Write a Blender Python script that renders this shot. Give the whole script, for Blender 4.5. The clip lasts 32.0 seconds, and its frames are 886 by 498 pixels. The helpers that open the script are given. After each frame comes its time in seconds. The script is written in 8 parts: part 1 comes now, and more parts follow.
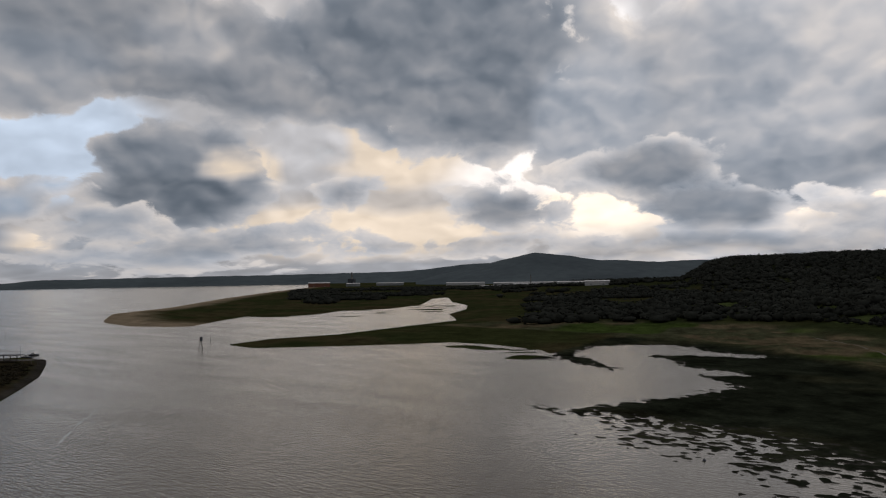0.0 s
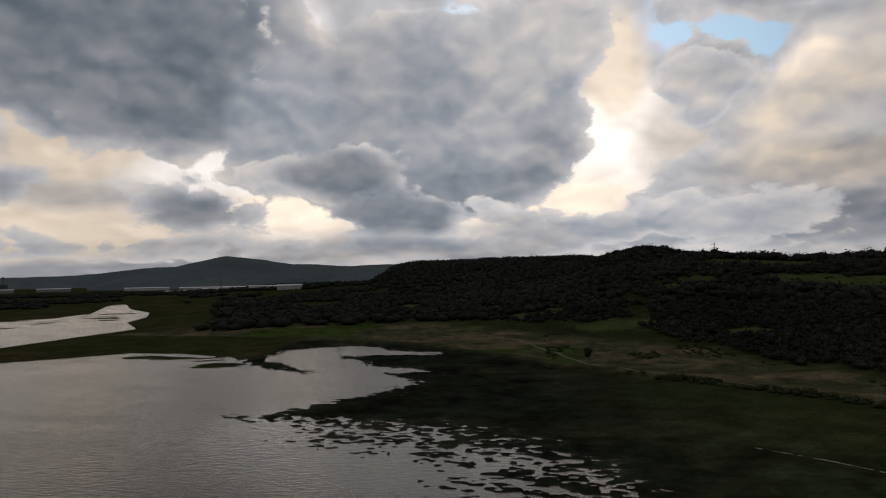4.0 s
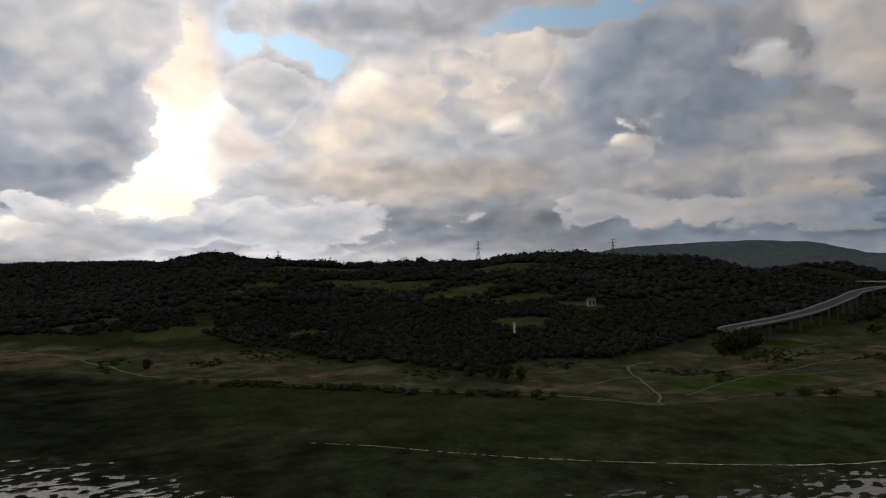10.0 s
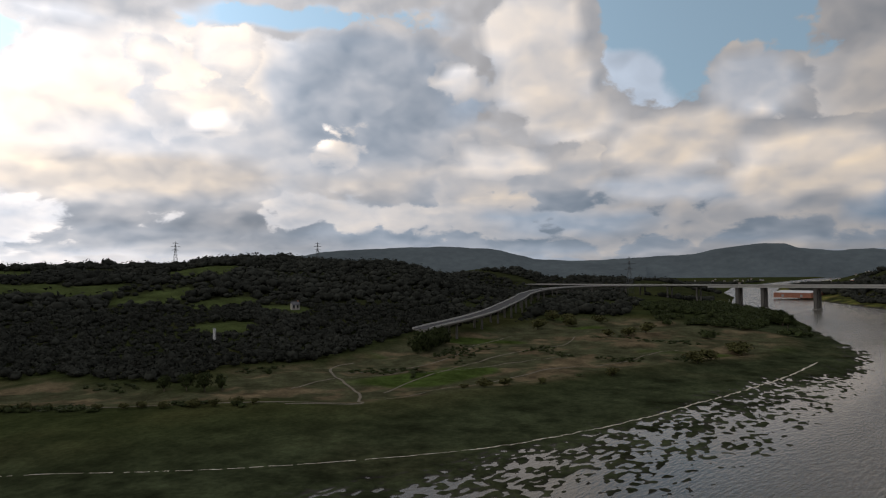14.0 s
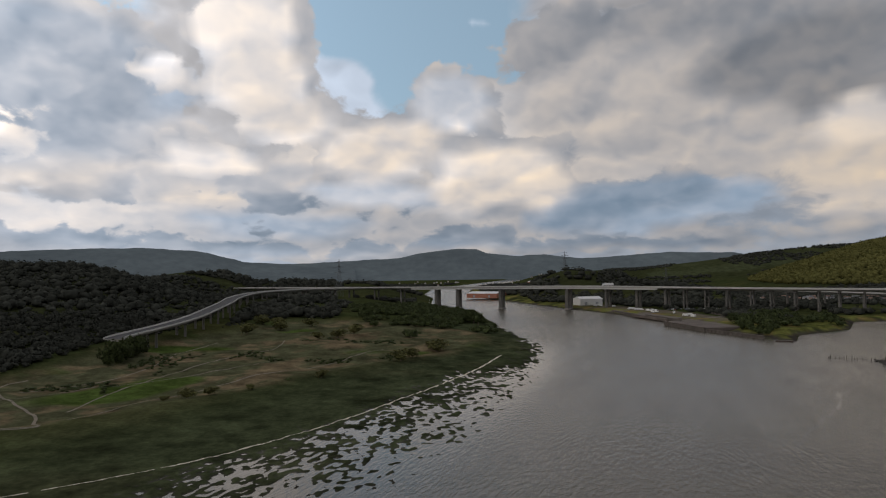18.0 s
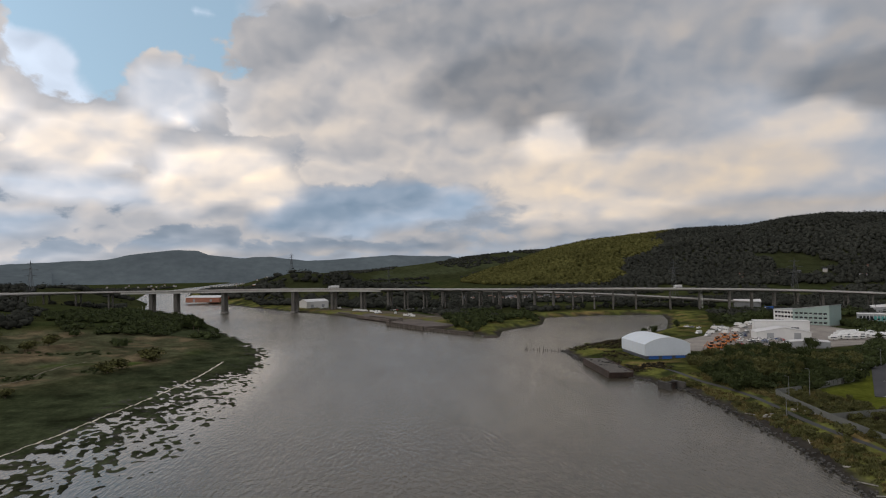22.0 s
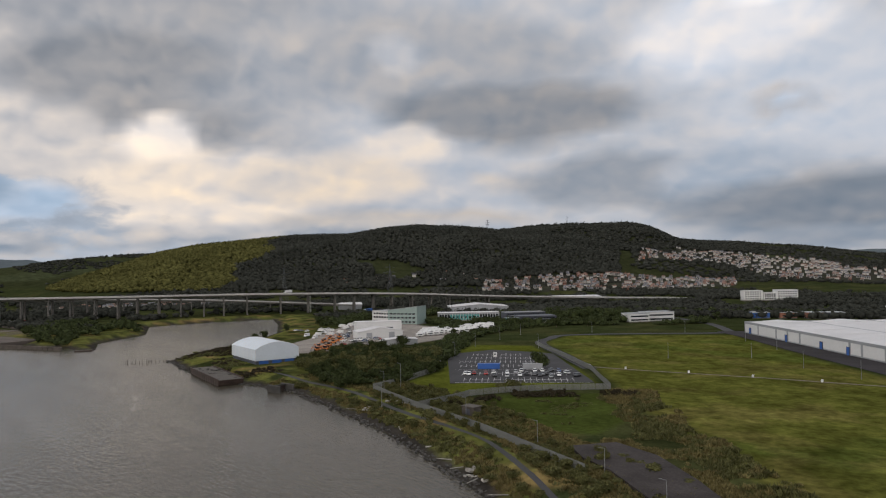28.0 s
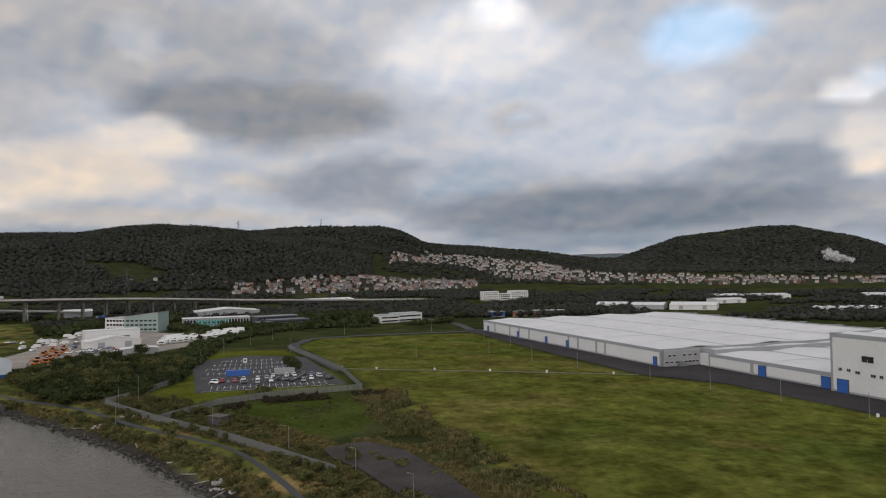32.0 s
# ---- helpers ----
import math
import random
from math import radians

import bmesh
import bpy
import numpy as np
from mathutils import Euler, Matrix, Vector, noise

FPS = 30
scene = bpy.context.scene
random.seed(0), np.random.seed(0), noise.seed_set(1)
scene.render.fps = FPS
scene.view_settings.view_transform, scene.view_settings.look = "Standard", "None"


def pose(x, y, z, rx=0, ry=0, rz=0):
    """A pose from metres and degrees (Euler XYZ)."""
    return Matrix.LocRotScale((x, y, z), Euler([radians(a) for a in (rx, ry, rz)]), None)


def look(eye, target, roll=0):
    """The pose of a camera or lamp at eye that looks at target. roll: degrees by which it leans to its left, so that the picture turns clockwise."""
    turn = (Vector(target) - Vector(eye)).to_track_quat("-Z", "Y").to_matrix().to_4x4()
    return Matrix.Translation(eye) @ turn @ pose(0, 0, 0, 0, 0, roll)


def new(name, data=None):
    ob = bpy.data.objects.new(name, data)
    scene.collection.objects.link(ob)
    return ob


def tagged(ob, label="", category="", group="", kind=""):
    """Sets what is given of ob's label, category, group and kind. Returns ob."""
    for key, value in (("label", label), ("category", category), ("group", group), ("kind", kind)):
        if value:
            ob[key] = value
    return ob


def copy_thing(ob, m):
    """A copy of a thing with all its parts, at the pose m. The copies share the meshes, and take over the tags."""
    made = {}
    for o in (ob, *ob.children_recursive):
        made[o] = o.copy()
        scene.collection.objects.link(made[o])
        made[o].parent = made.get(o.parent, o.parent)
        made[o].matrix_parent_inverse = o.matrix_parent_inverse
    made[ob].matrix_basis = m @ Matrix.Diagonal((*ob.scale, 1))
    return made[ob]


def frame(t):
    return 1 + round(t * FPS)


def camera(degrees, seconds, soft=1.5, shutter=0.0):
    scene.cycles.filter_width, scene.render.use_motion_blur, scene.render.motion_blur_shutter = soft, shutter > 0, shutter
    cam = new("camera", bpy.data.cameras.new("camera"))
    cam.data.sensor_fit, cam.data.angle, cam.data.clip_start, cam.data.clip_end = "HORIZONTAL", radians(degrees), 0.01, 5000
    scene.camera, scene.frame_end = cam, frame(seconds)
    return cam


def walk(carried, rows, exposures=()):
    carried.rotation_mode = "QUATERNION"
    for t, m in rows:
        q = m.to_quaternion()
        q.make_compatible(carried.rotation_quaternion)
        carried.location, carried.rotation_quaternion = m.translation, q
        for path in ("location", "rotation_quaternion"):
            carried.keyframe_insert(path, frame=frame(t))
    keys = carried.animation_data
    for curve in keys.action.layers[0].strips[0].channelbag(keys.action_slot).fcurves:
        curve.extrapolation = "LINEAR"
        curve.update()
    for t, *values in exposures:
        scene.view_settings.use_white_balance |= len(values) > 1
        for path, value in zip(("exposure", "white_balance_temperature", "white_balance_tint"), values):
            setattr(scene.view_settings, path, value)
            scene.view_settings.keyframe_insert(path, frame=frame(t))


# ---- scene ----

# ================= camera and walk =================
# A drone hovering 50 m over the river mouth, turning clockwise.
EYE = (0.0, 0.0, 50.0)
TURN = [  # seconds, yaw, pitch, roll
    (0, 32.78, 2.04, 0.83), (0.5, 28.41, 2.01, 0.88), (1, 24.69, 1.96, 0.91), (1.5, 21.76, 1.92, 0.93),
    (2, 18.91, 1.94, 0.94), (2.5, 16.15, 1.94, 0.89), (3, 13.41, 1.96, 0.94), (3.5, 10.78, 1.98, 0.96),
    (5.5, -0.00, 1.96, 0.94), (6, -2.85, 1.96, 0.99), (6.5, -5.74, 1.93, 1.00), (7, -8.61, 1.93, 0.98),
    (7.5, -11.50, 1.93, 0.99), (8, -14.43, 1.93, 0.91), (8.5, -17.37, 1.94, 0.92), (9, -20.30, 1.95, 0.91),
    (9.5, -23.23, 1.95, 0.89), (10, -26.16, 1.97, 0.89), (10.5, -29.05, 1.98, 0.87), (11, -31.95, 1.98, 0.77),
    (11.5, -34.78, 1.96, 0.84), (12, -37.70, 1.96, 0.81), (12.5, -40.73, 1.94, 0.80), (13, -43.76, 1.94, 0.75),
    (13.5, -46.81, 1.93, 0.77), (14, -49.87, 1.92, 0.75), (14.5, -52.89, 1.91, 0.79), (16.5, -64.44, 1.89, 0.85),
    (17, -67.30, 1.88, 0.87), (17.5, -70.17, 1.87, 0.85), (18, -73.09, 1.87, 0.81), (18.5, -75.93, 1.85, 0.82),
    (19, -78.73, 1.84, 0.82), (19.5, -81.51, 1.82, 0.82), (20, -84.26, 1.81, 0.83), (20.5, -87.01, 1.79, 0.85),
    (21, -89.79, 1.77, 0.86), (21.5, -92.48, 1.75, 0.89), (22, -95.07, 1.76, 0.87), (22.5, -97.64, 1.77, 0.93),
    (23, -100.21, 1.74, 0.92), (23.5, -102.77, 1.72, 0.94), (24, -105.32, 1.71, 0.93), (24.5, -107.87, 1.70, 0.91),
    (25, -110.42, 1.70, 0.90), (25.5, -113.00, 1.71, 0.90), (27.5, -123.34, 1.73, 0.89), (28, -125.92, 1.73, 0.92),
    (28.5, -128.52, 1.70, 0.89), (29, -131.09, 1.67, 0.90), (29.5, -133.63, 1.65, 0.90), (30, -136.16, 1.65, 0.87),
    (30.5, -138.66, 1.63, 0.93), (31, -141.13, 1.62, 0.88), (31.5, -143.47, 1.63, 0.94), (32, -145.79, 1.64, 0.93)]
EXPOSURES = [(0, -1.2), (2, -1.35), (6, -1.48), (9, -1.33), (12, -0.75), (14.5, -0.45), (19, -0.2), (23, 0.1), (28, 0.25), (32, 0.25)]
cam = camera(64.4, 32.0, soft=1.15)
walk(cam, [(t, pose(*EYE, 90 + p, r, a)) for t, a, p, r in TURN], EXPOSURES)

# ================= sky, sun =================
SUN_AZ, SUN_EL = 18.0, 9.0      # degrees, anticlockwise from +y; above the horizon
sun_way = Vector((-math.sin(radians(SUN_AZ)) * math.cos(radians(SUN_EL)), math.cos(radians(SUN_AZ)) * math.cos(radians(SUN_EL)), math.sin(radians(SUN_EL))))
sun_data = bpy.data.lights.new("sun", "SUN")
sun_data.energy, sun_data.angle, sun_data.color = 0.7, radians(90), (1.0, 0.80, 0.58)
sun = new("sun", sun_data)
sun.matrix_world = look((0, 0, 400), Vector((0, 0, 400)) - sun_way)

# clouds, region by region: azimuth, elevation, half width, half height (degrees), brightness (0: clear sky), warmth
BACK, BANKS, HEADS = {}, {}, {}
BACK["sea_and_spit"] = [(32.8, 0.7, 40.0, 1.8, 0.61, 0), (32.7, 3.9, 40.0, 2.8, 0.69, 0.2), (61.6, 10.2, 8.2, 5.5, 0.87, -0.35), (63.0, 2.2, 6.9, 1.6, 0.66, -0.1), (48.6, 20.2, 3.9, 3.6, 0.82, 0.2), (19.9, 18.9, 3.5, 3.7, 0.9, 0.2), (8.4, 18.3, 3.5, 2.3, 0.88, 0.3), (6.3, 18.5, 1.5, 1.1, 0, 0), (39.3, 3.5, 14.3, 2.5, 0.86, 0.6), (35.6, 10.3, 7.8, 4.0, 0.82, 0.6), (48.6, 8.4, 3.8, 2.6, 0.88, 0.6), (25.9, 8.1, 7.3, 2.7, 0.98, 0.3), (20.2, 4.8, 7.0, 2.0, 0.95, 0.5), (2.0, 5.7, 3.1, 2.4, 0.8, 0.6), (63.0, 2.8, 1.7, 1.2, 0.92, 0.6), (56.0, 3.3, 2.3, 1.3, 0.86, 0.5)]
BACK["sea_and_spit_east"] = [(42.9, 10.7, 3.1, 2.7, 0.76, 0.1)]
BANKS["sea_and_spit"] = [(56.0, 17.5, 16.3, 4.1, 0.56, -0.1), (63.0, 15.1, 5.9, 2.8, 0.62, -0.1), (32.7, 18.6, 13.3, 6.3, 0.49, -0.25), (29.1, 13.8, 11.0, 4.0, 0.52, -0.2), (44.6, 14.4, 14.4, 2.1, 0.55, -0.1), (52.8, 18.2, 3.7, 2.4, 0.68, 0.1), (52.8, 8.3, 6.9, 3.9, 0.52, -0.25), (54.0, 6.3, 6.0, 2.3, 0.47, -0.3), (49.5, 9.0, 3.4, 1.5, 0.76, 0.4), (11.5, 13.5, 9.2, 6.6, 0.63, 0), (14.5, 10.0, 6.2, 3.6, 0.57, -0.1), (8.5, 7.8, 9.6, 3.7, 0.5, -0.2), (3.2, 12.9, 6.7, 6.5, 0.59, -0.1), (1.2, 9.2, 4.0, 3.1, 0.55, -0.1), (5.7, 1.5, 10.2, 1.3, 0.54, 0)]
HEADS["sea_and_spit"] = [(27.6, 5.1, 3.9, 1.2, 0.54, -0.1), (40.2, 6.3, 1.8, 0.7, 0.62, 0), (49.9, 2.6, 6.7, 0.9, 0.61, -0.1), (59.8, 3.5, 2.7, 1.1, 0.66, -0.1), (64.2, 5.5, 1.7, 1.0, 0.67, -0.4), (61.9, 6.7, 1.2, 0.4, 0.75, -0.4), (56.2, 1.6, 7.7, 0.7, 0.67, -0.1), (11.3, 4.9, 5.2, 1.7, 0.47, -0.25), (16.2, 7.9, 5.5, 1.8, 0.53, -0.15), (5.7, 2.1, 9.5, 1.0, 0.54, 0), (15.1, 1.7, 9.1, 1.0, 0.59, 0.1), (31.1, 2.1, 9.1, 0.6, 0.67, 0.2), (2.1, 3.5, 2.4, 0.9, 0.55, 0)]
BACK["marsh"] = [(-22.9, 1.7, 40.0, 1.2, 0.67, 0), (-7.2, 10.0, 8.7, 4.9, 1.01, 0.35), (1.5, 5.7, 10.2, 2.3, 0.94, 0.6), (22.9, 8.1, 1.7, 2.3, 1.04, 0.3), (20.2, 5.2, 4.6, 1.4, 1.01, 0.6), (-5.9, 16.4, 3.2, 4.7, 0.86, 0.6), (-13.4, 19.2, 5.5, 3.5, 0, 0), (5.4, 19.5, 3.1, 2.2, 0, 0), (-28.8, 18.3, 2.9, 1.8, 0, 0), (10.5, 18.3, 2.9, 2.8, 0.91, 0.3), (-17.0, 14.8, 3.2, 2.6, 0.89, 0.1), (-11.9, 11.0, 4.1, 2.7, 0.98, 0.2)]
BANKS["marsh"] = [(8.4, 13.0, 9.1, 5.9, 0.64, 0), (2.1, 16.3, 4.0, 4.0, 0.69, 0.15), (11.4, 7.4, 8.9, 3.2, 0.54, -0.2), (12.6, 10.3, 7.2, 3.4, 0.61, -0.1), (20.5, 12.2, 5.3, 5.8, 0.64, -0.1), (-1.4, 18.9, 4.6, 3.3, 0.72, 0.2), (-27.4, 10.6, 10.9, 5.9, 0.98, 0.45), (-21.5, 14.1, 3.5, 3.2, 1.01, 0.5), (-30.8, 16.1, 6.0, 2.4, 1.12, 0.5), (-24.3, 7.8, 10.2, 2.2, 0.83, 0.4), (-36.8, 13.3, 6.8, 4.9, 0.92, -0.15), (-33.3, 6.8, 11.4, 1.9, 0.78, 0), (-29.2, 3.7, 14.4, 2.0, 0.76, 0), (-21.6, 19.7, 4.9, 1.7, 0.77, 0.05), (-31.2, 2.9, 14.0, 1.8, 0.69, -0.05)]
HEADS["marsh"] = [(12.6, 5.4, 5.2, 1.7, 0.51, -0.25), (-12.4, 14.3, 2.9, 1.6, 0.71, 0.2), (-12.4, 12.8, 1.2, 0.8, 0.77, 0.3), (-4.3, 3.5, 7.7, 1.3, 0.62, -0.1), (1.5, 3.6, 5.3, 0.9, 0.65, 0.1), (11.4, 2.5, 13.3, 0.7, 0.61, 0), (-15.4, 3.7, 5.0, 1.6, 0.68, 0), (-31.5, 12.4, 2.8, 1.0, 1.04, 0.5), (-40.6, 11.2, 1.3, 1.1, 1.17, 0.4)]
BACK["wood_and_links"] = [(-43.8, 2.4, 40.0, 1.8, 0.62, -0.2), (-24.6, 1.2, 22.2, 0.6, 0.69, 0.2), (-67.5, 16.8, 10.9, 5.1, 0, 0), (-17.8, 17.1, 8.3, 2.7, 0, 0), (-41.1, 19.8, 11.0, 1.2, 0, 0), (-14.9, 9.3, 8.5, 5.9, 0.78, 0.4), (-66.3, 2.2, 12.5, 1.7, 0.7, -0.5), (-64.2, 13.1, 5.3, 2.5, 0.96, -0.3)]
BANKS["wood_and_links"] = [(-13.0, 14.9, 2.9, 1.8, 0.6, 0.2), (-30.1, 14.0, 12.1, 4.7, 0.85, 0.42), (-23.3, 10.3, 8.9, 4.6, 0.82, 0.5), (-43.8, 14.7, 8.7, 4.8, 0.74, -0.2), (-48.4, 13.7, 6.4, 3.1, 0.76, -0.3), (-37.3, 9.8, 18.5, 3.1, 0.73, 0.05), (-25.0, 7.3, 13.1, 1.9, 0.68, 0.35), (-28.8, 4.3, 23.0, 2.0, 0.64, 0.1), (-53.7, 5.5, 18.2, 2.3, 0.74, -0.25), (-22.5, 19.8, 8.1, 1.2, 0.62, 0), (-37.4, 21.1, 7.3, 0.7, 0.69, 0), (-28.8, 3.5, 26.0, 1.8, 0.55, -0.05), (-60.2, 3.5, 19.0, 2.1, 0.67, -0.35), (-30.9, 2.8, 25.6, 1.2, 0.57, -0.1), (-60.2, 2.6, 17.4, 1.3, 0.67, -0.4)]
HEADS["wood_and_links"] = [(-33.0, 17.3, 2.7, 1.9, 0.87, 0.35), (-28.0, 16.4, 1.7, 1.2, 0.83, 0.35), (-31.9, 12.8, 2.7, 1.0, 0.83, 0.4), (-41.3, 11.5, 1.5, 1.0, 0.94, 0.35), (-57.1, 18.7, 3.5, 3.3, 1.02, 0.3), (-58.3, 14.9, 3.9, 2.6, 0.98, 0.3), (-60.4, 12.0, 3.4, 1.7, 0.94, 0.3), (-51.9, 15.3, 1.5, 1.1, 1.03, 0.3), (-54.7, 8.6, 4.0, 1.1, 0.9, 0.3), (-66.9, 9.5, 4.3, 2.4, 0.96, 0.4), (-70.0, 10.1, 2.2, 2.4, 0.95, 0.3), (-74.9, 7.4, 3.0, 2.7, 1.01, 0.4), (-73.9, 13.5, 4.2, 2.5, 0.84, -0.05), (-67.6, 6.4, 6.6, 1.2, 0.82, -0.1), (-46.9, 4.5, 7.8, 0.8, 0.78, 0.2), (-60.2, 3.9, 8.4, 1.1, 0.7, -0.35)]
BACK["bridge"] = [(-73.1, 2.4, 40.0, 2.3, 0.67, -0.5), (-69.0, 18.5, 14.5, 6.3, 0, 0), (-63.0, 14.5, 4.9, 3.0, 0.87, -0.3), (-81.5, 19.4, 5.9, 0.7, 0.94, -0.3), (-93.0, 7.6, 3.7, 1.3, 0, 0), (-64.7, 3.8, 13.3, 1.2, 0.7, -0.35)]
BANKS["bridge"] = [(-53.1, 3.4, 16.8, 1.6, 0.6, -0.35), (-44.3, 13.6, 8.5, 5.8, 0.65, -0.2), (-47.2, 6.2, 11.2, 2.5, 0.71, 0.2), (-66.6, 9.3, 7.7, 3.1, 0.83, 0.3), (-58.5, 6.9, 12.8, 2.2, 0.72, 0), (-81.8, 12.1, 11.2, 3.5, 0.91, 0.25), (-89.7, 12.1, 9.3, 4.3, 0.9, 0.4), (-97.0, 8.6, 6.6, 2.5, 0.83, 0.4), (-102.9, 8.0, 5.2, 3.5, 0.97, 0.7), (-99.9, 16.6, 12.2, 3.4, 0.69, 0), (-93.6, 15.1, 7.3, 2.9, 0.75, 0.1), (-103.4, 13.4, 5.5, 3.0, 0.65, 0), (-87.5, 8.8, 5.6, 3.1, 0.84, 0.3), (-61.2, 4.2, 21.9, 2.2, 0.61, -0.35)]
HEADS["bridge"] = [(-57.8, 19.3, 3.8, 3.2, 0.91, 0.3), (-58.2, 15.6, 3.9, 2.6, 0.87, 0.3), (-59.9, 12.7, 3.5, 1.7, 0.84, 0.3), (-52.6, 15.2, 1.3, 1.1, 0.92, 0.3), (-41.9, 11.2, 1.2, 1.0, 0.81, 0.3), (-66.6, 9.3, 3.2, 1.9, 0.87, 0.4), (-70.3, 10.2, 3.2, 1.9, 0.89, 0.4), (-78.6, 8.2, 5.0, 2.2, 0.97, 0.5), (-76.2, 6.5, 4.1, 1.6, 0.88, 0.4), (-82.4, 6.3, 3.1, 1.8, 0.9, 0.4), (-74.7, 12.0, 0.8, 0.6, 1.02, 0.3), (-92.9, 5.2, 7.3, 1.8, 0.75, -0.5), (-87.8, 4.1, 3.4, 1.1, 0.75, -0.55), (-53.9, 6.0, 3.7, 0.8, 0.81, 0.4)]
BACK["river_and_hill"] = [(-110.5, 2.7, 40.0, 2.8, 0.67, -0.3), (-80.2, 17.8, 5.2, 2.2, 0, 0), (-92.9, 7.3, 2.5, 1.0, 0, 0), (-90.4, 2.6, 10.5, 1.0, 0.68, -0.4)]
BANKS["river_and_hill"] = [(-106.8, 16.6, 27.3, 6.0, 0.64, 0), (-89.2, 12.6, 12.0, 5.0, 0.77, 0.23), (-82.0, 7.6, 5.4, 2.8, 0.82, 0.29), (-98.5, 8.2, 8.8, 2.7, 0.79, 0.26), (-112.7, 12.2, 13.2, 2.8, 0.5, 0), (-103.1, 14.8, 11.7, 3.0, 0.59, 0.03), (-109.0, 7.3, 12.3, 2.8, 0.86, 0.49), (-104.6, 10.5, 3.4, 1.8, 0.94, 0.45), (-123.2, 10.6, 6.6, 1.6, 0.8, 0.26), (-131.3, 14.4, 15.2, 5.7, 0.73, -0.05), (-129.1, 7.0, 16.3, 2.2, 0.74, 0.23), (-136.1, 4.9, 9.7, 2.1, 0.62, -0.1), (-107.5, 4.3, 11.3, 1.2, 0.85, 0.39), (-122.9, 17.7, 2.7, 1.7, 0.75, 0.07), (-85.3, 2.6, 11.3, 0.9, 0.61, -0.4)]
HEADS["river_and_hill"] = [(-89.2, 5.7, 6.4, 1.7, 0.64, -0.6), (-84.2, 4.2, 4.4, 1.1, 0.65, -0.55)]
BACK["field"] = [(-145.8, 2.1, 40.0, 2.8, 0.6, -0.3), (-171.4, 1.1, 170.3, 0.8, 0.7, -0.2)]
BANKS["field"] = [(-146.0, 12.6, 40.0, 13.1, 0.75, -0.05), (-124.6, 16.6, 15.1, 4.4, 0.67, 0), (-122.6, 17.2, 2.4, 1.6, 0.75, 0.07), (-149.1, 17.3, 8.7, 3.8, 0.89, 0.07), (-150.6, 20.4, 2.5, 1.8, 1, 0.13), (-158.1, 12.1, 12.2, 4.8, 0.8, -0.1), (-166.4, 17.2, 5.3, 2.6, 0.88, -0.6), (-173.2, 12.4, 4.4, 2.4, 0.74, 0), (-131.8, 12.4, 12.1, 2.6, 0.57, -0.05), (-117.4, 7.2, 8.6, 2.4, 0.82, 0.45), (-122.6, 9.7, 4.3, 1.5, 0.85, 0.36), (-132.1, 7.2, 3.9, 1.2, 0.76, 0.26), (-139.7, 6.8, 9.1, 2.5, 0.62, -0.15), (-147.6, 6.7, 5.1, 2.3, 0.7, -0.25), (-160.1, 4.5, 18.5, 2.4, 0.54, -0.3), (-172.3, 6.9, 8.1, 2.0, 0.62, -0.2)]
BANKS["field_east"] = [(-177.0, 8.4, 2.4, 2.7, 0.86, 0.33), (-155.7, 2.0, 11.5, 0.7, 0.6, -0.3), (-122.6, 4.0, 11.6, 0.8, 0.72, 0.26)]
HEADS["field"] = [(-175.7, 12.0, 1.7, 0.8, 0.95, 0.13), (-177.4, 13.0, 1.3, 1.5, 0.88, -0.1), (-152.2, 11.5, 1.4, 0.6, 0.8, -0.2)]
# glow of the hidden sun on the clouds: azimuth, brightness
GLOW = [(-185, 0.84), (-125, 0.84), (-100, 0.87), (-79, 0.93), (-53, 1.30), (-38, 1.68), (-20, 2.42), (-3, 2.9), (19, 2.5), (33, 2.35), (45, 2.25), (72, 1.85)]
SKY_LO, SKY_HI, SKY_STEP, SKY_ROWS = -185.0, 72.0, 0.85, 29


def painted(store, azs, here, base):
    """Brightness, warmth and clearness of the clouds of a store along one elevation, laid over one another."""
    layer = np.tile(base, (len(azs), 1)).astype(float)
    for bank in store.values():
        for a, e, wa, we, tone, warmth in bank:
            q = np.clip((1.25 - ((azs - a) / wa) ** 2 - ((here - e) / we) ** 2) / 0.9, 0, 1)
            q = (q * q * (3 - 2 * q))[:, None]
            layer = layer * (1 - q) + q * (np.array((tone, warmth, 0.0)) if tone else np.array((0.84, -0.3, 1.0)))
    return layer


def covered(store, azs, here):
    """How far inside the clouds of a store each place lies, in units of three degrees."""
    inside_by = np.full(len(azs), -1.0)
    for bank in store.values():
        for a, e, wa, we, tone, warmth in bank:
            d = np.sqrt(((azs - a) / wa) ** 2 + ((here - e) / we) ** 2)
            inside_by = np.maximum(inside_by, (1 - d) * min(wa, we * 1.6) / 3.0)
    return np.clip(inside_by, -1, 1)


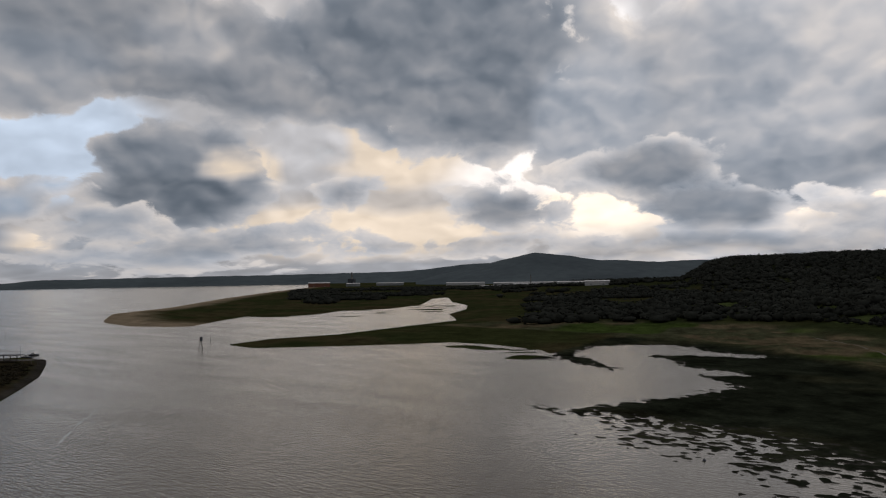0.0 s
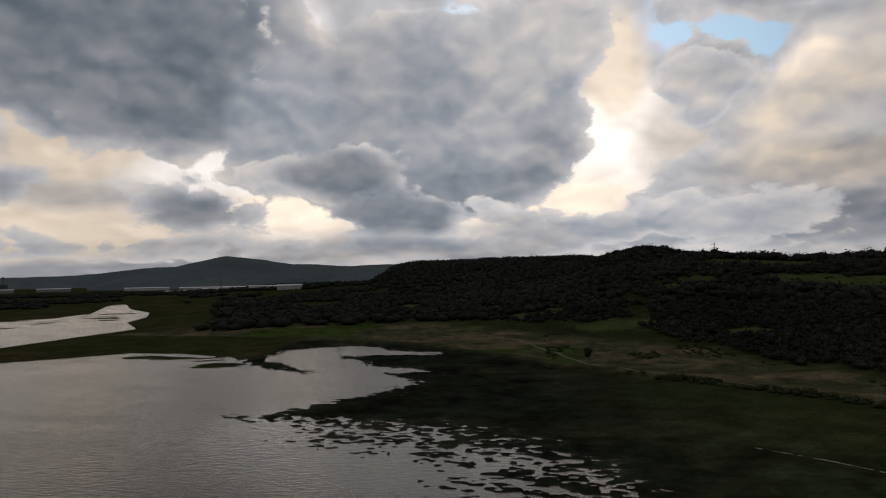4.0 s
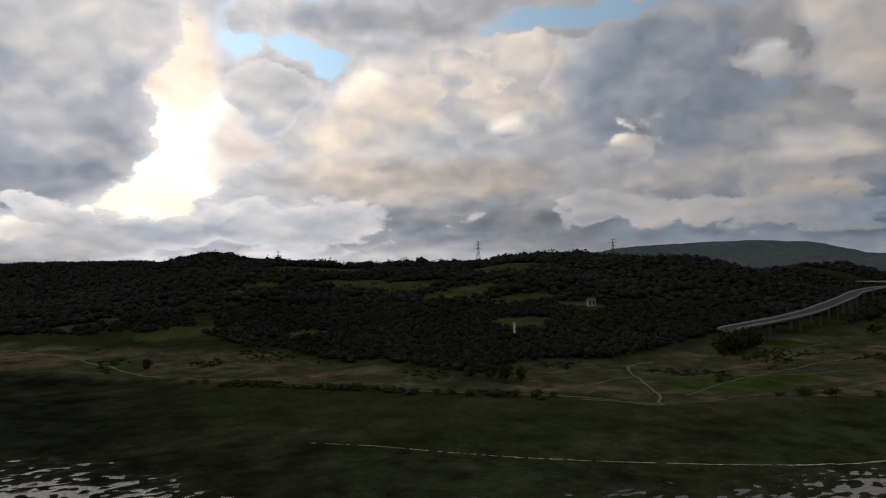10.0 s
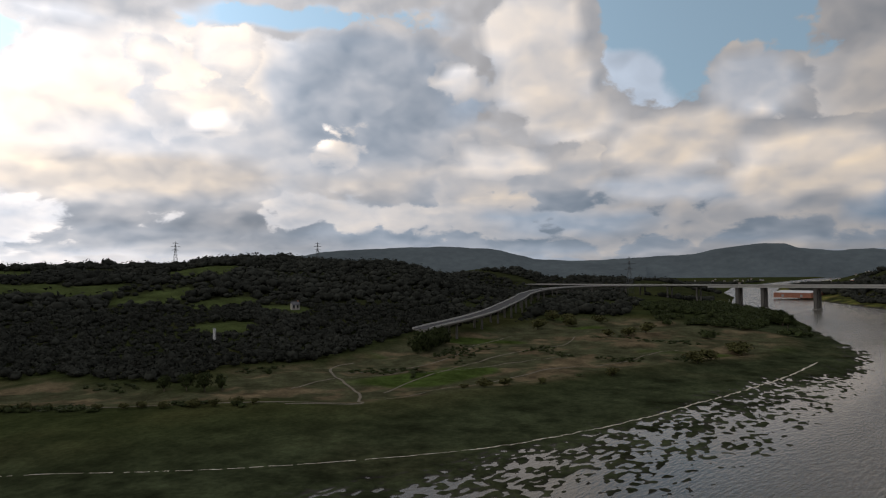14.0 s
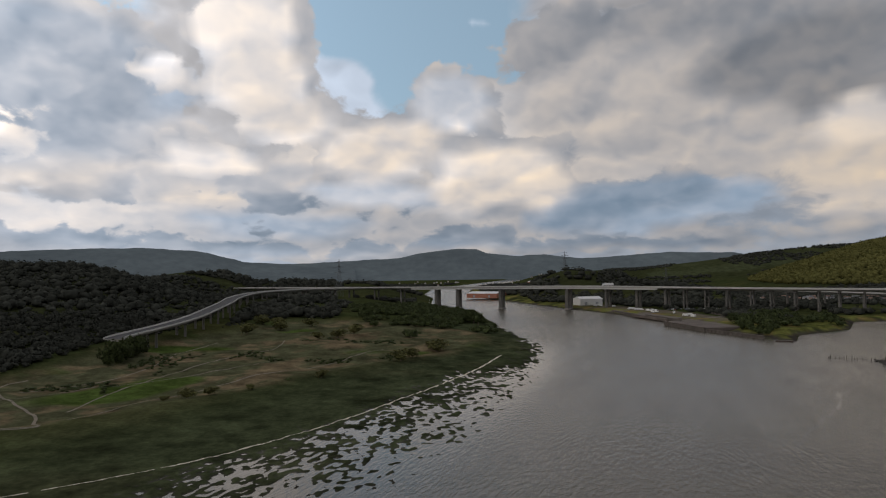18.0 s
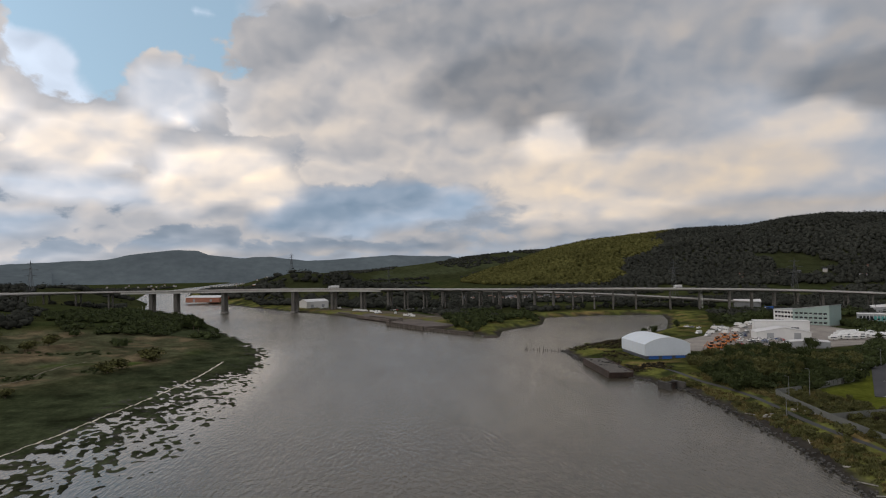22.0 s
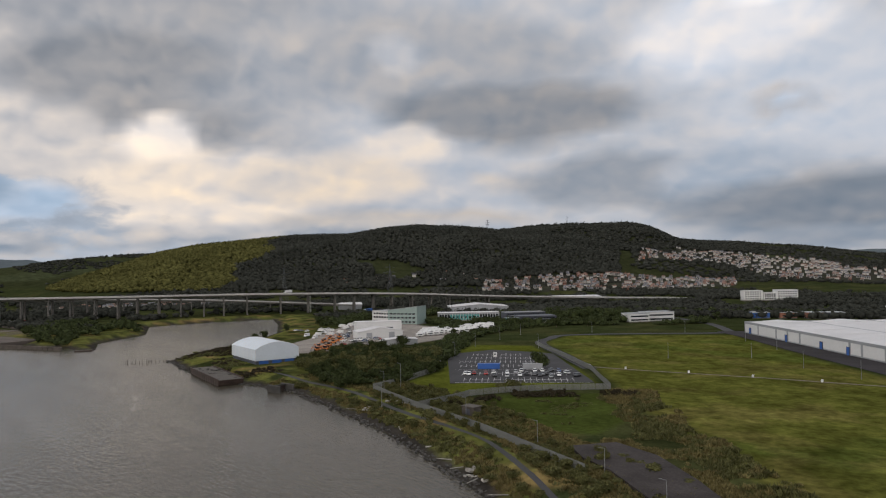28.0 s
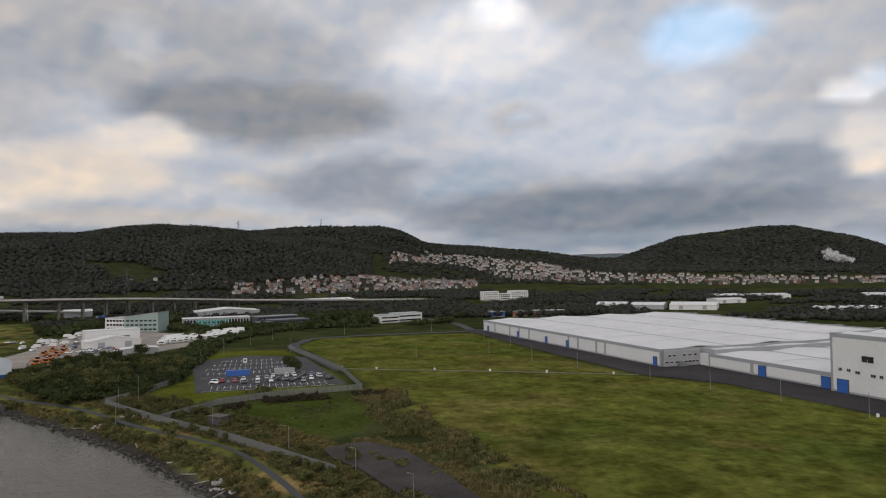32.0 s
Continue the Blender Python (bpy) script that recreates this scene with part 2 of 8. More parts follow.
def build_sky():
    world = bpy.data.worlds.new("evening_sky")
    scene.world = world
    world.use_nodes = True
    nt = world.node_tree
    nt.nodes.clear()

    def node(kind, op=""):
        n = nt.nodes.new(kind)
        if op:
            n.operation = op
        return n

    def put(n, i, v):
        if isinstance(v, bpy.types.NodeSocket):
            nt.links.new(v, n.inputs[i])
        else:
            n.inputs[i].default_value = v

    def m(op, a, b=0.0, c=0.0):
        n = node("ShaderNodeMath", op)
        put(n, 0, a), put(n, 1, b), put(n, 2, c)
        return n.outputs[0]

    def vm(op, a, b):
        n = node("ShaderNodeVectorMath", op)
        put(n, 0, a), put(n, 1, b)
        return n.outputs[0]

    def scaled(vec, f):
        n = node("ShaderNodeVectorMath", "SCALE")
        put(n, 0, vec), put(n, "Scale", f)
        return n.outputs[0]

    def ramp(v, a, b, lo=0.0, hi=1.0, gentle=True):
        n = node("ShaderNodeMapRange")
        n.interpolation_type = "SMOOTHSTEP" if gentle else "LINEAR"
        put(n, "Value", v), put(n, "From Min", a), put(n, "From Max", b), put(n, "To Min", lo), put(n, "To Max", hi)
        return n.outputs[0]

    def noise_at(vec, scale, detail, rough):
        n = node("ShaderNodeTexNoise")
        put(n, "Vector", vec), put(n, "Scale", scale), put(n, "Detail", detail), put(n, "Roughness", rough)
        return n

    def split(vec):
        n = node("ShaderNodeSeparateXYZ")
        put(n, 0, vec)
        return n.outputs

    def parted(colour):
        n = node("ShaderNodeSeparateColor")
        put(n, 0, colour)
        return n.outputs

    way = node("ShaderNodeTexCoord").outputs["Generated"]
    turn = node("ShaderNodeVectorRotate")
    turn.rotation_type = "Z_AXIS"
    put(turn, "Vector", way), put(turn, "Angle", radians(57.0))
    x, y, z = split(turn.outputs[0])
    az = m("MULTIPLY", m("ARCTAN2", m("MULTIPLY", x, -1.0), y), 57.296)
    el = m("MULTIPLY", m("ARCSINE", z), 57.296)
    flat = node("ShaderNodeCombineXYZ")
    put(flat, 0, az), put(flat, 1, el)
    # the direction, stretched so that billows are wider than tall and crowd together near the horizon
    crowd = m("MULTIPLY_ADD", m("POWER", m("MAXIMUM", z, 0.0), 0.7), 1.3, 0.0)
    lifted = node("ShaderNodeCombineXYZ")
    wx, wy, _ = split(way)
    put(lifted, 0, wx), put(lifted, 1, wy), put(lifted, 2, crowd)
    sphere = lifted.outputs[0]

    def shove(scale, detail, size):
        return vm("MULTIPLY", vm("SUBTRACT", noise_at(sphere, scale, detail, 0.5).outputs["Color"], (0.5, 0.5, 0.5)), size)

    curl = vm("ADD", shove(6.0, 2, (3.2, 2.2, 0.0)), shove(20.0, 1, (1.2, 0.8, 0.0)))
    place = split(vm("ADD", flat.outputs[0], curl))

    def heads(vec):
        v = node("ShaderNodeTexVoronoi")
        v.feature = "SMOOTH_F1"
        put(v, "Vector", vec), put(v, "Scale", 16.0), put(v, "Detail", 1.5), put(v, "Roughness", 0.5), put(v, "Smoothness", 0.45)
        v.normalize = True
        return m("MULTIPLY_ADD", v.outputs["Distance"], -0.7, m("MULTIPLY", noise_at(vec, 8.0, 3, 0.5).outputs[0], 0.5))

    bent = vm("ADD", sphere, shove(14.0, 3, (0.05, 0.05, 0.05)))
    bumps = heads(bent)
    relief = m("SUBTRACT", bumps, heads(vm("ADD", bent, (0.003, 0.010, 0.022))))
    wisps = m("SUBTRACT", noise_at(bent, 7.0, 6, 0.58).outputs[0], 0.5)
    # crisp heads towards the sun and over the bridge, a smooth deck away from it
    crisp = ramp(m("SUBTRACT", az, 57.0), -125.0, -80.0, 0.30, 1.0)
    edge = m("MULTIPLY", m("ADD", m("MULTIPLY", wisps, 3.2), m("MULTIPLY_ADD", bumps, 2.0, 0.10)), m("MULTIPLY_ADD", crisp, 0.5, 0.5))

    # tables along rows of even elevation, blended from row to row
    azs = np.linspace(SKY_LO, SKY_HI, 215)
    across = m("DIVIDE", m("SUBTRACT", m("SUBTRACT", place[0], 57.0), SKY_LO), SKY_HI - SKY_LO)
    share = node("ShaderNodeCombineColor")
    put(share, 0, across), put(share, 1, across), put(share, 2, across)
    share = share.outputs[0]
    up = m("MINIMUM", m("MAXIMUM", place[1], -1.0), -1.0 + (SKY_ROWS - 1) * SKY_STEP)
    fields = [None, None, None]
    for row in range(SKY_ROWS):
        here = -1.0 + row * SKY_STEP
        hat = m("MAXIMUM", m("SUBTRACT", 1.0, m("ABSOLUTE", m("MULTIPLY_ADD", up, 1 / SKY_STEP, -here / SKY_STEP))), 0.0)
        back = painted(BACK, azs, here, (0.72, 0.1, 0.0))
        bank = painted(BANKS, azs, here, (0.68, 0.05, 0.0))
        head = painted(HEADS, azs, here, (0.70, 0.05, 0.0))
        bank[:, 2] = covered(BANKS, azs, here) / 2 + 0.5
        head[:, 2] = covered(HEADS, azs, here) / 2 + 0.5
        for i, layer in enumerate((back, bank, head)):
            layer[:, 1] = layer[:, 1] / 4 + 0.5
            curve = node("ShaderNodeRGBCurve")
            for ch in range(3):
                line = curve.mapping.curves[ch]
                for k in range(1, len(azs) - 1):
                    line.points.new(k / (len(azs) - 1), float(layer[k, ch]))
                line.points[0].location, line.points[-1].location = (0, layer[0, ch]), (1, layer[-1, ch])
            curve.mapping.update()
            put(curve, "Color", share)
            part_of = node("ShaderNodeMixRGB")
            put(part_of, 0, hat), put(part_of, 1, (0, 0, 0, 1)), put(part_of, 2, curve.outputs[0])
            if fields[i]:
                total = node("ShaderNodeMixRGB")
                total.blend_type = "ADD"
                put(total, 0, 1.0), put(total, 1, fields[i]), put(total, 2, part_of.outputs[0])
                fields[i] = total.outputs[0]
            else:
                fields[i] = part_of.outputs[0]
    fields = [parted(f) for f in fields]

    def coloured(tone, warmth):
        w = m("MINIMUM", m("MAXIMUM", warmth, -1.0), 1.0)
        tint = node("ShaderNodeCombineXYZ")
        put(tint, 0, m("MULTIPLY_ADD", w, 0.34, 0.98)), put(tint, 1, 1.0)
        put(tint, 2, m("MULTIPLY_ADD", m("MULTIPLY", w, w), -0.06, m("MULTIPLY_ADD", w, -0.40, 1.075)))
        return scaled(tint.outputs[0], m("POWER", m("MAXIMUM", tone, 0.2), 2.2))

    def over(fac, under, upper):
        n = node("ShaderNodeMixRGB")
        put(n, 0, fac), put(n, 1, under), put(n, 2, upper)
        return n.outputs[0]

    # clear sky and the bright veil behind the clouds
    air = node("ShaderNodeTexSky")
    air.sky_type = "NISHITA"
    air.sun_disc = False
    air.sun_elevation, air.sun_rotation = radians(SUN_EL + 6), radians(-SUN_AZ)
    air.altitude, air.air_density, air.dust_density, air.ozone_density = 50, 1.0, 0.6, 1.6
    clear = vm("ADD", vm("MULTIPLY", air.outputs[0], (0.06, 0.06, 0.06)), (0.28, 0.39, 0.48))
    tone, warm, blue = fields[0]
    warm = m("MULTIPLY_ADD", warm, 4.0, -2.0)
    rough = m("MULTIPLY", m("MULTIPLY_ADD", relief, 0.8, m("MULTIPLY", wisps, 0.2)), crisp)
    sky = coloured(m("ADD", tone, m("MULTIPLY", rough, 0.5)), warm)
    sky = over(ramp(m("MULTIPLY_ADD", wisps, -1.6, blue), 0.25, 0.85), sky, clear)
    # two storeys of cloud: bright thin rims, shaded bodies with lit heads
    for field, lit, firm in ((fields[1], PUFF, 1.0), (fields[2], PUFF * 0.85, 1.0)):
        tone, warm, cover = field
        warm = m("MULTIPLY_ADD", warm, 4.0, -2.0)
        depth = m("ADD", m("MULTIPLY_ADD", cover, 2.0, -1.0), m("MULTIPLY", edge, firm))
        soft = m("MULTIPLY_ADD", crisp, -0.46, 0.58)
        rim = m("MULTIPLY", ramp(depth, 0.0, 0.55, 1.0, 0.0), ramp(m("SUBTRACT", az, 57.0), -70.0, -10.0, 0.02, RIM))
        shade = m("ADD", m("ADD", tone, rim), m("MULTIPLY", m("MULTIPLY_ADD", relief, lit, m("MULTIPLY", wisps, 0.06)), m("MULTIPLY_ADD", crisp, 0.75, 0.25)))
        body = coloured(shade, m("ADD", warm, m("MULTIPLY_ADD", rim, 1.5, m("MULTIPLY", relief, 1.2))))
        sky = over(ramp(depth, m("MULTIPLY", soft, -1.0), soft), sky, body)

    glow = node("ShaderNodeFloatCurve")
    line = glow.mapping.curves[0]
    for a, v in GLOW[1:-1]:
        line.points.new((a - SKY_LO) / (SKY_HI - SKY_LO), v / 3)
    line.points[0].location, line.points[-1].location = (0, GLOW[0][1] / 3), (1, GLOW[-1][1] / 3)
    glow.mapping.update()
    put(glow, "Value", m("DIVIDE", m("SUBTRACT", m("SUBTRACT", az, 57.0), SKY_LO), SKY_HI - SKY_LO))
    overhead = ramp(el, 24.0, 50.0, gentle=False)      # overhead the sky is even and grey
    strength = node("ShaderNodeMapRange")
    put(strength, "Value", overhead), put(strength, "To Min", m("MULTIPLY", glow.outputs[0], 3.0)), put(strength, "To Max", 1.45)
    back = node("ShaderNodeBackground")
    put(back, "Color", sky), put(back, "Strength", strength.outputs[0])
    out = node("ShaderNodeOutputWorld")
    nt.links.new(back.outputs[0], out.inputs[0])


PUFF, RIM = 0.5, 0.08
build_sky()


# ================= materials =================
def material(name, colour, rough=0.8, vary=0.25, scale=0.6, fine=6.0, bump=0.3, metal=0.0, attr="", spec=0.5, rand=0.0, emit=None, dist=0.1):
    """A procedural surface: base colour, large stains, fine grain and relief. scale, fine: noise per metre."""
    mt = bpy.data.materials.new(name)
    mt.use_nodes = True
    nt = mt.node_tree
    b = nt.nodes["Principled BSDF"]
    b.inputs["Roughness"].default_value = rough
    b.inputs["Metallic"].default_value = metal
    b.inputs["Specular IOR Level"].default_value = spec
    geo = nt.nodes.new("ShaderNodeNewGeometry")

    def noise_tex(s, d=4):
        n = nt.nodes.new("ShaderNodeTexNoise")
        n.inputs["Scale"].default_value, n.inputs["Detail"].default_value, n.inputs["Roughness"].default_value = s, d, 0.6
        nt.links.new(geo.outputs["Position"], n.inputs["Vector"])
        return n.outputs["Fac"]

    def mapped(v, lo, hi):
        n = nt.nodes.new("ShaderNodeMapRange")
        n.inputs["From Min"].default_value, n.inputs["From Max"].default_value = 0.25, 0.75
        n.inputs["To Min"].default_value, n.inputs["To Max"].default_value = lo, hi
        nt.links.new(v, n.inputs["Value"])
        return n.outputs[0]

    def times(a, f):
        n = nt.nodes.new("ShaderNodeVectorMath")
        n.operation = "SCALE"
        if isinstance(a, bpy.types.NodeSocket):
            nt.links.new(a, n.inputs[0])
        else:
            n.inputs[0].default_value = a
        nt.links.new(f, n.inputs["Scale"])
        return n.outputs[0]

    if attr:
        at = nt.nodes.new("ShaderNodeAttribute")
        at.attribute_name = attr
        col = at.outputs["Color"]
    else:
        col = colour
    big, small = noise_tex(scale), noise_tex(fine, 3)
    col = times(col, mapped(big, 1 - vary, 1 + vary))
    col = times(col, mapped(small, 1 - vary * 0.7, 1 + vary * 0.7))
    if rand:
        info = nt.nodes.new("ShaderNodeObjectInfo")
        isl = nt.nodes.new("ShaderNodeNewGeometry")
        add = nt.nodes.new("ShaderNodeMath")
        add.operation = "ADD"
        nt.links.new(info.outputs["Random"], add.inputs[0])
        nt.links.new(isl.outputs["Random Per Island"], add.inputs[1])
        fr = nt.nodes.new("ShaderNodeMath")
        fr.operation = "FRACT"
        nt.links.new(add.outputs[0], fr.inputs[0])
        mr = nt.nodes.new("ShaderNodeMapRange")
        mr.inputs["To Min"].default_value, mr.inputs["To Max"].default_value = 1 - rand, 1 + rand
        nt.links.new(fr.outputs[0], mr.inputs["Value"])
        col = times(col, mr.outputs[0])
    nt.links.new(col, b.inputs["Base Color"])
    if bump:
        bp = nt.nodes.new("ShaderNodeBump")
        bp.inputs["Strength"].default_value, bp.inputs["Distance"].default_value = bump, dist
        nt.links.new(small, bp.inputs["Height"])
        nt.links.new(bp.outputs[0], b.inputs["Normal"])
    if emit:
        b.inputs["Emission Color"].default_value, b.inputs["Emission Strength"].default_value = (*emit[0], 1), emit[1]
    return mt


def water_material():
    mt = material("silty_water", (0.066, 0.058, 0.043), rough=0.16, vary=0.2, scale=0.012, fine=0.25, bump=0)
    nt = mt.node_tree
    b = nt.nodes["Principled BSDF"]
    b.inputs["IOR"].default_value = 1.33
    tc = nt.nodes.new("ShaderNodeNewGeometry")
    h = None
    for sx, sy, rot, amp, det in ((0.28, 1.0, 20, 0.8, 2), (1.0, 3.0, -12, 0.22, 2), (0.010, 0.055, 62, 0.10, 3)):
        mp = nt.nodes.new("ShaderNodeMapping")
        mp.inputs["Scale"].default_value, mp.inputs["Rotation"].default_value = (sx, sy, 1), (0, 0, radians(rot))
        nt.links.new(tc.outputs["Position"], mp.inputs[0])
        n = nt.nodes.new("ShaderNodeTexNoise")
        n.inputs["Scale"].default_value, n.inputs["Detail"].default_value = 1.0, det
        nt.links.new(mp.outputs[0], n.inputs["Vector"])
        ml = nt.nodes.new("ShaderNodeMath")
        ml.operation = "MULTIPLY_ADD"
        nt.links.new(n.outputs["Fac"], ml.inputs[0])
        ml.inputs[1].default_value = amp
        if h:
            nt.links.new(h, ml.inputs[2])
        else:
            ml.inputs[2].default_value = 0
        h = ml.outputs[0]
    gusts = nt.nodes.new("ShaderNodeMapRange")      # smooth and ruffled streaks
    gusts.inputs["From Min"].default_value, gusts.inputs["From Max"].default_value = 0.35, 0.68
    gusts.inputs["To Min"].default_value, gusts.inputs["To Max"].default_value = 0.13, 0.22
    nt.links.new(n.outputs["Fac"], gusts.inputs["Value"])
    still = None      # shallow water over the mud flats lies smooth
    for cx, cy, rx, ry, turn in ((250, 84, 260, 34, -3), (-55, 205, 75, 50, -40)):
        spot = nt.nodes.new("ShaderNodeMapping")
        spot.vector_type = "TEXTURE"
        spot.inputs["Location"].default_value, spot.inputs["Scale"].default_value, spot.inputs["Rotation"].default_value = (cx, cy, 0), (rx, ry, 1), (0, 0, radians(turn))
        nt.links.new(tc.outputs["Position"], spot.inputs[0])
        far = nt.nodes.new("ShaderNodeVectorMath")
        far.operation = "LENGTH"
        nt.links.new(spot.outputs[0], far.inputs[0])
        near = nt.nodes.new("ShaderNodeMapRange")
        near.interpolation_type = "SMOOTHSTEP"
        near.inputs["From Min"].default_value, near.inputs["From Max"].default_value, near.inputs["To Min"].default_value = 0.6, 1.3, 0.35
        nt.links.new(far.outputs["Value"], near.inputs["Value"])
        if still:
            both = nt.nodes.new("ShaderNodeMath")
            both.operation = "MULTIPLY"
            nt.links.new(still.outputs[0], both.inputs[0]), nt.links.new(near.outputs[0], both.inputs[1])
            still = both
        else:
            still = near
    open_water = still
    ruffle = nt.nodes.new("ShaderNodeMath")
    ruffle.operation = "MULTIPLY"
    nt.links.new(gusts.outputs[0], ruffle.inputs[0]), nt.links.new(open_water.outputs[0], ruffle.inputs[1])
    nt.links.new(ruffle.outputs[0], b.inputs["Roughness"])
    bp = nt.nodes.new("ShaderNodeBump")
    bp.inputs["Strength"].default_value, bp.inputs["Distance"].default_value = 1.0, 0.42
    nt.links.new(open_water.outputs[0], bp.inputs["Strength"])
    nt.links.new(h, bp.inputs["Height"])
    nt.links.new(bp.outputs[0], b.inputs["Normal"])
    return mt


M = {
    "ground": material("turf_and_soil", (0.1, 0.1, 0.1), rough=0.95, vary=0.42, scale=0.06, fine=0.55, bump=0.9, attr="surface", spec=0.0, dist=0.7),
    "water": water_material(),
    "wood_far": material("far_canopy", (0.037, 0.039, 0.033), rough=0.95, vary=0.3, scale=0.012, fine=0.35, bump=0.3, spec=0.0, rand=0.22, dist=0.5),
    # lit copy of the far canopy: sunshine put into a yellower leaf colour
    "wood_sunlit": material("sunlit_canopy", (0.078, 0.076, 0.026), rough=0.95, vary=0.35, scale=0.012, fine=0.35, bump=0.3, spec=0.0, rand=0.25, dist=0.5),
    "leaf": material("leaves", (0.035, 0.045, 0.016), rough=0.8, vary=0.35, scale=0.25, fine=2.0, bump=0.4, spec=0.08, rand=0.3),
    "leaf_dry": material("dry_scrub_leaves", (0.125, 0.104, 0.042), rough=0.85, vary=0.35, scale=0.3, fine=2.0, bump=0.4, spec=0.08, rand=0.3),
    "leaf_olive": material("olive_bush_leaves", (0.078, 0.078, 0.029), rough=0.8, vary=0.35, scale=0.25, fine=2.0, bump=0.4, spec=0.08, rand=0.35),
    "leaf_dark": material("dark_scrub", (0.030, 0.025, 0.015), rough=0.9, vary=0.35, scale=0.25, fine=2.0, bump=0.4, spec=0.05, rand=0.3),
    "bark": material("bark", (0.09, 0.07, 0.05), rough=0.9, vary=0.3, scale=1.0, fine=9.0),
    "concrete": material("viaduct_concrete", (0.20, 0.19, 0.172), rough=0.85, vary=0.18, scale=0.08, fine=1.5, bump=0.2),
    # piers and crossheads: a darker concrete than the deck
    "pier": material("dark_pier_concrete", (0.115, 0.108, 0.098), rough=0.9, vary=0.25, scale=0.12, fine=1.2, bump=0.2),
    "asphalt": material("asphalt", (0.055, 0.054, 0.056), rough=0.9, spec=0.1, vary=0.2, scale=0.08, fine=2.5, bump=0.2),
    "apron": material("dark_apron", (0.033, 0.030, 0.031), rough=0.9, spec=0.1, vary=0.35, scale=0.06, fine=1.0, bump=0.2),
    "foam": material("foam_streak", (0.10, 0.092, 0.08), rough=0.2, vary=0.4, scale=0.2, fine=1.0, bump=0.2),
    "path": material("worn_track", (0.15, 0.13, 0.10), rough=0.95, spec=0.1, vary=0.25, scale=0.2, fine=2.5, bump=0.3),
    # pale colour stands in for sky reflected in a water-filled rut
    "rut_gleam": material("rut_sky_gleam", (0.50, 0.45, 0.36), rough=0.9, vary=0.35, scale=0.3, fine=1.2, bump=0.4),
    "pale_concrete": material("pale_parapet", (0.42, 0.41, 0.39), rough=0.8, vary=0.12, scale=0.1, fine=1.5, bump=0.1),
    "white_clad": material("white_cladding", (0.58, 0.58, 0.57), rough=0.55, vary=0.06, scale=0.05, fine=0.8, bump=0.05),
    "roof_white": material("white_membrane_roof", (0.52, 0.51, 0.51), rough=0.6, vary=0.10, scale=0.03, fine=0.3, bump=0.05),
    "grey_clad": material("grey_cladding", (0.27, 0.28, 0.29), rough=0.55, vary=0.08, scale=0.06, fine=1.0, bump=0.05),
    "dark_clad": material("dark_cladding", (0.05, 0.055, 0.07), rough=0.5, vary=0.12, scale=0.06, fine=1.0, bump=0.05),
    "teal_clad": material("teal_panel", (0.05, 0.27, 0.25), rough=0.4, vary=0.1, scale=0.1, fine=1.0, bump=0.05),
    "green_clad": material("grey_green_panel", (0.22, 0.29, 0.27), rough=0.45, vary=0.1, scale=0.1, fine=1.0, bump=0.05),
    "blue_paint": material("blue_paint", (0.02, 0.09, 0.32), rough=0.5, vary=0.12, scale=0.3, fine=2.0, bump=0.1),
    "steel": material("galvanised_steel", (0.22, 0.225, 0.23), rough=0.5, vary=0.12, scale=0.5, fine=4.0, bump=0.1, metal=0.6),
    "white_paint": material("white_paint", (0.60, 0.60, 0.59), rough=0.45, vary=0.05, scale=0.5, fine=3.0, bump=0.05),
    "glass": material("window_glass", (0.02, 0.025, 0.03), rough=0.12, vary=0.2, scale=0.2, fine=1.0, bump=0.0, spec=0.8),
    "rust": material("rusty_hull", (0.042, 0.027, 0.021), rough=0.85, vary=0.4, scale=0.3, fine=2.0, bump=0.4),
    "timber": material("weathered_timber", (0.07, 0.06, 0.05), rough=0.9, vary=0.3, scale=0.5, fine=4.0, bump=0.4),
    "rock": material("dark_rock", (0.05, 0.047, 0.043), rough=0.85, vary=0.35, scale=0.4, fine=3.0, bump=0.5, rand=0.35),
    "tent": material("pale_blue_membrane", (0.52, 0.57, 0.62), rough=0.5, vary=0.05, scale=0.1, fine=1.0, bump=0.05),
    "brick": material("brick_wall", (0.26, 0.11, 0.07), rough=0.85, vary=0.2, scale=0.4, fine=4.0, rand=0.2),
    "render_wall": material("pale_render_wall", (0.36, 0.34, 0.31), rough=0.8, vary=0.1, scale=0.4, fine=3.0, rand=0.18),
    "tile": material("roof_tiles", (0.14, 0.085, 0.065), rough=0.8, vary=0.2, scale=0.5, fine=4.0, rand=0.35),
    "slate": material("roof_slate", (0.10, 0.10, 0.11), rough=0.7, vary=0.2, scale=0.5, fine=4.0, rand=0.3),
    "pylon_steel": material("weathered_pylon_steel", (0.075, 0.08, 0.085), rough=0.6, vary=0.1, scale=0.5, fine=4.0, bump=0.1, metal=0.3),
    # haze before the far hills is put in as a faint blue-grey emission
    "haze_hill": material("hazy_moor_glow", (0.05, 0.06, 0.06), rough=0.95, vary=0.35, scale=0.003, fine=0.02, bump=0.0, emit=((0.42, 0.50, 0.60), 0.085), spec=0.0),
}


# ================= plan: noise, shores, ridges =================
rng = np.random.default_rng(7)
TABLE = rng.random((256, 256))


def value_noise(x, y):
    xi, yi = np.floor(x).astype(int), np.floor(y).astype(int)
    fx, fy = x - xi, y - yi
    fx, fy = fx * fx * (3 - 2 * fx), fy * fy * (3 - 2 * fy)
    a, b = TABLE[xi & 255, yi & 255], TABLE[(xi + 1) & 255, yi & 255]
    c, d = TABLE[xi & 255, (yi + 1) & 255], TABLE[(xi + 1) & 255, (yi + 1) & 255]
    return (a * (1 - fx) + b * fx) * (1 - fy) + (c * (1 - fx) + d * fx) * fy


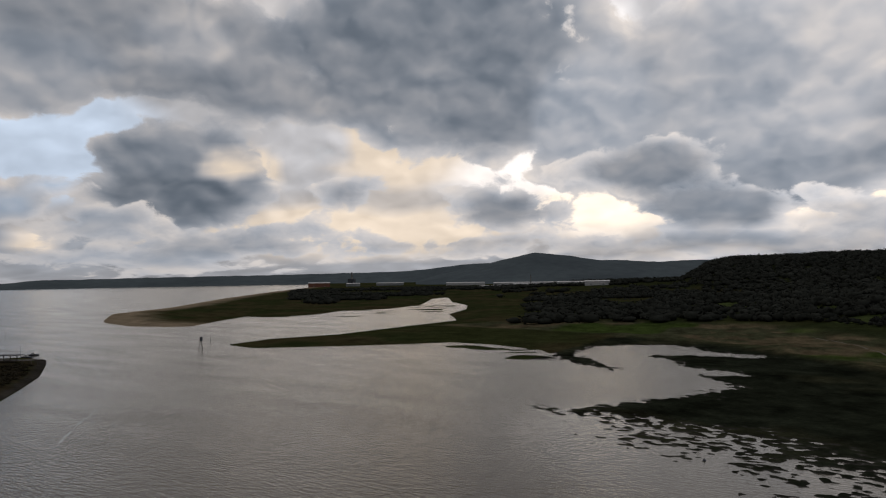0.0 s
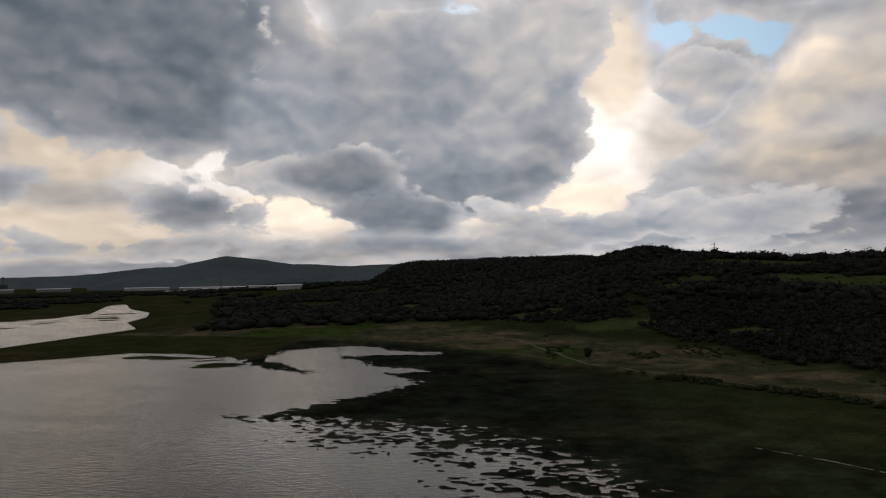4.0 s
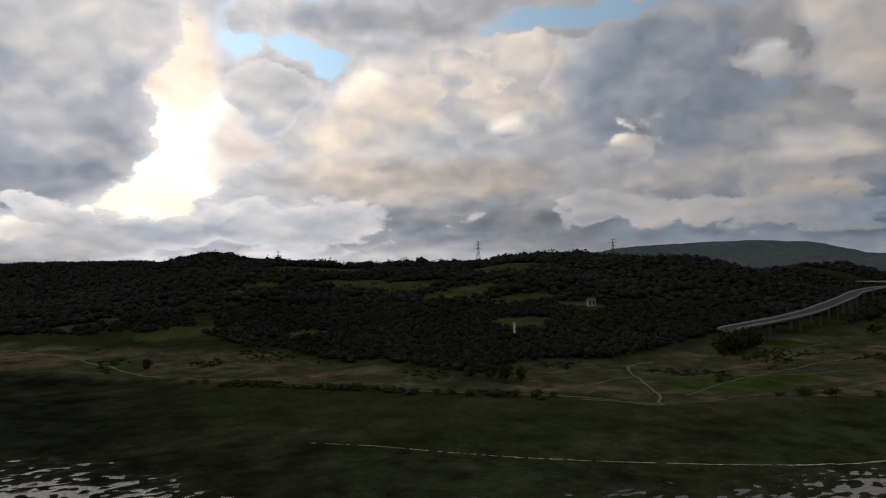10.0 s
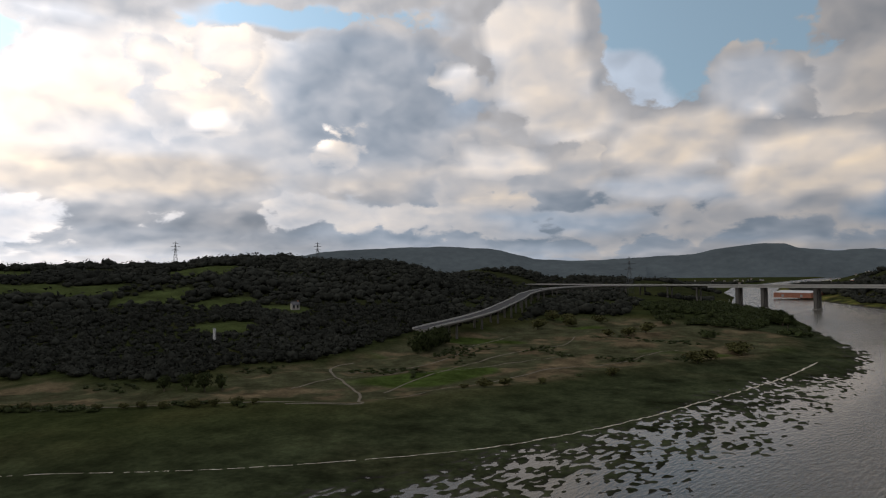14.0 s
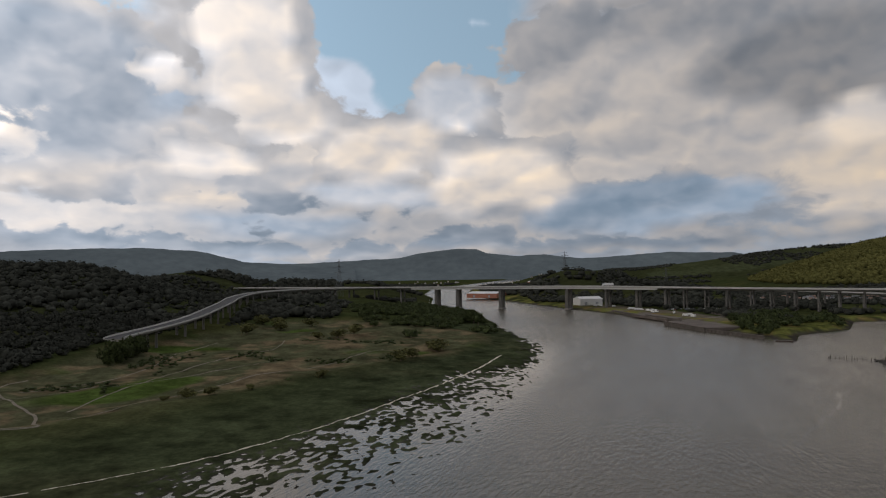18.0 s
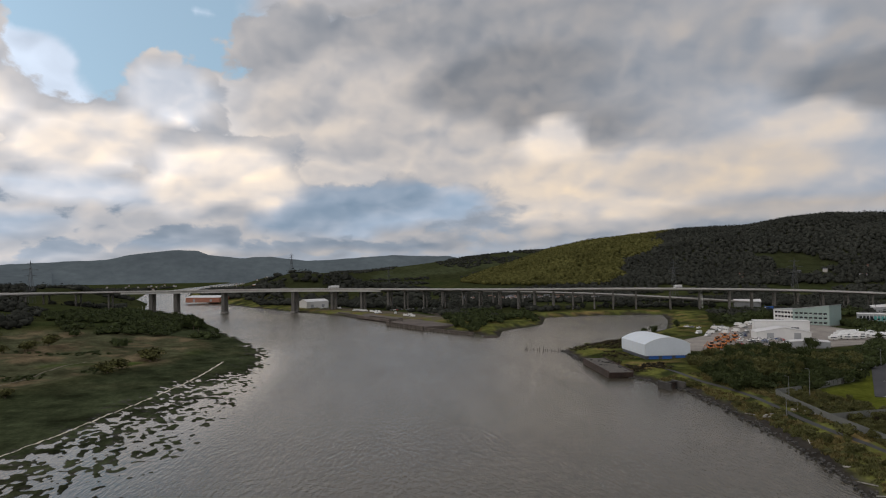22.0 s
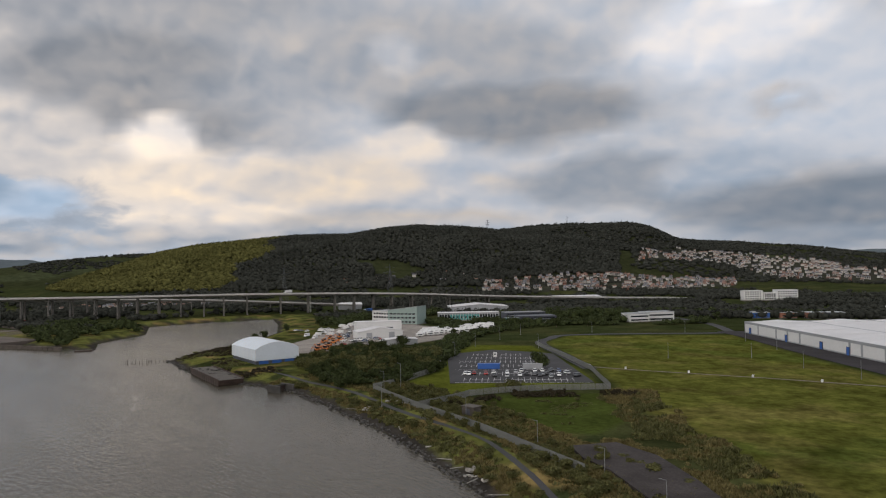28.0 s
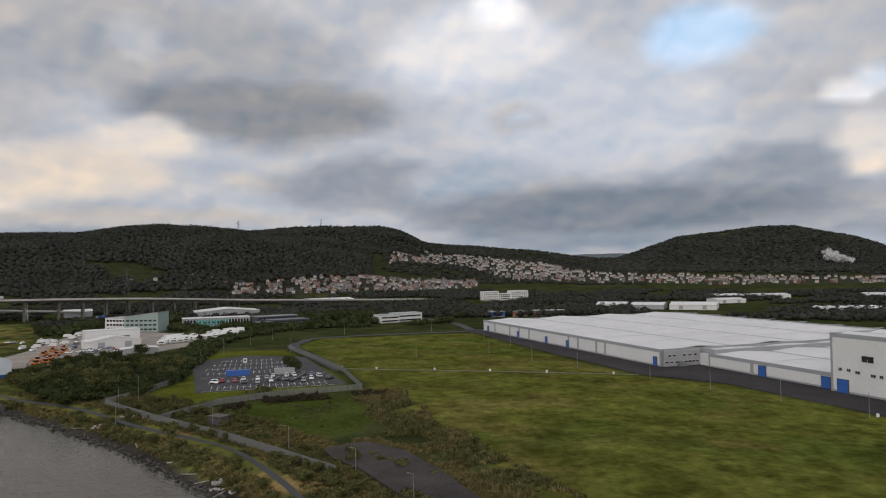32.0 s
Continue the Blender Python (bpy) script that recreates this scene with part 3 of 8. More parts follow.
def fbm(x, y, size, octaves=4):
    """Noise between about -1 and 1, with features of that many metres."""
    out, amp, total = 0, 1.0, 0
    for k in range(octaves):
        s = 2.0 ** k / size
        out = out + amp * (value_noise(x * s + 17.3 * k, y * s + 9.1 * k) * 2 - 1)
        total += amp
        amp *= 0.5
    return out / total * 1.6


def smooth(a, b, v):
    t = np.clip((v - a) / (b - a), 0, 1)
    return t * t * (3 - 2 * t)


def line_distance(x, y, pts):
    """Distance to a polyline, and the running place along it (in vertices)."""
    best, where = np.full(x.shape, 1e9), np.zeros(x.shape)
    for k, (p, q) in enumerate(zip(pts[:-1], pts[1:])):
        ax, ay, bx, by = p[0], p[1], q[0], q[1]
        t = np.clip(((x - ax) * (bx - ax) + (y - ay) * (by - ay)) / max(1e-6, (bx - ax) ** 2 + (by - ay) ** 2), 0, 1)
        d = np.hypot(x - ax - t * (bx - ax), y - ay - t * (by - ay))
        near = d < best
        best[near], where[near] = d[near], (k + t)[near]
    return best, where


def inside(x, y, pts):
    res = np.zeros(x.shape, bool)
    for (ax, ay), (bx, by) in zip(pts, pts[1:] + pts[:1]):
        cross = (ay > y) != (by > y)
        with np.errstate(divide="ignore", invalid="ignore"):
            res ^= cross & (x < (bx - ax) * (y - ay) / (by - ay if by != ay else 1e-9) + ax)
    return res


def signed(x, y, pts):
    """Metres inside a closed outline (negative outside)."""
    d, _ = line_distance(x, y, pts + pts[:1])
    return np.where(inside(x, y, pts), d, -d)


def at(az, dist):
    return (-math.sin(radians(az)) * dist, math.cos(radians(az)) * dist)


# north-west shore: sea coast, sand spit, creek, inner spit, lagoon, salt marsh, river bank
COAST = [(-3400, 3600), (-2223, 2386), (-1708, 1621), (-1346, 1133), (-1029, 747), (-939, 589), (-800, 490), (-757, 465), (-676, 443), (-626, 455), (-610, 469)]
CREEK = [(-655, 543), (-690, 612), (-646, 612), (-633, 678), (-662, 768), (-627, 828), (-656, 950), (-798, 1197), (-812, 1262), (-795, 1255), (-664, 1060),
         (-568, 953), (-508, 847), (-472, 745), (-400, 648), (-401, 538), (-401, 457), (-424, 402), (-418, 352)]
LAGOON = [(-381, 344), (-334, 380), (-304, 407), (-275, 438), (-241, 436), (-194, 418), (-158, 370), (-122, 346), (-118, 352), (-146, 384), (-166, 408), (-171, 448), (-152, 472),
          (-124, 481), (-95, 446), (-66, 440), (-66, 434), (-100, 430), (-140, 424), (-108, 400), (-96, 375), (-64, 362), (-66, 356), (-84, 352), (-62, 320), (-69, 302), (-78, 284), (-93, 260), (-103, 245)]
MARSH = [(-112, 240), (-94, 230), (-75, 209), (-54, 200), (-30, 184), (-21, 171), (-14, 150), (-8, 128), (6, 112), (30, 104), (62, 96), (95, 88), (122, 80), (142, 76), (160, 70), (189, 66), (231, 60),
         (294, 58), (418, 64), (470, 74), (495, 85), (572, 112)]
RIVER_LEFT = [(640, 140), (720, 172), (850, 215), (930, 290), (1000, 325), (1269, 405), (1500, 500), (2000, 640), (4800, 900)]
# south-east shore: right bank, inlet, quay, river mouth
RIVER_RIGHT = [(4800, 760), (2000, 520), (1500, 400), (1253, 297), (950, 131), (790, 33), (652, -33), (530, -80), (519, -88), (568, -98), (623, -144), (716, -169), (731, -235), (722, -296)]
QUAY = [(640, -268), (555, -231), (486, -177), (452, -139), (424, -110), (365, -106), (313, -112), (283, -122), (237, -119), (188, -113), (152, -106), (125, -99), (98, -93), (50, -84), (-20, -66),
        (-120, -8), (-230, 80), (-312, 146), (-333, 163), (-372, 193), (-417, 220), (-450, 238), (-463, 232), (-470, 200), (-540, 90), (-800, -300), (-2400, -2200)]
NORTH = COAST + CREEK + LAGOON + MARSH + RIVER_LEFT + [(4800, 5200), (-3400, 5200)]
SOUTH = RIVER_RIGHT + QUAY + [(-2400, -5200), (5200, -5200), (5200, 760)]
GOLF = [(-420, 560), (-212, 519), (-123, 500), (-40, 430), (10, 372), (40, 330), (66, 312), (109, 262), (159, 224), (175, 190), (216, 173), (256, 163), (305, 154), (350, 138), (415, 113), (470, 110), (540, 130), (590, 180), (590, 250), (575, 300),
        (560, 340), (517, 325), (447, 326), (359, 330), (248, 293), (202, 311), (157, 278), (131, 361), (120, 345), (96, 430), (37, 480), (-48, 578), (-91, 615), (-212, 640)]
FIELD = [(60, -128), (80, -140), (129, -169), (168, -202), (225, -246), (318, -308), (342, -350), (266, -436), (257, -422), (179, -353), (101, -292), (61, -286), (10, -248), (-60, -210), (-120, -160), (-40, -110)]

CREEK_BARS = [(-640, 625), (-625, 690), (-655, 775), (-620, 835), (-650, 950), (-600, 960), (-545, 880), (-500, 780), (-520, 700), (-560, 625)]
BAY_BARS = [(-320, 402), (-275, 440), (-241, 438), (-194, 420), (-150, 365), (-112, 345), (-130, 318), (-180, 345), (-230, 372), (-290, 385)]
WHARF = [(965, 140), (790, 36), (640, -42), (668, -84), (800, -25), (975, 75)]
LAWN = [(243, -143), (202, -135), (208, -162), (198, -186), (183, -208), (222, -238), (262, -262), (312, -292), (340, -268), (312, -226), (289, -211), (262, -186), (252, -167)]
COMPOUND = [(198, -136), (160, -133), (134, -150), (140, -172), (160, -190), (176, -202), (192, -184), (203, -162)]

# pasture clearings in the woods: x, y, half sizes
CLEARINGS = [(-75, 730, 34, 30), (-8, 625, 30, 26), (52, 535, 24, 24), (131, 470, 16, 22), (135, 705, 26, 26), (239, 705, 34, 28), (284, 665, 34, 28), (310, 600, 34, 24), (284, 440, 20, 20), (430, 700, 50, 40), (240, 830, 60, 40), (-30, 900, 60, 40), (345, 535, 26, 18), (363, 475, 14, 22), (-160, 800, 40, 40)]


def in_clearing(x, y, grow=1.0):
    res = np.zeros(x.shape, bool)
    for cx, cy, a, b in CLEARINGS:
        res |= ((x - cx) / (a * grow)) ** 2 + ((y - cy) / (b * grow)) ** 2 < 1 + 0.4 * fbm(x, y, 25, 2)
    return res


# ridges: name, distance, half width in front, behind, wooded height, [(azimuth, height)]
RIDGES = [
    ("wooded_ridge", 2000, 800, 700, 6, [(14, 30), (13, 50), (12.2, 68), (11.1, 79), (10, 82), (5.5, 85), (1, 88), (-3.1, 89), (-4.3, 84), (-6.4, 70), (-14, 62), (-30, 60)]),
    ("wooded_mound", 1150, 330, 300, 9, [(-2.7, 56), (-3.6, 64), (-4.5, 74), (-5.9, 84), (-7.8, 91), (-9.6, 87), (-11.1, 79), (-12.7, 68), (-14, 60)]),
    ("long_slope", 1000, 620, 500, 9, [(6, 20), (0, 36), (-5, 55), (-10, 66), (-11.7, 74), (-17.9, 66), (-21.1, 67), (-28.4, 68), (-31.2, 73), (-37.5, 74), (-42.8, 69), (-45.9, 67), (-48.2, 59), (-50.3, 46), (-54, 26)]),
    ("far_spur", 1300, 380, 300, 6, [(-49.1, 43), (-50.5, 51), (-52.7, 58), (-56.3, 55), (-58, 42), (-61.4, 38), (-70, 30)]),
    ("knoll", 1250, 190, 220, 6, [(-79, 32), (-80.2, 42), (-83.1, 53), (-85.2, 50), (-87.4, 42), (-88.7, 28)]),
    ("pasture_hill", 3200, 900, 900, 0, [(-88.6, 49), (-93, 76), (-97.2, 106), (-101.3, 129), (-104, 133), (-105.1, 131), (-110, 120)]),
    ("wooded_hill", 1900, 800, 800, 13, [(-94.5, 12), (-95.8, 20), (-98.2, 49), (-100.8, 75), (-103.9, 109), (-106.7, 127), (-109.7, 137), (-114, 151), (-118.5, 153), (-121.2, 169), (-124, 176), (-129, 164), (-132, 150)]),
    ("moor_hill", 2600, 1150, 800, 9, [(-127, 170), (-129.9, 190), (-133.1, 204), (-135.8, 213), (-139.4, 208), (-140.7, 210), (-142.4, 190), (-144, 153), (-145.7, 125)]),
    ("town_saddle", 3000, 1900, 900, 4, [(-138, 130), (-143.8, 159), (-145.6, 148), (-149.3, 135), (-153.9, 114), (-156.1, 95), (-158.3, 80), (-166, 60), (-178, 50)]),
    ("pasture_spur", 3300, 1300, 900, 10, [(-157, 60), (-159.6, 85), (-161.3, 117), (-164.3, 176), (-167.6, 195), (-169.9, 209), (-172.2, 209), (-174, 185), (-176.4, 152), (-178, 115), (-182, 60)]),
]


def hills(x, y):
    """Height of the hills over the plain and how far each place is wooded hill."""
    z = np.zeros(x.shape)
    r = np.hypot(x, y)
    for name, dist, front, behind, tall, crest in RIDGES:
        line = [at(a, dist) for a, _ in crest]
        d, k = line_distance(x, y, line)
        top = np.interp(k, range(len(crest)), [h - tall for _, h in crest])
        w = np.where(r < dist, front, behind)
        s = np.clip(1 - d / w, 0, 1)
        s = s * s * (3 - 2 * s)
        rough = 1 + 0.10 * fbm(x, y, dist * 0.09, 3) * smooth(0, 0.35, 1 - s)
        z = np.maximum(z, top * s * rough)
    return z


def surface_height(x, y, parts=False):
    north, south = signed(x, y, NORTH), signed(x, y, SOUTH)
    marsh_edge, _ = line_distance(x, y, LAGOON + MARSH)
    golf = signed(x, y, GOLF)
    d = np.maximum(north, south)
    r = np.hypot(x, y)
    # salt marsh: a shelf hardly above the tide, broken into tufts and pools along its edge
    lag, _ = line_distance(x, y, LAGOON)
    mar, _ = line_distance(x, y, MARSH)
    tufts = 0.13 * fbm(x, y, 12.0, 2) + 0.26 * fbm(x * 0.6 + 40, y, 2.8, 2) + 0.34 * fbm(x * 0.6 + 90, y, 1.3, 1)
    ragged = np.clip(-0.15 + 0.0078 * d, -2.0, 0.42) + tufts * np.clip(1 - np.abs(d - 16) / 44, 0.12, 1)
    steep = np.clip(-0.12 + 0.05 * d, -2.0, 0.40) + tufts * np.clip(1 - d / 30, 0.12, 0.5)
    share = smooth(-14, 14, lag - mar) * (1 - 0.85 * smooth(310, 400, x))
    low = steep * (1 - share) + ragged * share
    firm = np.clip(d * 0.22, -3, 3.4) + 0.5 * fbm(x, y, 60, 3) * smooth(8, 40, d)
    marshy = smooth(150, 60, marsh_edge) * (north > -60) * (1 - smooth(-6, 14, golf)) * (x > -180)
    spit = ((x < -170) & (north > -60)) * smooth(4500, 1500, r)
    dunes = np.clip(d * 0.05, -2, 1.6) + 1.1 * np.abs(fbm(x, y, 40, 3)) * smooth(15, 70, d)
    z = np.where(south > north, firm, dunes * spit + firm * (1 - spit))
    z = z * (1 - marshy) + low * marshy
    # mud bars and streaks of marsh in the creek and along the bay
    bars = smooth(-5, 25, np.maximum(signed(x, y, CREEK_BARS), signed(x, y, BAY_BARS))) * (d < 6)
    z = np.where(bars > 0, np.maximum(z, -0.30 * (1.5 - bars) + 0.55 * fbm(x * 0.35 + y * 0.25, y * 0.9 - x * 0.6, 16, 3)), z)
    # golf links: hummocks
    links = smooth(-6, 18, golf)
    hump = 1.3 + 1.4 * fbm(x * 0.8, y, 34, 3) + 0.5 * fbm(x, y, 11, 2)
    z = np.where(north > 0, z * (1 - links) + np.maximum(hump, 0.7) * links, z)
    up = hills(x, y)
    z = np.where(d > 0, z + up * smooth(0, 120, d), z)
    # level ground: works, car park, airfield-like field
    flat = smooth(0, 25, signed(x, y, [(150, -150), (205, -150), (390, -140), (470, -190), (640, -330), (640, -560), (360, -620), (60, -620), (-120, -420), (-200, -200), (-20, -120), (80, -142), (120, -160)]))
    z = np.where(south > 0, z * (1 - flat) + 4.0 * flat + 0.12 * fbm(x, y, 25, 3) * flat, z)
    return (z, north, south, marsh_edge, golf, up, marshy, links, d) if parts else z


def height(x, y):
    return float(surface_height(np.array([float(x)]), np.array([float(y)]))[0])


# quarters of the town: spacing of the streets, share built, [(azimuth, from, to)]
TOWN = {
    "lower_town": (17, 0.62, [(-129, 1212, 1300), (-133.5, 1212, 1360), (-138, 1232, 1400), (-142.3, 1262, 1420), (-148.5, 1392, 1530)]),
    "upper_town": (25, 0.54, [(-141.5, 1590, 1700), (-144.4, 1665, 2215), (-148, 1825, 2215), (-151.8, 1565, 2120), (-155.4, 1565, 2050)]),
    "east_town": (38, 0.40, [(-155.4, 1525, 1980), (-161.3, 1565, 1860), (-168.3, 1495, 1880), (-173.9, 1535, 1800), (-178, 1570, 1790)]),
    "hillside_houses": (34, 0.16, [(-117, 1270, 1330), (-121, 1290, 1390), (-125.3, 1280, 1350), (-129, 1300, 1430)]),
}


def in_quarter(r, a, edge):
    az = [-e[0] for e in edge]
    return (-a >= az[0]) & (-a <= az[-1]) & (r > np.interp(-a, az, [e[1] for e in edge])) & (r < np.interp(-a, az, [e[2] for e in edge]))


def in_town(x, y):
    r, a = np.hypot(x, y), np.degrees(np.arctan2(-x, y))
    return in_quarter(r, a, TOWN["lower_town"][2]) | in_quarter(r, a, TOWN["upper_town"][2]) | in_quarter(r, a, TOWN["east_town"][2])


# ================= ground, water, distant hills =================
def mesh_from(name, verts, faces, mat, smooth_shade=False):
    me = bpy.data.meshes.new(name)
    verts, faces = np.asarray(verts, np.float32), np.asarray(faces, np.int32)
    n = faces.shape[1]
    me.vertices.add(len(verts))
    me.vertices.foreach_set("co", verts.ravel())
    me.loops.add(faces.size)
    me.loops.foreach_set("vertex_index", faces.ravel())
    me.polygons.add(len(faces))
    me.polygons.foreach_set("loop_start", np.arange(0, faces.size, n, dtype=np.int32))
    me.polygons.foreach_set("use_smooth", np.full(len(faces), smooth_shade))
    me.materials.append(mat)
    me.update(calc_edges=True)
    return me


def radii():
    out, r = [], 55.0
    while r < 4950:
        out.append(r)
        r += min(max(0.75, r * r / 42000), r * 0.0125)
    return np.array(out + [4950.0])


def mix(a, b, f):
    return a * (1 - f[..., None]) + np.asarray(b) * f[..., None]


def ground_colours(x, y, info):
    z, north, south, marsh_edge, golf, up, marshy, links, d = info
    n1, n2, n3 = fbm(x, y, 45, 4), fbm(x, y, 9, 3), fbm(x, y, 160, 3)
    r = np.hypot(x, y)
    c = np.broadcast_to(np.array([0.030, 0.037, 0.014]), (*x.shape, 3)).copy()
    c = mix(c, (0.055, 0.055, 0.022), smooth(-0.2, 0.8, n1 + 0.4 * n3) * 0.6)
    # spit: dune grass and sand
    spit = (x < -170) * (north > 0)
    c = mix(c, (0.05, 0.043, 0.021), spit * smooth(-0.4, 0.5, n1))
    c = mix(c, (0.035, 0.04, 0.015), spit * smooth(0.1, 0.7, n3))
    sea_side, _ = line_distance(x, y, COAST)
    c = mix(c, (0.26, 0.205, 0.14), (x < -540) * smooth(75, 20, sea_side + 12 * n1) * (north > -5))
    # marsh
    c = mix(c, (0.034, 0.041, 0.021), marshy * 1.0)
    # darker towards the west: the backlit look of the marsh put into its colour
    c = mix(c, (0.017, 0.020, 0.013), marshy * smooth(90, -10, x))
    c = mix(c, (0.052, 0.050, 0.027), marshy * smooth(0.1, 0.9, n1) * 0.4)
    c = mix(c, (0.044, 0.041, 0.036), marshy * smooth(0.14, 0.0, z))
    # links
    c = mix(c, (0.058, 0.060, 0.033), links)
    c = mix(c, (0.128, 0.098, 0.060), links * smooth(-0.1, 0.6, n2 * 0.7 + fbm(x * 0.5 - y * 0.25, y, 24, 3)) * 0.85)
    c = mix(c, (0.045, 0.066, 0.017), links * smooth(0.45, 0.75, fbm(x, y, 55, 2)))
    # hills: woods, pasture, moor
    hill = smooth(6, 22, up)
    c = mix(c, (0.028, 0.032, 0.014), hill)
    c = mix(c, (0.044, 0.052, 0.026), hill * smooth(0.52, 0.60, fbm(x, y, 210, 2)) * smooth(900, 2400, r))
    c = mix(c, (0.062, 0.080, 0.028), in_clearing(x, y, 1.15) * (0.75 + 0.25 * n2))
    c = mix(c, (0.040, 0.039, 0.033), in_town(x, y) * (0.7 + 0.3 * n2))
    moor = smooth(2500, 3000, r) * (y < 0)
    c = mix(c, (0.040, 0.046, 0.022), hill * moor * 0.6)
    c = mix(c, (0.13, 0.10, 0.055), hill * smooth(185, 205, up) * (y < 0) * (x > 0))
    # east side: banks and field
    east = (south > 0) * 1.0
    bank = east * smooth(60, 10, d) * (x > 20)
    c = mix(c, (0.040, 0.032, 0.019), east * (x < -100) * smooth(-0.6, 0.4, n2))
    wharf = smooth(-4, 8, signed(x, y, WHARF) + 4 * n2)
    c = mix(c, (0.105, 0.088, 0.074), wharf)
    c = mix(c, (0.105, 0.110, 0.030), bank * smooth(-0.6, 0.3, n2))
    c = mix(c, (0.17, 0.125, 0.050), bank * smooth(0.2, 0.7, fbm(x, y, 14, 3)))
    c = mix(c, (0.040, 0.036, 0.031), east * smooth(7, 3, d + 2 * n2))
    lawn = smooth(-1, 3, signed(x, y, LAWN))
    c = mix(c, (0.075, 0.085, 0.014), lawn)
    c = mix(c, (0.040, 0.052, 0.012), smooth(-1, 4, signed(x, y, COMPOUND)))
    fld = smooth(-2, 5, signed(x, y, FIELD))
    c = mix(c, (0.076, 0.080, 0.017), fld)
    c = mix(c, (0.056, 0.072, 0.015), fld * 0.7 * smooth(0.0, 0.6, fbm(x, y * 2.5, 60, 3)))
    c = mix(c, (0.12, 0.098, 0.034), fld * smooth(0.0, 0.8, fbm(x + 300, y, 16, 5)) * 0.45)
    tone = 1 + fld * (0.34 * fbm(x, y, 3.2, 3) + 0.12 * fbm(x, y * 3, 30, 2)) + marshy * (0.35 * fbm(x, y, 5, 3) + 0.25 * fbm(x, y, 18, 2)) + links * 0.25 * fbm(x, y, 5, 2)
    return c * np.clip(tone, 0.4, 1.7)[..., None]


def build_ground():
    az = np.radians(np.concatenate([np.arange(72, -186, -0.2), np.arange(-186, -288, -3.0)]))
    rr = radii()
    a, r = np.meshgrid(az, rr, indexing="ij")
    x, y = -np.sin(a) * r, np.cos(a) * r
    info = surface_height(x, y, parts=True)
    z = info[0]
    na, nr = x.shape
    idx = np.arange(na * nr).reshape(na, nr)
    nxt = np.roll(idx, -1, axis=0)
    quads = np.stack([idx[:, :-1], idx[:, 1:], nxt[:, 1:], nxt[:, :-1]], -1).reshape(-1, 4)[:, ::-1]
    wet = (z < -0.35).ravel()
    keep = ~wet[quads].all(axis=1)
    quads = quads[keep]
    used = np.unique(quads)
    remap = np.zeros(na * nr, np.int64)
    remap[used] = np.arange(len(used))
    verts = np.stack([x, y, z], -1).reshape(-1, 3)[used]
    me = mesh_from("ground", verts, remap[quads], M["ground"], True)
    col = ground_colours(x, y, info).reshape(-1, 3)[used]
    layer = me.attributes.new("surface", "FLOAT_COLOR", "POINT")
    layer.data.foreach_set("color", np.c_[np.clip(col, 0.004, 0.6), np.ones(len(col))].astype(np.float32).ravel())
    return tagged(new("ground", me), "salt marsh, links, fields and wooded hills round a river mouth", "ground", kind="structure")


def build_water():
    rr, seg = [0, 40, 90, 200, 500, 1200, 2600, 4950], 96
    verts = [(0, 0, 0)] + [(*at(-360 * k / seg, r), 0) for r in rr[1:] for k in range(seg)]
    me = bpy.data.meshes.new("water")
    faces = [(0, 1 + (k + 1) % seg, 1 + k) for k in range(seg)]
    for j in range(len(rr) - 2):
        o = 1 + j * seg
        faces += [(o + k, o + (k + 1) % seg, o + seg + (k + 1) % seg, o + seg + k) for k in range(seg)]
    me.from_pydata(verts, [], faces)
    me.materials.append(M["water"])
    me.validate()
    bm = bmesh.new()
    bm.from_mesh(me)
    bmesh.ops.recalc_face_normals(bm, faces=bm.faces)
    if sum(f.normal.z for f in bm.faces) < 0:
        bmesh.ops.reverse_faces(bm, faces=bm.faces)
    bm.to_mesh(me)
    return tagged(new("water", me), "silty brown tidal water with small wind ripples", "water", kind="structure")


FAR = [  # distance, depth, [(azimuth, height)]
    (3900, 800, [(35, 12), (33, 48), (30.7, 80), (29.3, 101), (27.4, 133), (25.3, 162), (22.9, 143), (20.3, 115), (17.7, 109), (15.1, 94), (13.1, 73), (11.9, 45), (10, 10)]),
    (4650, 420, [(72, 10), (66, 26), (64.3, 35), (62.9, 46), (59.8, 48), (56, 54), (49.9, 57), (45.6, 59), (41.2, 65), (36.6, 70), (33.9, 86), (31.1, 112), (28.8, 120), (27, 100), (22, 90), (15.1, 111), (13.1, 118), (11, 114), (9.5, 92), (2, 80), (-10, 80), (-25, 82), (-37, 70)]),
    (4300, 700, [(-34, 80), (-37.2, 141), (-39.9, 182), (-41.8, 194), (-46.4, 207), (-50, 209), (-53.6, 194), (-54.7, 179), (-57.2, 127), (-59.7, 104), (-62.2, 94), (-66, 70)]),
    (4550, 500, [(-54, 100), (-57.1, 127), (-61.6, 114), (-65.9, 131), (-69.4, 142), (-71.2, 173), (-74, 199), (-75.8, 197), (-76.7, 167), (-79, 147), (-81.3, 155), (-84.1, 126), (-85.9, 130), (-90.8, 155), (-95.6, 144), (-97.6, 109), (-104, 70)]),
    (4650, 400, [(-153, 90), (-155.6, 116), (-156.5, 133), (-160.5, 134), (-162.2, 117), (-170, 100), (-184, 90)]),
]


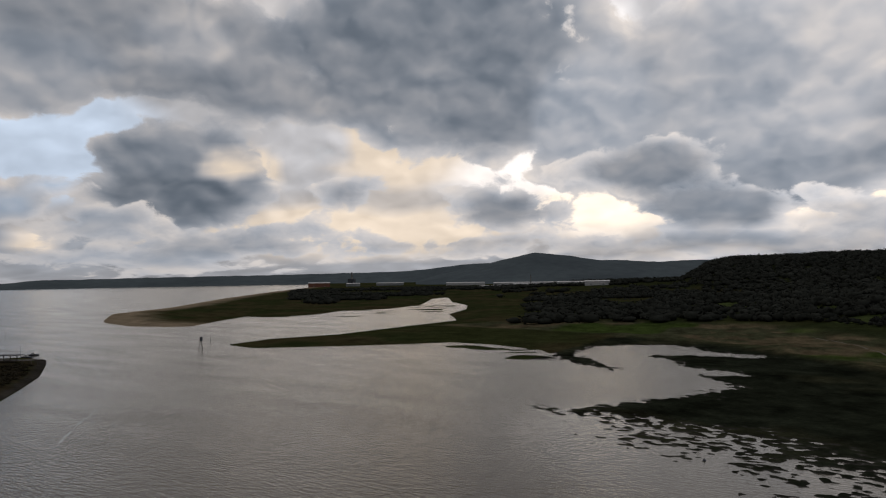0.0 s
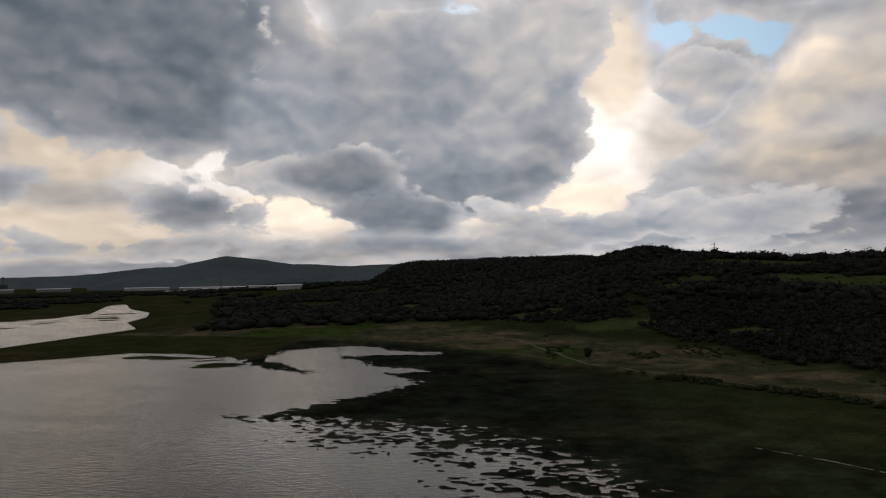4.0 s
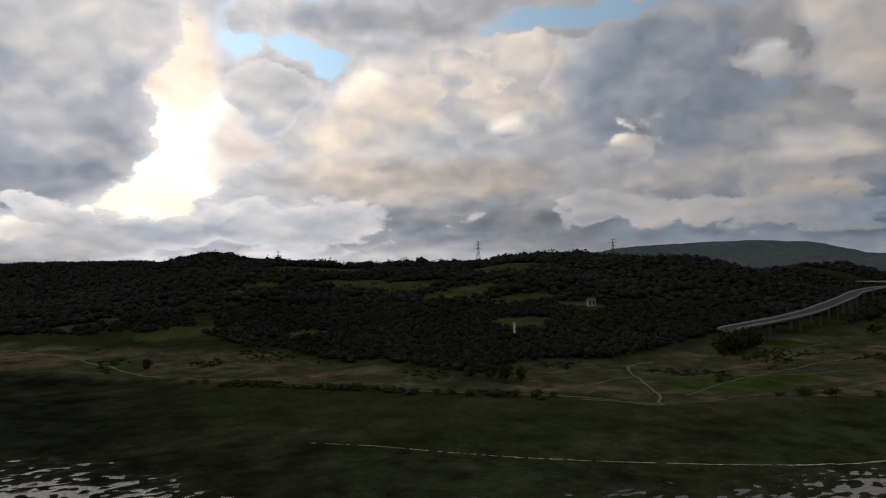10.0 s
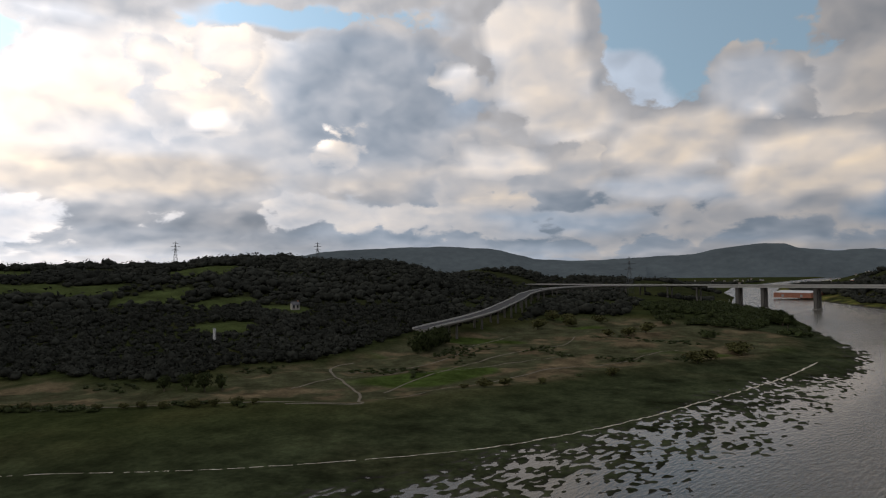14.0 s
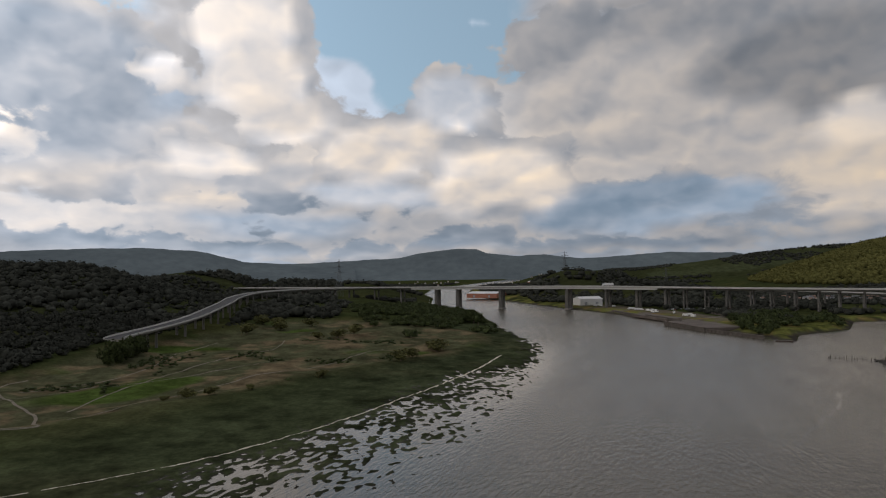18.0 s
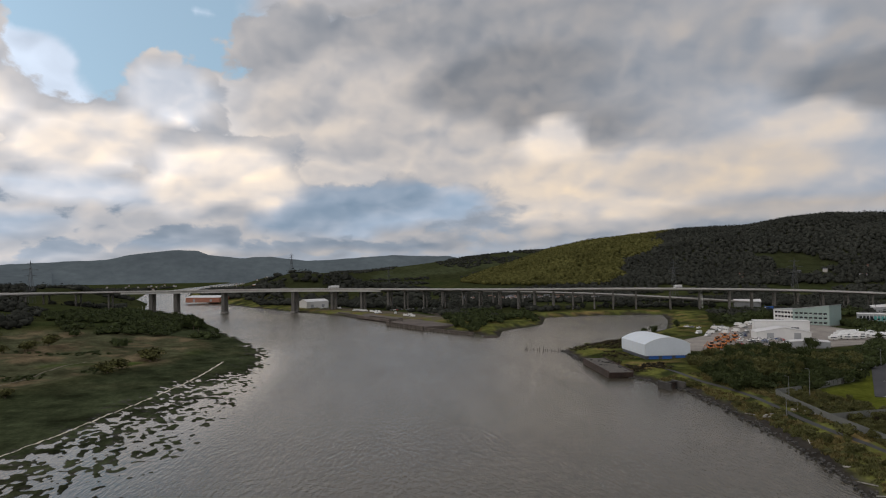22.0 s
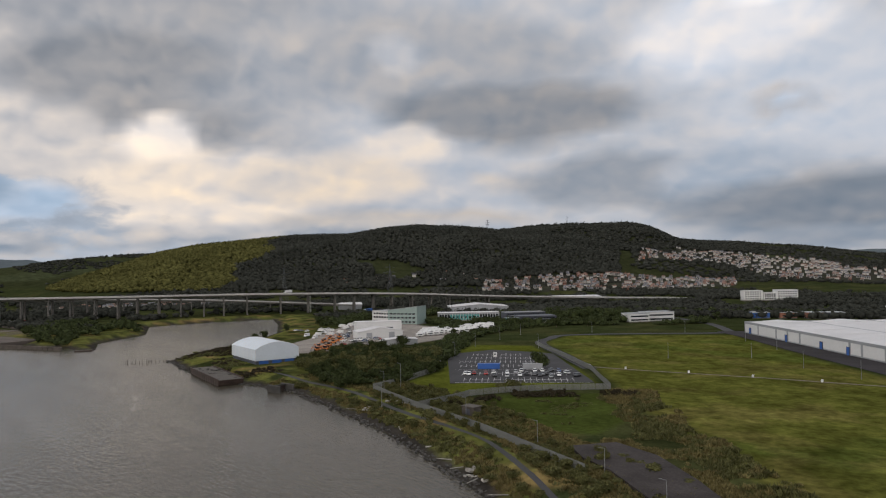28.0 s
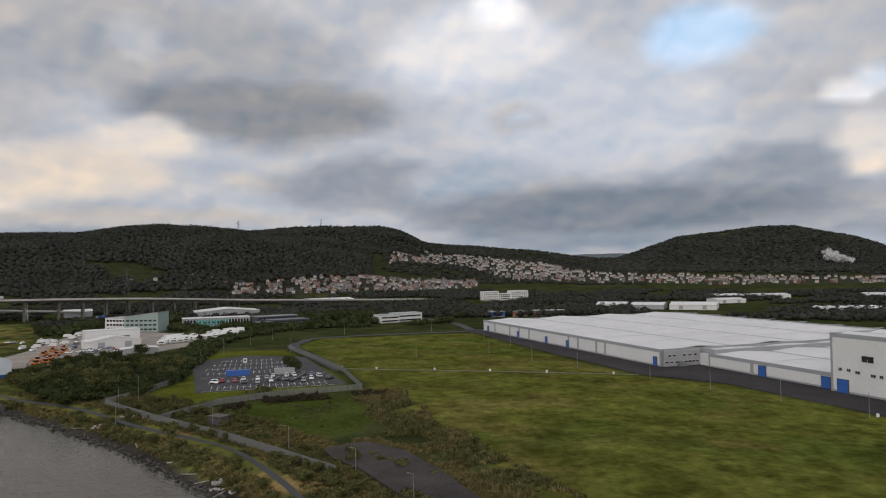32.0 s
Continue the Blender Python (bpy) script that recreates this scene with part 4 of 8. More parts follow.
def build_far_hills():
    for dist, depth, crest in FAR:
        azs = np.linspace(crest[0][0], crest[-1][0], 260)
        top = np.interp(-azs, [-a for a, _ in crest], [h for _, h in crest])
        s = np.linspace(-1, 0.5, 14)
        a, t = np.meshgrid(np.radians(azs), s, indexing="ij")
        r = dist + t * depth
        x, y = -np.sin(a) * r, np.cos(a) * r
        f = 1 - np.abs(t)
        f = f * f * (3 - 2 * f)
        z = top[:, None] * f * (1 + 0.12 * fbm(x, y, 260, 4) * (1 - f)) + 2.5 * fbm(x, y, 60, 3) * f
        idx = np.arange(x.size).reshape(x.shape)
        q = np.stack([idx[:-1, :-1], idx[1:, :-1], idx[1:, 1:], idx[:-1, 1:]], -1).reshape(-1, 4)
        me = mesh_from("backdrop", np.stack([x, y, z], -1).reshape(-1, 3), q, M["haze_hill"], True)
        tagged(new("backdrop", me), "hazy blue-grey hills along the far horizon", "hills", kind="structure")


build_ground()
build_water()
build_far_hills()


# ================= helpers for things =================
def part(name, bm, mat, parent, label=""):
    me = bpy.data.meshes.new(name)
    bm.to_mesh(me)
    bm.free()
    for mt in (mat if isinstance(mat, (list, tuple)) else [mat]):
        me.materials.append(mt)
    ob = new(name, me)
    ob.parent = parent
    return tagged(ob, label) if label else ob


def thing(name, x, y, z, turn=0.0, label="", category="", group="", kind=""):
    ob = new(name)
    ob.matrix_world = pose(x, y, z, 0, 0, turn)
    ob.empty_display_size = 0.5
    return tagged(ob, label, category, group, kind)


def box(bm, x0, x1, y0, y1, z0, z1, m=None, bevel=0.0):
    g = bmesh.ops.create_cube(bm, size=1.0)
    vs = g["verts"]
    for v in vs:
        v.co = Vector((x0 + (v.co.x + 0.5) * (x1 - x0), y0 + (v.co.y + 0.5) * (y1 - y0), z0 + (v.co.z + 0.5) * (z1 - z0)))
    if bevel:
        es = list({e for v in vs for e in v.link_edges})
        vs = list({v for f in bmesh.ops.bevel(bm, geom=es, offset=bevel, segments=1, affect="EDGES")["faces"] for v in f.verts} | {v for v in vs if v.is_valid})
    if m is not None:
        bmesh.ops.transform(bm, matrix=m, verts=vs)
    return vs


def boxes(*specs, bevel=0.0):
    bm = bmesh.new()
    for s in specs:
        box(bm, *s, bevel=bevel)
    return bm


def rod(bm, p, q, r0, r1=None, seg=6):
    p, q = Vector(p), Vector(q)
    r1 = r0 if r1 is None else r1
    g = bmesh.ops.create_cone(bm, cap_ends=True, segments=seg, radius1=r0, radius2=r1, depth=(q - p).length)
    turn = (q - p).to_track_quat("Z", "Y").to_matrix().to_4x4()
    bmesh.ops.transform(bm, matrix=Matrix.Translation((p + q) / 2) @ turn, verts=g["verts"])
    return g["verts"]


def rods(*specs, seg=6):
    bm = bmesh.new()
    for s in specs:
        rod(bm, *s, seg=seg)
    return bm


def curve_points(pts, step):
    """A smooth line through plan points, resampled."""
    pts = [Vector(p) for p in pts]
    out = []
    for i in range(len(pts) - 1):
        p0, p1, p2, p3 = pts[max(i - 1, 0)], pts[i], pts[i + 1], pts[min(i + 2, len(pts) - 1)]
        n = max(2, int((p2 - p1).length / step))
        for k in range(n):
            t = k / n
            out.append(0.5 * ((2 * p1) + (p2 - p0) * t + (2 * p0 - 5 * p1 + 4 * p2 - p3) * t * t + (3 * p1 - p0 - 3 * p2 + p3) * t ** 3))
    return out + [pts[-1]]


def sweep(bm, line, profile):
    """Sweeps a closed profile of (across, up) along a line of points."""
    rings = []
    for i, p in enumerate(line):
        d = (line[min(i + 1, len(line) - 1)] - line[max(i - 1, 0)])
        d.z = 0
        d.normalize()
        side = Vector((d.y, -d.x, 0))
        rings.append([bm.verts.new(p + side * a + Vector((0, 0, h))) for a, h in profile])
    n = len(profile)
    for a, b in zip(rings[:-1], rings[1:]):
        for k in range(n):
            bm.faces.new((a[k], b[k], b[(k + 1) % n], a[(k + 1) % n]))
    bm.faces.new(rings[0][::-1])
    bm.faces.new(rings[-1])
    bmesh.ops.recalc_face_normals(bm, faces=bm.faces)


def ribbon(name, pts, width, mat, label, category="path", lift=0.06, ragged=0.0, step=4.0, kind="structure", taper=0.0, gaps=0.0):
    """A path laid over the ground."""
    line = [Vector((p.x, p.y, 0)) for p in curve_points([(x, y, 0) for x, y in pts], step)]
    rnd = random.Random(len(line))
    rows = []
    for i, p in enumerate(line):
        d = (line[min(i + 1, len(line) - 1)] - line[max(i - 1, 0)]).normalized()
        side = Vector((d.y, -d.x, 0))
        wide = width * (1 - taper * (1 - i / len(line)))
        rows.append([p + side * wide * (s + (ragged * (rnd.random() - 0.5))) for s in (-0.5, 0, 0.5)])
    flat = np.array([(q.x, q.y) for row in rows for q in row])
    zs = np.maximum(surface_height(flat[:, 0], flat[:, 1]), 0.0).reshape(-1, 3) + lift
    bm = bmesh.new()
    made = [[bm.verts.new((q.x, q.y, z)) for q, z in zip(row, zr)] for row, zr in zip(rows, zs)]
    for i, (p, r) in enumerate(zip(made[:-1], made[1:])):
        if rnd.random() < gaps * (1 - 2.5 * i / len(line)):
            continue
        bm.faces.new((p[0], r[0], r[1], p[1])), bm.faces.new((p[1], r[1], r[2], p[2]))
    bmesh.ops.recalc_face_normals(bm, faces=bm.faces)
    if sum(f.normal.z for f in bm.faces) < 0:
        bmesh.ops.reverse_faces(bm, faces=bm.faces)
    ob = part(name, bm, mat, None)
    return tagged(ob, label, category, kind=kind)


# ================= viaduct =================
DECK = [(1010, 900, 29.5), (975, 717, 29.5), (940, 510, 29.2), (925, 362, 29), (924, 211, 29), (908, 95, 29), (866, -40, 27.5), (822, -159, 26.5), (772, -310, 25.8), (719, -450, 22.8), (672, -584, 16), (617, -738, 10), (590, -830, 7)]
RAMP = [(340, 306, 13.5), (355, 310, 14.4), (400, 318, 16.5), (452, 333, 19), (500, 352, 21.8), (560, 378, 24.8), (640, 420, 26.8), (760, 466, 28.2), (860, 458, 29.0), (915, 400, 29.0)]


REAR = [(904, -47, 26), (898, -109, 23.8), (871, -190, 21.5), (845, -271, 18.4), (810, -344, 14), (770, -420, 9)]
PIER_ROWS = [860, 820, 780, 740, 700, 660, 620, 580, 540, 500, 460, 420, 380, 340, 289, 259, 199, 109, 59, 22, -11, -31, -54, -76, -100, -119, -141, -162, -180, -201, -222, -245, -265, -289, -324, -353, -382, -403, -424, -445, -468, -490, -512, -536, -560]


def build_viaduct():
    top = thing("viaduct", 908, 95, 0, 0, "long grey concrete motorway viaduct on tall paired piers", "bridge")

    def local(line):
        return [p - Vector((908, 95, 0)) for p in line]

    for name, pts, half, rest in (("main_deck", DECK, 13, 38), ("slip_road_deck", RAMP, 6, 40), ("rear_slip_deck", REAR, 5, 26)):
        line = curve_points(pts, 12)
        loc = local(line)
        bm = bmesh.new()
        sweep(bm, loc, [(-half, 0), (half, 0), (half, -0.5), (half * 0.6, -0.7), (half * 0.5, -1.9), (-half * 0.5, -1.9), (-half * 0.6, -0.7), (-half, -0.5)])
        deck = part(name, bm, M["concrete"], top, "pale concrete deck with a box girder")
        bm = bmesh.new()
        sweep(bm, [p + Vector((0, 0, 0.03)) for p in loc], [(-half + 0.5, 0), (half - 0.5, 0), (half - 0.5, -0.02), (-half + 0.5, -0.02)])
        part("carriageway", bm, M["asphalt"], deck, "dark asphalt carriageway")
        for s in (-1, 1):
            bm = bmesh.new()
            sweep(bm, loc, [(s * half - 0.18, 0.0), (s * half + 0.12, 0.0), (s * half + 0.12, 1.0), (s * half - 0.12, 1.0)])
            part("parapet", bm, M["pale_concrete"], deck, "pale parapet")
        if name == "main_deck":
            bm = bmesh.new()
            sweep(bm, loc, [(-0.3, 0), (0.3, 0), (0.12, 0.85), (-0.12, 0.85)])
            part("central_barrier", bm, M["concrete"], deck)
        if name == "main_deck":
            spans = [p for p in loc if -11 < p.y + 95 < 330]
            for e in (-1, 1):
                bm = bmesh.new()
                sweep(bm, spans, [(e * half * 0.93 - 0.3, -0.5), (e * half * 0.93 + 0.3, -0.5), (e * half * 0.93 + 0.3, -2.7), (e * half * 0.93 - 0.3, -2.7)])
                part("edge_girder", bm, M["pale_concrete"], deck, "pale steel edge girder over the river")
        # piers, in pairs
        feet = []
        if name == "main_deck":
            for y in PIER_ROWS:
                for p, q in zip(line[:-1], line[1:]):
                    if min(p.y, q.y) <= y < max(p.y, q.y):
                        feet.append((p.lerp(q, (y - p.y) / (q.y - p.y)), (q - p).normalized()))
        else:
            run = 0.0
            for p, q, nxt in zip(line[:-2], line[1:-1], line[2:]):
                run += (q - p).length
                if run > rest:
                    run = 0.0
                    feet.append((q, (nxt - p).normalized()))
        for p, d in feet:
            g = max(height(p.x, p.y), -1.5)
            if p.z - g < 5:
                continue
            side = Vector((d.y, -d.x, 0)).normalized()
            big, mid = name == "main_deck" and 80 < p.y < 300, name == "main_deck" and -20 < p.y < 80
            turned = Matrix.Rotation(math.atan2(d.y, d.x), 4, "Z")
            for e in (-1, 1):
                c = Vector((p.x, p.y, 0)) + side * e * half * 0.5 - Vector((908, 95, 0))
                bm = bmesh.new()
                w, t = (2.4, 2.0) if big else ((1.7, 1.4) if mid else ((1.2, 0.85) if name == "main_deck" else (0.8, 0.6)))
                box(bm, -t, t, -w, w, g - 1, p.z - 2.6, Matrix.Translation((c.x, c.y, 0)) @ turned, bevel=0.25)
                part("pier", bm, M["pier"], top, "dark concrete pier")
            c = p - Vector((908, 95, 0))
            bm = bmesh.new()
            box(bm, -1.0, 1.0, -half * 0.5 - 2, half * 0.5 + 2, p.z - 2.6, p.z - 1.85, Matrix.Translation((c.x, c.y, 0)) @ turned, bevel=0.1)
            part("crosshead", bm, M["pier"], top)
            if big:
                bm = bmesh.new()
                box(bm, -3.2, 3.2, -half * 0.5 - 4, half * 0.5 + 4, g - 1, max(g, 0) + 1.6, Matrix.Translation((c.x, c.y, 0)) @ turned, bevel=0.3)
                part("pile_cap", bm, M["concrete"], top)
    return top


build_viaduct()


# ================= woods =================
def crown_template(seed, spikes=40):
    """A ragged crown: a lumpy core with leafy flakes standing off it. Returns vertices and triangles."""
    rnd = random.Random(seed)
    bm = bmesh.new()
    bmesh.ops.create_icosphere(bm, subdivisions=1, radius=1.0)
    for v in bm.verts:
        k = 0.82 + 0.45 * noise.noise(v.co * 1.7 + Vector((seed * 3.1, 0, 0)))
        v.co = Vector((v.co.x * k, v.co.y * k, v.co.z * k * 0.8 + 0.1))
    vs = [tuple(v.co) for v in bm.verts]
    fs = [tuple(v.index for v in f.verts) for f in bm.faces]
    bm.free()
    for _ in range(spikes):
        d = Vector((rnd.gauss(0, 1), rnd.gauss(0, 1), rnd.gauss(0.35, 0.8))).normalized()
        c = Vector((d.x, d.y, d.z * 0.8 + 0.1)) * rnd.uniform(0.82, 1.12)
        u = d.orthogonal().normalized()
        w = d.cross(u)
        s = rnd.uniform(0.16, 0.34)
        a = rnd.uniform(0, 6.28)
        n = len(vs)
        for k in range(3):
            b = a + k * 2.09
            q = c + (u * math.cos(b) + w * math.sin(b)) * s + d * rnd.uniform(-0.1, 0.18)
            vs.append(tuple(q))
        fs.append((n, n + 1, n + 2))
    return np.array(vs), np.array(fs)


CROWNS = [crown_template(k, 12) for k in range(8)]


def broadleaf_template(seed, clumps=5, flakes=13):
    """A spreading crown: a lumpy core under several domes of loose leaf sprays."""
    rnd = random.Random(seed)
    core_v, core_f = crown_template(seed, 0)
    vs, fs = [tuple(v * 0.78) for v in core_v], [tuple(f) for f in core_f]
    for c in range(clumps):
        a = rnd.uniform(0, 6.283)
        q = rnd.uniform(0.3, 0.62) if c else 0.0
        o, size = Vector((math.cos(a) * q, math.sin(a) * q, rnd.uniform(0.0, 0.45))), rnd.uniform(0.42, 0.62)
        for _ in range(flakes):
            d = Vector((rnd.gauss(0, 1), rnd.gauss(0, 1), rnd.gauss(0.5, 0.7))).normalized()
            p = o + Vector((d.x, d.y, d.z * 0.8)) * size * rnd.uniform(0.85, 1.1)
            u = d.orthogonal().normalized()
            w = d.cross(u)
            t, k, n = rnd.uniform(0, 6.283), rnd.uniform(0.12, 0.24), len(vs)
            for b in (t, t + 2.1, t + 4.2):
                vs.append(tuple(p + (u * math.cos(b) + w * math.sin(b)) * k + d * rnd.uniform(-0.12, 0.1)))
            fs.append((n, n + 1, n + 2))
    return np.array(vs), np.array(fs)


BROADLEAF = [broadleaf_template(k + 60) for k in range(8)]


def woodland(name, places, label, mat="wood_far", seed=1, shapes=None):
    """places: rows of x, y, z, radius, height. One joined mesh of many ragged crowns."""
    rnd = np.random.default_rng(seed)
    places = np.array(places, float)
    gardens = in_town(places[:, 0], places[:, 1])      # garden trees stay small
    places[gardens, 3:5] *= 0.5
    shapes = shapes or CROWNS
    kind = rnd.integers(0, len(shapes), len(places))
    turn = rnd.random(len(places)) * 6.283
    vs, fs, base = [], [], 0
    for k, (tv, tf) in enumerate(shapes):
        p = places[kind == k]
        a = turn[kind == k]
        if not len(p):
            continue
        c, s = np.cos(a)[:, None], np.sin(a)[:, None]
        x = (tv[None, :, 0] * c - tv[None, :, 1] * s) * p[:, 3:4] + p[:, 0:1]
        y = (tv[None, :, 0] * s + tv[None, :, 1] * c) * p[:, 3:4] + p[:, 1:2]
        z = tv[None, :, 2] * p[:, 4:5] * 0.62 + p[:, 2:3] + p[:, 4:5] * 0.42
        vs.append(np.stack([x, y, z], -1).reshape(-1, 3))
        off = base + np.arange(len(p))[:, None, None] * len(tv)
        fs.append((tf[None] + off).reshape(-1, 3))
        base += len(p) * len(tv)
    me = mesh_from(name, np.concatenate(vs), np.concatenate(fs), M[mat], True)
    return tagged(new(name, me), label, "trees", kind="stuff")


def scatter(az0, az1, r0, r1, spacing, keep, seed):
    """Jittered places in a sector of the plan."""
    rnd = np.random.default_rng(seed)
    xs, ys = np.meshgrid(np.arange(-r1, r1, spacing), np.arange(-r1, r1, spacing))
    xs = (xs + rnd.uniform(-0.5, 0.5, xs.shape) * spacing).ravel()
    ys = (ys + rnd.uniform(-0.5, 0.5, ys.shape) * spacing).ravel()
    r = np.hypot(xs, ys)
    a = np.degrees(np.arctan2(-xs, ys))
    ok = (r > r0) & (r < r1) & (a < az0) & (a > az1)
    xs, ys = xs[ok], ys[ok]
    ok = keep(xs, ys)
    return xs[ok], ys[ok], rnd


def plant_woods():
    def north_keep(x, y):
        golf = signed(x, y, GOLF)
        north = signed(x, y, NORTH)
        ramp, _ = line_distance(x, y, [(p[0], p[1]) for p in RAMP])
        deck, _ = line_distance(x, y, [(p[0], p[1]) for p in DECK])
        return (golf < -5) & (north > 150) & ~in_clearing(x, y) & ~((x > 75) & (x < 152) & (y < 305)) & (ramp > 12) & (deck > 18) & (fbm(x, y, 90, 3) > -0.85) & (x > -260)

    for name, r0, r1, sp, big in (("near_wood", 260, 620, 5.6, 0.85), ("slope_wood", 620, 1250, 8.5, 1.15)):
        x, y, rnd = scatter(34, -76, r0, r1, sp, north_keep, 3 + int(r0))
        z = surface_height(x, y)
        n = len(x)
        rad = rnd.uniform(2.4, 5.6, n) * big * (1 + 0.35 * fbm(x, y, 38 * big, 2))
        woodland(name, np.c_[x, y, z - 0.5, rad, rad * rnd.uniform(0.9, 1.7, n)], "dense dark broadleaf woodland canopy", shapes=BROADLEAF if r0 < 500 else None)

    def ridge_keep(x, y):
        up = hills(x, y)
        return (up > 28) & (fbm(x, y, 160, 3) > -0.5)

    x, y, rnd = scatter(16, -12, 1250, 2150, 14, ridge_keep, 11)
    woodland("ridge_wood", np.c_[x, y, surface_height(x, y) - 1, rnd.uniform(6, 10, len(x)), rnd.uniform(8, 13, len(x))], "dark wooded ridge far off")

    def hill_keep(x, y):
        up = hills(x, y)
        return (up > 16) & (up < 196) & (np.hypot((x - 1200) / 75, (y + 739) / 34) > 1 + 0.7 * fbm(x, y, 40, 3)) & (~in_town(x, y) | (fbm(x, y, 40, 2) > -0.2))

    x, y, rnd = scatter(-94, -140, 1050, 1980, 9.0, hill_keep, 12)
    trees = np.c_[x, y, surface_height(x, y) - 1, rnd.uniform(4.4, 7.2, len(x)), rnd.uniform(8, 11, len(x))]
    # trees inside the patch of sun on the shoulder take the lit colour
    sunlit = np.degrees(np.arctan2(-x, y)) > -107.5 - 0.045 * (trees[:, 2] - 30) + 3.2 * fbm(x, y, 220, 4)
    woodland("hillside_wood", trees[~sunlit], "steep hillside covered with dense broadleaf woodland")
    woodland("ash_wood", trees[sunlit], "broadleaf wood on the shoulder of the hill, sunlight painted into its yellow-green", "wood_sunlit")
    x, y, rnd = scatter(-126, -150, 1700, 2680, 14, hill_keep, 13)
    woodland("upper_wood", np.c_[x, y, surface_height(x, y) - 1, rnd.uniform(6, 10.5, len(x)), rnd.uniform(8, 13, len(x))], "dark woodland high on the hillside")

    def plain_keep(x, y):
        south = signed(x, y, SOUTH)
        deck, _ = line_distance(x, y, [(p[0], p[1]) for p in DECK])
        works = signed(x, y, [(230, -125), (395, -120), (470, -170), (600, -300), (620, -420), (480, -520), (340, -560), (250, -640), (-120, -640), (-160, -150), (60, -100)])
        return (south > np.where((x > 480) & (x < 800) & (y < -60) & (y > -330), 45, 12)) & (works < 0) & (deck > 18) & (fbm(x, y, 70, 3) > -0.22) & (hills(x, y) < 40) & (signed(x, y, WHARF) < -6) & (~in_town(x, y) | (fbm(x, y, 40, 2) > -0.2))

    x, y, rnd = scatter(-80, -182, 520, 1300, 9.0, plain_keep, 14)
    woodland("plain_trees", np.c_[x, y, surface_height(x, y) - 0.5, rnd.uniform(3.2, 6, len(x)), rnd.uniform(4.5, 8.5, len(x))], "belts of trees and hedges on the valley floor")

    x, y, rnd = scatter(-158.5, -184, 2000, 3350, 20, lambda x, y: (hills(x, y) > 20) & (fbm(x, y, 300, 3) > -0.8), 17)
    woodland("spur_wood", np.c_[x, y, surface_height(x, y) - 2, rnd.uniform(9, 15, len(x)), rnd.uniform(9, 13, len(x))], "dark woods over a far rounded hill")
    x, y, rnd = scatter(-141, -178, 1500, 3000, 16, lambda x, y: ~in_town(x, y) & (hills(x, y) > 8) & (fbm(x, y, 150, 3) > -0.3) & (np.hypot(x, y) < 2950), 18)
    woodland("hedged_slope", np.c_[x, y, surface_height(x, y) - 2, rnd.uniform(5, 9, len(x)), rnd.uniform(7, 10, len(x))], "woods and hedges on the slope above the town")

    x, y, rnd = scatter(-86, -106, 2250, 3350, 20, lambda x, y: (hills(x, y) > 12) & ((fbm(x, y, 170, 3) > 0.05) | (np.abs(fbm(x + 900, y, 240, 1)) < 0.05)), 19)
    woodland("pasture_hedges", np.c_[x, y, surface_height(x, y) - 2, rnd.uniform(6, 11, len(x)), rnd.uniform(7, 10, len(x))], "hedges and small woods between upland pastures")

    def shore_keep(x, y):
        return (signed(x, y, NORTH) > 90) & (fbm(x, y, 120, 3) > 0.0) & (hills(x, y) < 30)

    x, y, rnd = scatter(45, 0, 640, 2400, 18, shore_keep, 15)
    woodland("coast_wood", np.c_[x, y, surface_height(x, y) - 1, rnd.uniform(7, 12, len(x)), rnd.uniform(7, 11, len(x))], "low dark woods along the coastal plain")
    x, y, rnd = scatter(-60, -94, 1000, 2600, 17, lambda x, y: (np.maximum(signed(x, y, NORTH), signed(x, y, SOUTH)) > 25) & (fbm(x, y, 120, 3) > -0.1), 16)
    woodland("valley_wood", np.c_[x, y, surface_height(x, y) - 1, rnd.uniform(5.5, 10, len(x)), rnd.uniform(7, 11, len(x))], "woods on the valley floor beyond the bridge")


plant_woods()


# ================= vegetation near the banks =================
def leafy_template(seed, clumps=9, flakes=36, squash=0.8):
    """A bush or tree crown of overlapping clumps, each a shell of small bent leaf sprays. Returns vertices and triangles."""
    rnd = random.Random(seed)
    vs, fs = [], []
    for c in range(clumps):
        a = rnd.uniform(0, 6.283)
        rr = rnd.uniform(0.15, 0.62) if c else 0
        o = Vector((math.cos(a) * rr, math.sin(a) * rr, rnd.uniform(-0.25, 0.5)))
        s = rnd.uniform(0.34, 0.56)
        for _ in range(flakes):
            d = Vector((rnd.gauss(0, 1), rnd.gauss(0, 1), rnd.gauss(0.25, 0.9))).normalized()
            p = o + Vector((d.x, d.y, d.z * squash)) * s * rnd.uniform(0.7, 1.08)
            u = (d.orthogonal().normalized() + Vector((rnd.gauss(0, 0.5), rnd.gauss(0, 0.5), rnd.gauss(0, 0.5)))).normalized()
            w = d.cross(u).normalized()
            k = rnd.uniform(0.07, 0.15)
            n = len(vs)
            vs += [tuple(p - u * k), tuple(p + w * k * 0.8 + d * k * 0.5), tuple(p + u * k * 1.2), tuple(p - w * k * 0.8 + d * k * 0.3)]
            fs += [(n, n + 1, n + 2), (n, n + 2, n + 3)]
    return np.array(vs), np.array(fs)


LEAFY = [leafy_template(k + 20, clumps=8 + k % 3 * 3) for k in range(5)]


